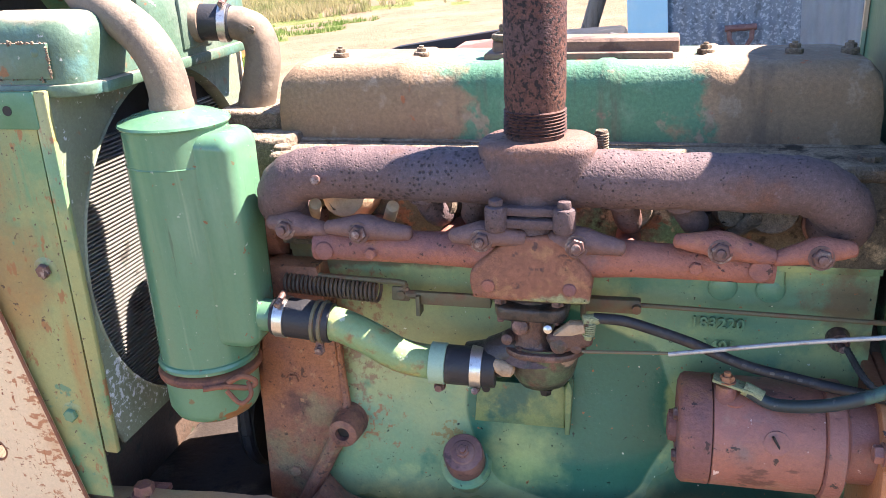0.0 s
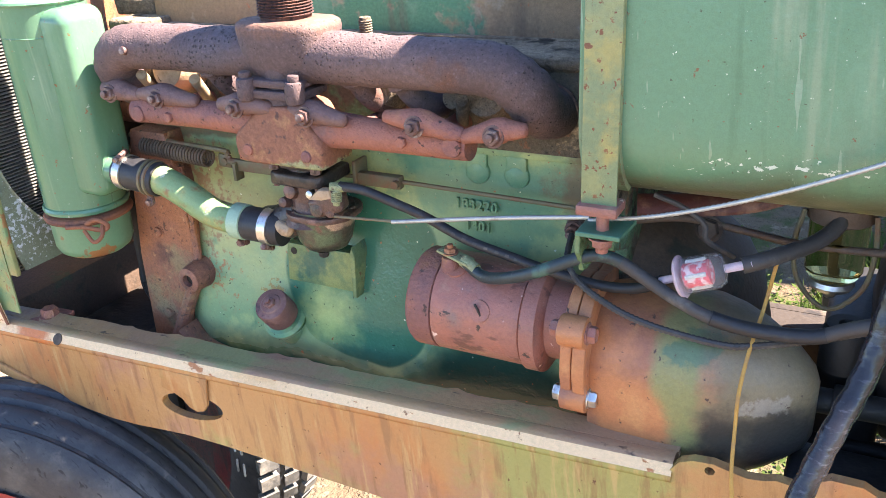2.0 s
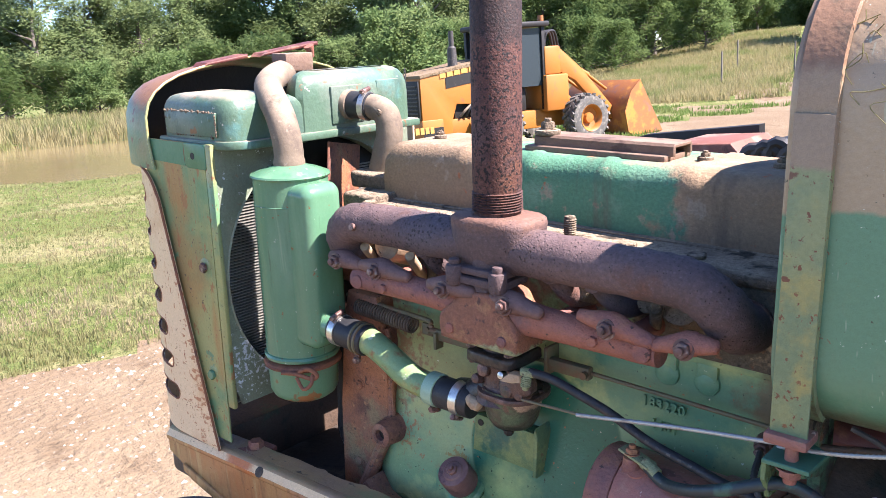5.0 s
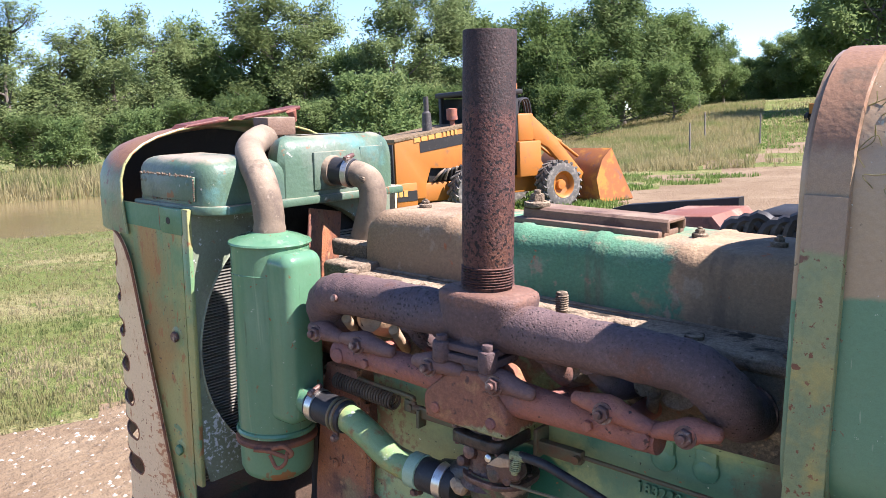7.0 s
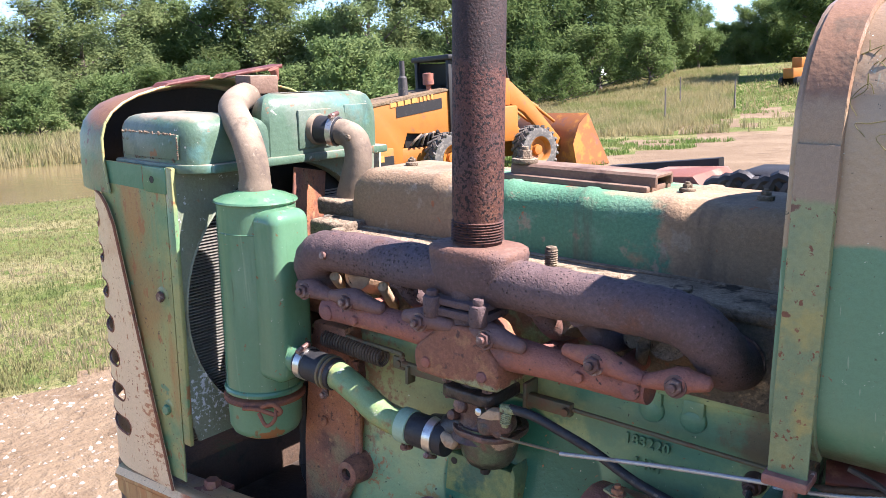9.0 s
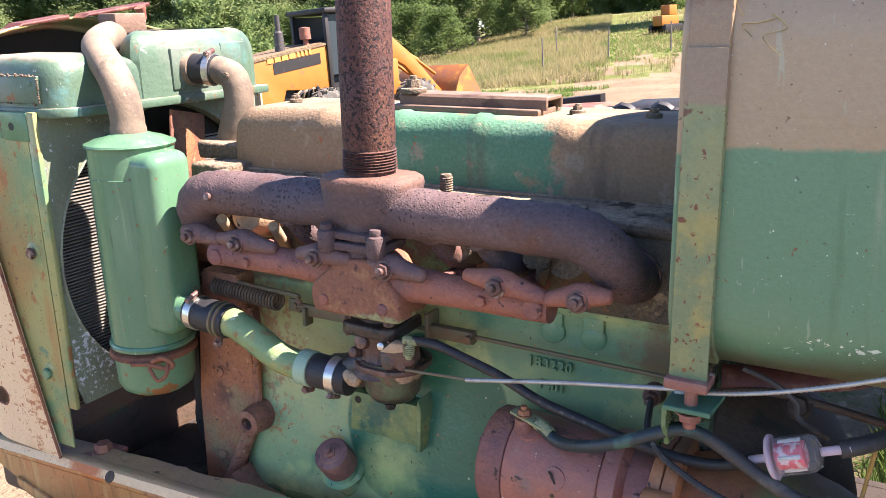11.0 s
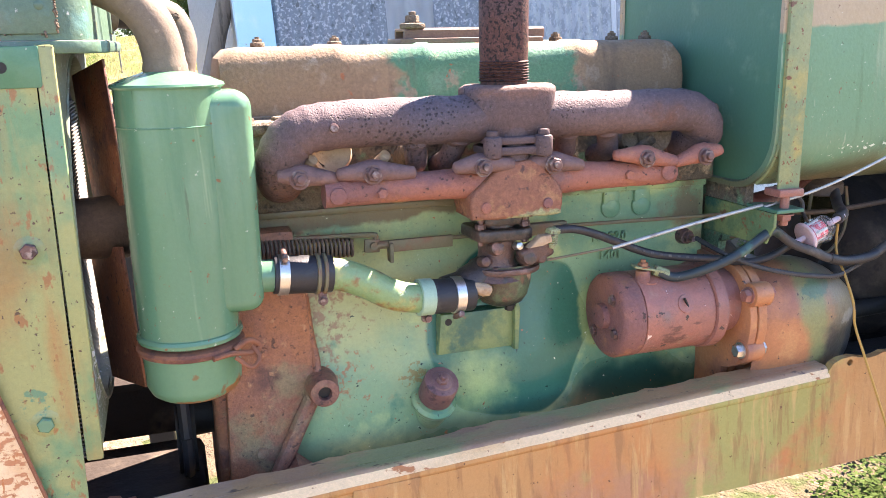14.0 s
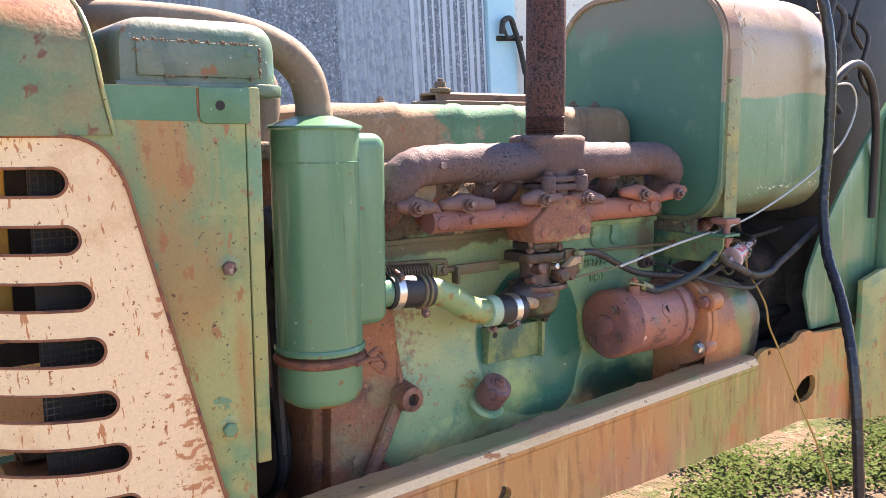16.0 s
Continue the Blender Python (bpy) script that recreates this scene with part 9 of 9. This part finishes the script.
    lathe(bm, (-2.0, -0.25, 2.05), (0, 0, 1), [(0, 0.12), (0.02, 0.12), (0.5, 0.10), (0.55, 0.06), (0.9, 0.06)], 18)
    part("exhaust", bm, "cablegrey", t, "grey exhaust silencer")
    bm = bmesh.new()
    lathe(bm, (-1.35, -0.35, 2.15), (0, 0, 1), [(0, 0.06), (0.2, 0.06), (0.22, 0.13), (0.48, 0.13), (0.5, 0.05)], 16)
    part("air_intake", bm, "redrust", t)
    # cab
    for x, y in ((-0.95, -0.62), (-0.95, 0.62), (0.35, -0.62), (0.35, 0.62)):
        bm = bmesh.new()
        box(bm, x - 0.05, x + 0.05, y - 0.05, y + 0.05, 0.9, 2.95, 0.01)
        part("cab_post", bm, "black", t)
    bm = bmesh.new()
    box(bm, -1.05, 0.5, -0.75, 0.75, 2.93, 3.06, 0.04)
    part("cab_roof", bm, "black", t)
    bm = bmesh.new()
    cyl(bm, (0.35, -0.6, 3.05), (0.35, -0.6, 3.2), 0.07, seg=12)
    part("beacon", bm, "bucketrust", t, "orange beacon")
    for y in (-0.61, 0.61):
        bm = bmesh.new()
        box(bm, -0.9, 0.3, y - 0.01, y + 0.01, 1.5, 2.9)
        part("cab_window", bm, "glass", t, "dark cab glass")
    bm = bmesh.new()
    box(bm, -0.9, -0.1, -0.5, 0.5, 0.9, 1.5, 0.05)
    obox(bm, (-0.55, 0, 1.9), (0.15, 0.6, 0.8), (0, -8, 0), 0.05)
    part("seat", bm, "black", t)
    bm = bmesh.new()
    box(bm, 0.30, 1.0, -0.78, 0.78, 0.85, 1.75, 0.04)
    part("side_tank", bm, "case", t)
    # loader arms
    for y in (-0.62, 0.62):
        bm = bmesh.new()
        prism(bm, [(0.45, 2.35), (0.75, 2.45), (1.5, 1.85), (2.55, 0.75), (2.75, 0.55), (2.6, 0.40), (2.3, 0.55), (1.3, 1.55), (0.45, 2.0)], "y", y - 0.07, y + 0.07, 0.015)
        part("loader_arm", bm, "case", t)
        bm = bmesh.new()
        cyl(bm, (0.7, y * 0.75, 2.3), (1.9, y * 0.75, 1.65), 0.07, seg=12)
        cyl(bm, (1.9, y * 0.75, 1.65), (2.5, y * 0.75, 1.25), 0.04, seg=12)
        part("cylinder", bm, "case", t)
    bm = bmesh.new()
    box(bm, 0.35, 0.85, -0.70, 0.70, 1.75, 2.45, 0.05)
    part("tower", bm, "case", t)
    for k in range(3):
        bm = bmesh.new()
        sweep(bm, spline([(0.5, -0.5 + 0.1 * k, 2.4), (0.55, -0.55 + 0.1 * k, 2.75), (0.8, -0.55 + 0.1 * k, 2.8), (0.95, -0.5 + 0.1 * k, 2.4)], 5), 0.03, 8)
        part("hydraulic_hose", bm, "hose", t)
    for o in t.children:
        o.data.transform(Matrix.Diagonal((0.92, 1.0, 0.90, 1)))
    bm = bmesh.new()
    prism(bm, [(2.35, 0.10), (2.25, 0.6), (2.45, 1.05), (2.75, 1.30), (2.78, 1.24), (2.55, 0.98), (2.40, 0.6), (2.48, 0.20), (3.4, 0.06), (3.45, 0.02), (2.5, 0.03)], "y", -1.15, 1.15, 0.01)
    bucket = part("bucket", bm, "bucketrust", t, "rusty orange bucket")
    for y in (-1.15, 1.15):
        bm = bmesh.new()
        prism(bm, [(2.35, 0.10), (2.25, 0.6), (2.45, 1.05), (2.75, 1.30), (3.45, 0.04), (2.5, 0.03)], "y", y - 0.02, y + 0.02)
        part("bucket_cheek", bm, "bucketrust", bucket, "scraped rusty bucket side")
    for x, y in ((1.25, -0.95), (1.25, 0.95), (-1.15, -0.90), (-1.15, 0.90)):
        c = (x, y, 0.54)
        bm = bmesh.new()
        lathe_safe(bm, c, (0, 1, 0), [(0.01, 0.26), (0.19, 0.30), (0.21, 0.40), (0.18, 0.51), (0.10, 0.53), (-0.10, 0.53), (-0.18, 0.51), (-0.21, 0.40), (-0.19, 0.30), (-0.01, 0.26)], 40)
        tyre = part("tyre", bm, "lugs", t, "dusty grey-black tyre with deep lugs")
        bm = bmesh.new()
        for k in range(20):
            a = 2 * math.pi * k / 20
            for s, off in ((-0.09, 0), (0.09, 0.157)):
                m = Matrix.Translation(Vector(c) + Vector((0.535 * math.cos(a + off), s, 0.535 * math.sin(a + off)))) @ Euler((0, -(a + off) + math.pi / 2, 0)).to_matrix().to_4x4() @ Matrix.Rotation(radians(35 if s > 0 else -35), 4, "Z")
                v = bmesh.ops.create_cube(bm, size=1.0)["verts"]
                bmesh.ops.transform(bm, verts=v, matrix=m @ Matrix.Diagonal((0.07, 0.24, 0.05, 1)))
        part("tread", bm, "lugs", tyre)
        bm = bmesh.new()
        s = -1 if y < 0 else 1
        lathe_safe(bm, c, (0, s, 0), [(0.17, 0.31), (0.20, 0.31), (0.17, 0.27), (0.08, 0.24), (0.05, 0.13), (0.13, 0.11), (0.14, 0.03), (0.141, 0.001)], 30, caps=False)
        part("rim", bm, "case", tyre, "orange rim")
    # hanging chain by the grille
    c = thing("chain", (-3.2, -0.75, 0.3), "steel chain hanging beside the grille", "chain", frame_=L)
    for k in range(20):
        bm = bmesh.new()
        z = 1.9 - 0.075 * k
        x = -3.28 - 0.01 * k * 0.5
        pts = [(x + 0.025 * math.cos(a) * (1 if k % 2 else 0.2), -0.70 + 0.025 * math.cos(a) * (0.2 if k % 2 else 1), z + 0.05 * math.sin(a)) for a in [2 * math.pi * i / 10 for i in range(11)]]
        sweep(bm, pts, 0.011, 6)
        part("link", bm, "cablegrey", c)


def shed():
    Y = 4.95
    t = thing("shed", (2.0, Y, 0.0), "farm shed clad in patched corrugated iron with blue trim", "shed", frame_=GROUND)
    def sheet(x0, x1, z0, z1, m, pitch=0.076, depth=0.009):
        bm = bmesh.new()
        n = max(4, int((x1 - x0) / pitch * 8))
        lo, hi = [], []
        for i in range(n + 1):
            x = x0 + (x1 - x0) * i / n
            y = Y + depth * math.cos(2 * math.pi * (x - x0) / pitch)
            lo.append(bm.verts.new((x, y, z0)))
            hi.append(bm.verts.new((x, y, z1)))
        for i in range(n):
            bm.faces.new((lo[i], lo[i + 1], hi[i + 1], hi[i]))
        part("cladding_sheet", bm, m, t)
    x = 0.04
    for w, m in ((0.69, "sheddark"), (0.30, "shedlight"), (0.63, "sheddark"), (0.66, "shedblue"), (0.68, "sheddark")):
        sheet(x, x + w, 0.02, 3.4, m)
        x += w - 0.0
    sheet(2.25, 2.94, 0.02, 3.4, "shedlight", 0.058, 0.010)
    sheet(0.73, 1.03, 1.0, 3.42, "shedlight")
    for x0, x1 in ((-0.17, 0.045), (2.93, 3.20)):
        bm = bmesh.new()
        box(bm, x0, x1, Y - 0.045, Y + 0.05, 0.0, 3.45, 0.006)
        part("trim_board", bm, "trimblue", t, "pale blue painted trim board")
    bm = bmesh.new()
    box(bm, 3.20, 4.4, Y - 0.02, Y + 0.03, 0.05, 3.2, 0.01)
    door = part("door", bm, "white", t, "white painted shed door")
    bm = bmesh.new()
    box(bm, 3.0, 3.26, Y - 0.06, Y - 0.02, 2.0, 2.04, 0.006)
    part("hinge", bm, "black", door)
    bm = bmesh.new()
    box(bm, 4.4, 9.0, Y - 0.03, Y + 0.05, 0.0, 3.4, 0.01)
    box(bm, 8.9, 9.0, Y, Y + 6, 0.0, 3.4)
    box(bm, -0.16, -0.06, Y + 0.03, Y + 6, 0.0, 3.4)
    box(bm, -0.16, 9.0, Y + 5.9, Y + 6, 0.0, 3.4)
    part("wall", bm, "shedblue", t)
    bm = bmesh.new()
    prism(bm, [(Y - 0.35, 3.42), (Y + 3.0, 4.5), (Y + 6.3, 3.42), (Y + 6.3, 3.36), (Y + 3.0, 4.42), (Y - 0.35, 3.36)], "x", -0.4, 9.2)
    part("roof", bm, "shedblue", t)
    # leaning pole, shovel, pressure gun
    bm = bmesh.new()
    sweep(bm, spline([(-0.82, 5.35, -0.02), (-0.40, 5.30, 1.2), (-0.14, 5.25, 1.95)], 5), 0.052, 12)
    dented(bm, 0.01, 6)
    solo("leaning_pole", bm, "pole", "grey weathered timber pole leaning by the shed", "pole", (-0.82, 5.35, -0.02), frame_=GROUND)
    s = thing("shovel", (0.42, 4.9, 0.0), "rusty shovel standing against the shed wall", "shovel", frame_=GROUND)
    bm = bmesh.new()
    cyl(bm, (0.42, 4.72, 0.25), (0.42, 4.88, 1.02), 0.018, seg=12)
    part("shaft", bm, "pole", s)
    bm = bmesh.new()
    sweep(bm, [(0.36, 4.885, 1.16), (0.365, 4.885, 1.10), (0.42, 4.885, 1.02), (0.475, 4.885, 1.10), (0.48, 4.885, 1.16)], 0.014, 8)
    cyl(bm, (0.34, 4.885, 1.16), (0.50, 4.885, 1.16), 0.018, seg=10)
    part("handle", bm, "plug", s)
    bm = bmesh.new()
    prism(bm, [(0.32, 0.25), (0.52, 0.25), (0.52, 0.08), (0.42, 0.0), (0.32, 0.08)], "y", 4.70, 4.71)
    part("blade", bm, "redrust", s)
    g = thing("spray_gun", (3.12, 4.87, 1.5), "black pressure washer gun hanging on the blue trim", "spray gun", frame_=GROUND)
    bm = bmesh.new()
    sweep(bm, spline([(3.02, 4.86, 2.05), (3.03, 4.85, 2.14), (3.10, 4.85, 2.16), (3.14, 4.85, 2.08), (3.20, 4.86, 1.93), (3.25, 4.87, 1.75)], 5), 0.022, 10)
    part("body", bm, "hose", g)
    bm = bmesh.new()
    sweep(bm, spline([(3.03, 4.85, 2.10), (3.06, 4.84, 2.02), (3.12, 4.84, 2.03)], 4), 0.012, 8)
    part("trigger", bm, "hose", g)
    bm = bmesh.new()
    sweep(bm, spline([(3.25, 4.87, 1.75), (3.24, 4.88, 1.5), (3.16, 4.89, 1.2)], 4), 0.012, 8)
    part("lance", bm, "black", g)


def parked():
    """Vehicles far off and the implement beyond the engine."""
    def car(az, d, turn, m, label, h=1.0):
        x, y = -d * math.sin(radians(az)), d * math.cos(radians(az))
        F = Matrix.Translation((x, y, height(x, y))) @ Matrix.Rotation(radians(turn), 4, "Z")
        t = thing("pickup_truck", (0, 0, 0), label, "truck", frame_=F)
        bm = bmesh.new()
        prism(bm, [(-2.4, 0.45), (-2.4, 0.95), (-1.1, 1.1), (-0.6, 1.7 * h), (0.7, 1.7 * h), (0.9, 1.1), (2.5, 1.05), (2.5, 0.45)], "y", -0.85, 0.85, 0.06)
        part("body", bm, m, t)
        for s in (-0.86, 0.86):
            bm = bmesh.new()
            prism(bm, [(-0.85, 1.12), (-0.5, 1.6 * h), (0.6, 1.6 * h), (0.7, 1.12)], "y", s - 0.01, s + 0.01)
            part("window", bm, "glass", t)
        bm = bmesh.new()
        prism(bm, [(-1.08, 1.12), (-0.62, 1.66 * h), (-0.66, 1.68 * h), (-1.12, 1.14)], "y", -0.75, 0.75)
        part("windscreen", bm, "glass", t)
        for wx in (-1.6, 1.6):
            for s in (-0.8, 0.8):
                bm = bmesh.new()
                lathe_safe(bm, (wx, s, 0.36), (0, 1, 0), [(-0.11, 0.2), (-0.11, 0.33), (-0.07, 0.36), (0.07, 0.36), (0.11, 0.33), (0.11, 0.2)], 24)
                part("wheel", bm, "tyre", t)
    car(10.8, 42.0, 122, "bluecar", "dark blue pickup parked on the grass up the hill")
    x, y = -46 * math.sin(radians(14.9)), 46 * math.cos(radians(14.9))
    F = Matrix.Translation((x, y, height(x, y))) @ Matrix.Rotation(radians(70), 4, "Z") @ Matrix.Scale(0.5, 4)
    t = thing("crawler_dozer", (0, 0, 0), "small orange crawler machine parked on the green hill", "machine", frame_=F)
    bm = bmesh.new()
    box(bm, -1.6, 1.2, -0.6, 0.6, 0.7, 1.7, 0.08)
    box(bm, -0.3, 1.0, -0.55, 0.55, 1.7, 2.7, 0.06)
    part("body", bm, "case", t)
    for s in (-0.85, 0.85):
        bm = bmesh.new()
        prism(bm, rounded(-1.7, 1.4, 0.0, 0.85, 0.4), "y", s - 0.2, s + 0.2, 0.03)
        part("track", bm, "black", t)
    # implement behind the engine
    i = thing("red_implement", (-0.5, 2.6, 0.0), "faded red implement frame with black hoses", "implement", frame_=GROUND)
    bm = bmesh.new()
    prism(bm, [(-0.62, 1.16), (-0.62, 1.425), (-0.60, 1.435), (-0.40, 1.44), (-0.33, 1.36), (-0.36, 1.16)], "y", 2.42, 2.72, 0.01)
    part("body", bm, "implement", i)
    bm = bmesh.new()
    prism(bm, [(-0.90, 1.415), (-0.84, 1.43), (-0.44, 1.462), (-0.44, 1.35), (-0.72, 1.37), (-0.84, 1.40)], "y", 2.74, 2.79, 0.004)
    part("rear_beam", bm, "black", i, "dark beam behind the red body")
    bm = bmesh.new()
    box(bm, -0.36, -0.10, 2.62, 2.9, 1.08, 1.43, 0.02)
    box(bm, -0.95, 0.6, 2.5, 2.6, 1.02, 1.10, 0.01)
    part("frame", bm, "black", i)
    bm = bmesh.new()
    box(bm, -0.34, -0.10, 2.40, 2.46, 1.36, 1.40, 0.008)
    part("red_tube", bm, "implement", i)
    for x in (-0.8, -0.2, 0.5):
        bm = bmesh.new()
        box(bm, x - 0.04, x + 0.04, 2.55, 2.65, -0.02, 1.1, 0.01)
        part("leg", bm, "black", i)
    for k in range(7):
        bm = bmesh.new()
        x = -0.36 + 0.035 * k
        sweep(bm, spline([(x, 2.36, 1.05), (x + 0.01, 2.33, 1.28), (x + 0.05, 2.32, 1.43 + 0.01 * (k % 3)), (x + 0.12, 2.33, 1.40), (x + 0.18, 2.36, 1.2)], 5), 0.017, 8)
        part("hose", bm, "hose" if k % 3 else "cablegrey", i)
    bm = bmesh.new()
    for k in range(3):
        box(bm, -0.52, -0.40 - 0.03 * k, 2.414, 2.418, 1.335 + 0.022 * k, 1.345 + 0.022 * k)
    part("plate_bars", bm, "white", i, "worn pale lettering bars")


ground()
shed()
loader()
parked()
trees()
vegetation()
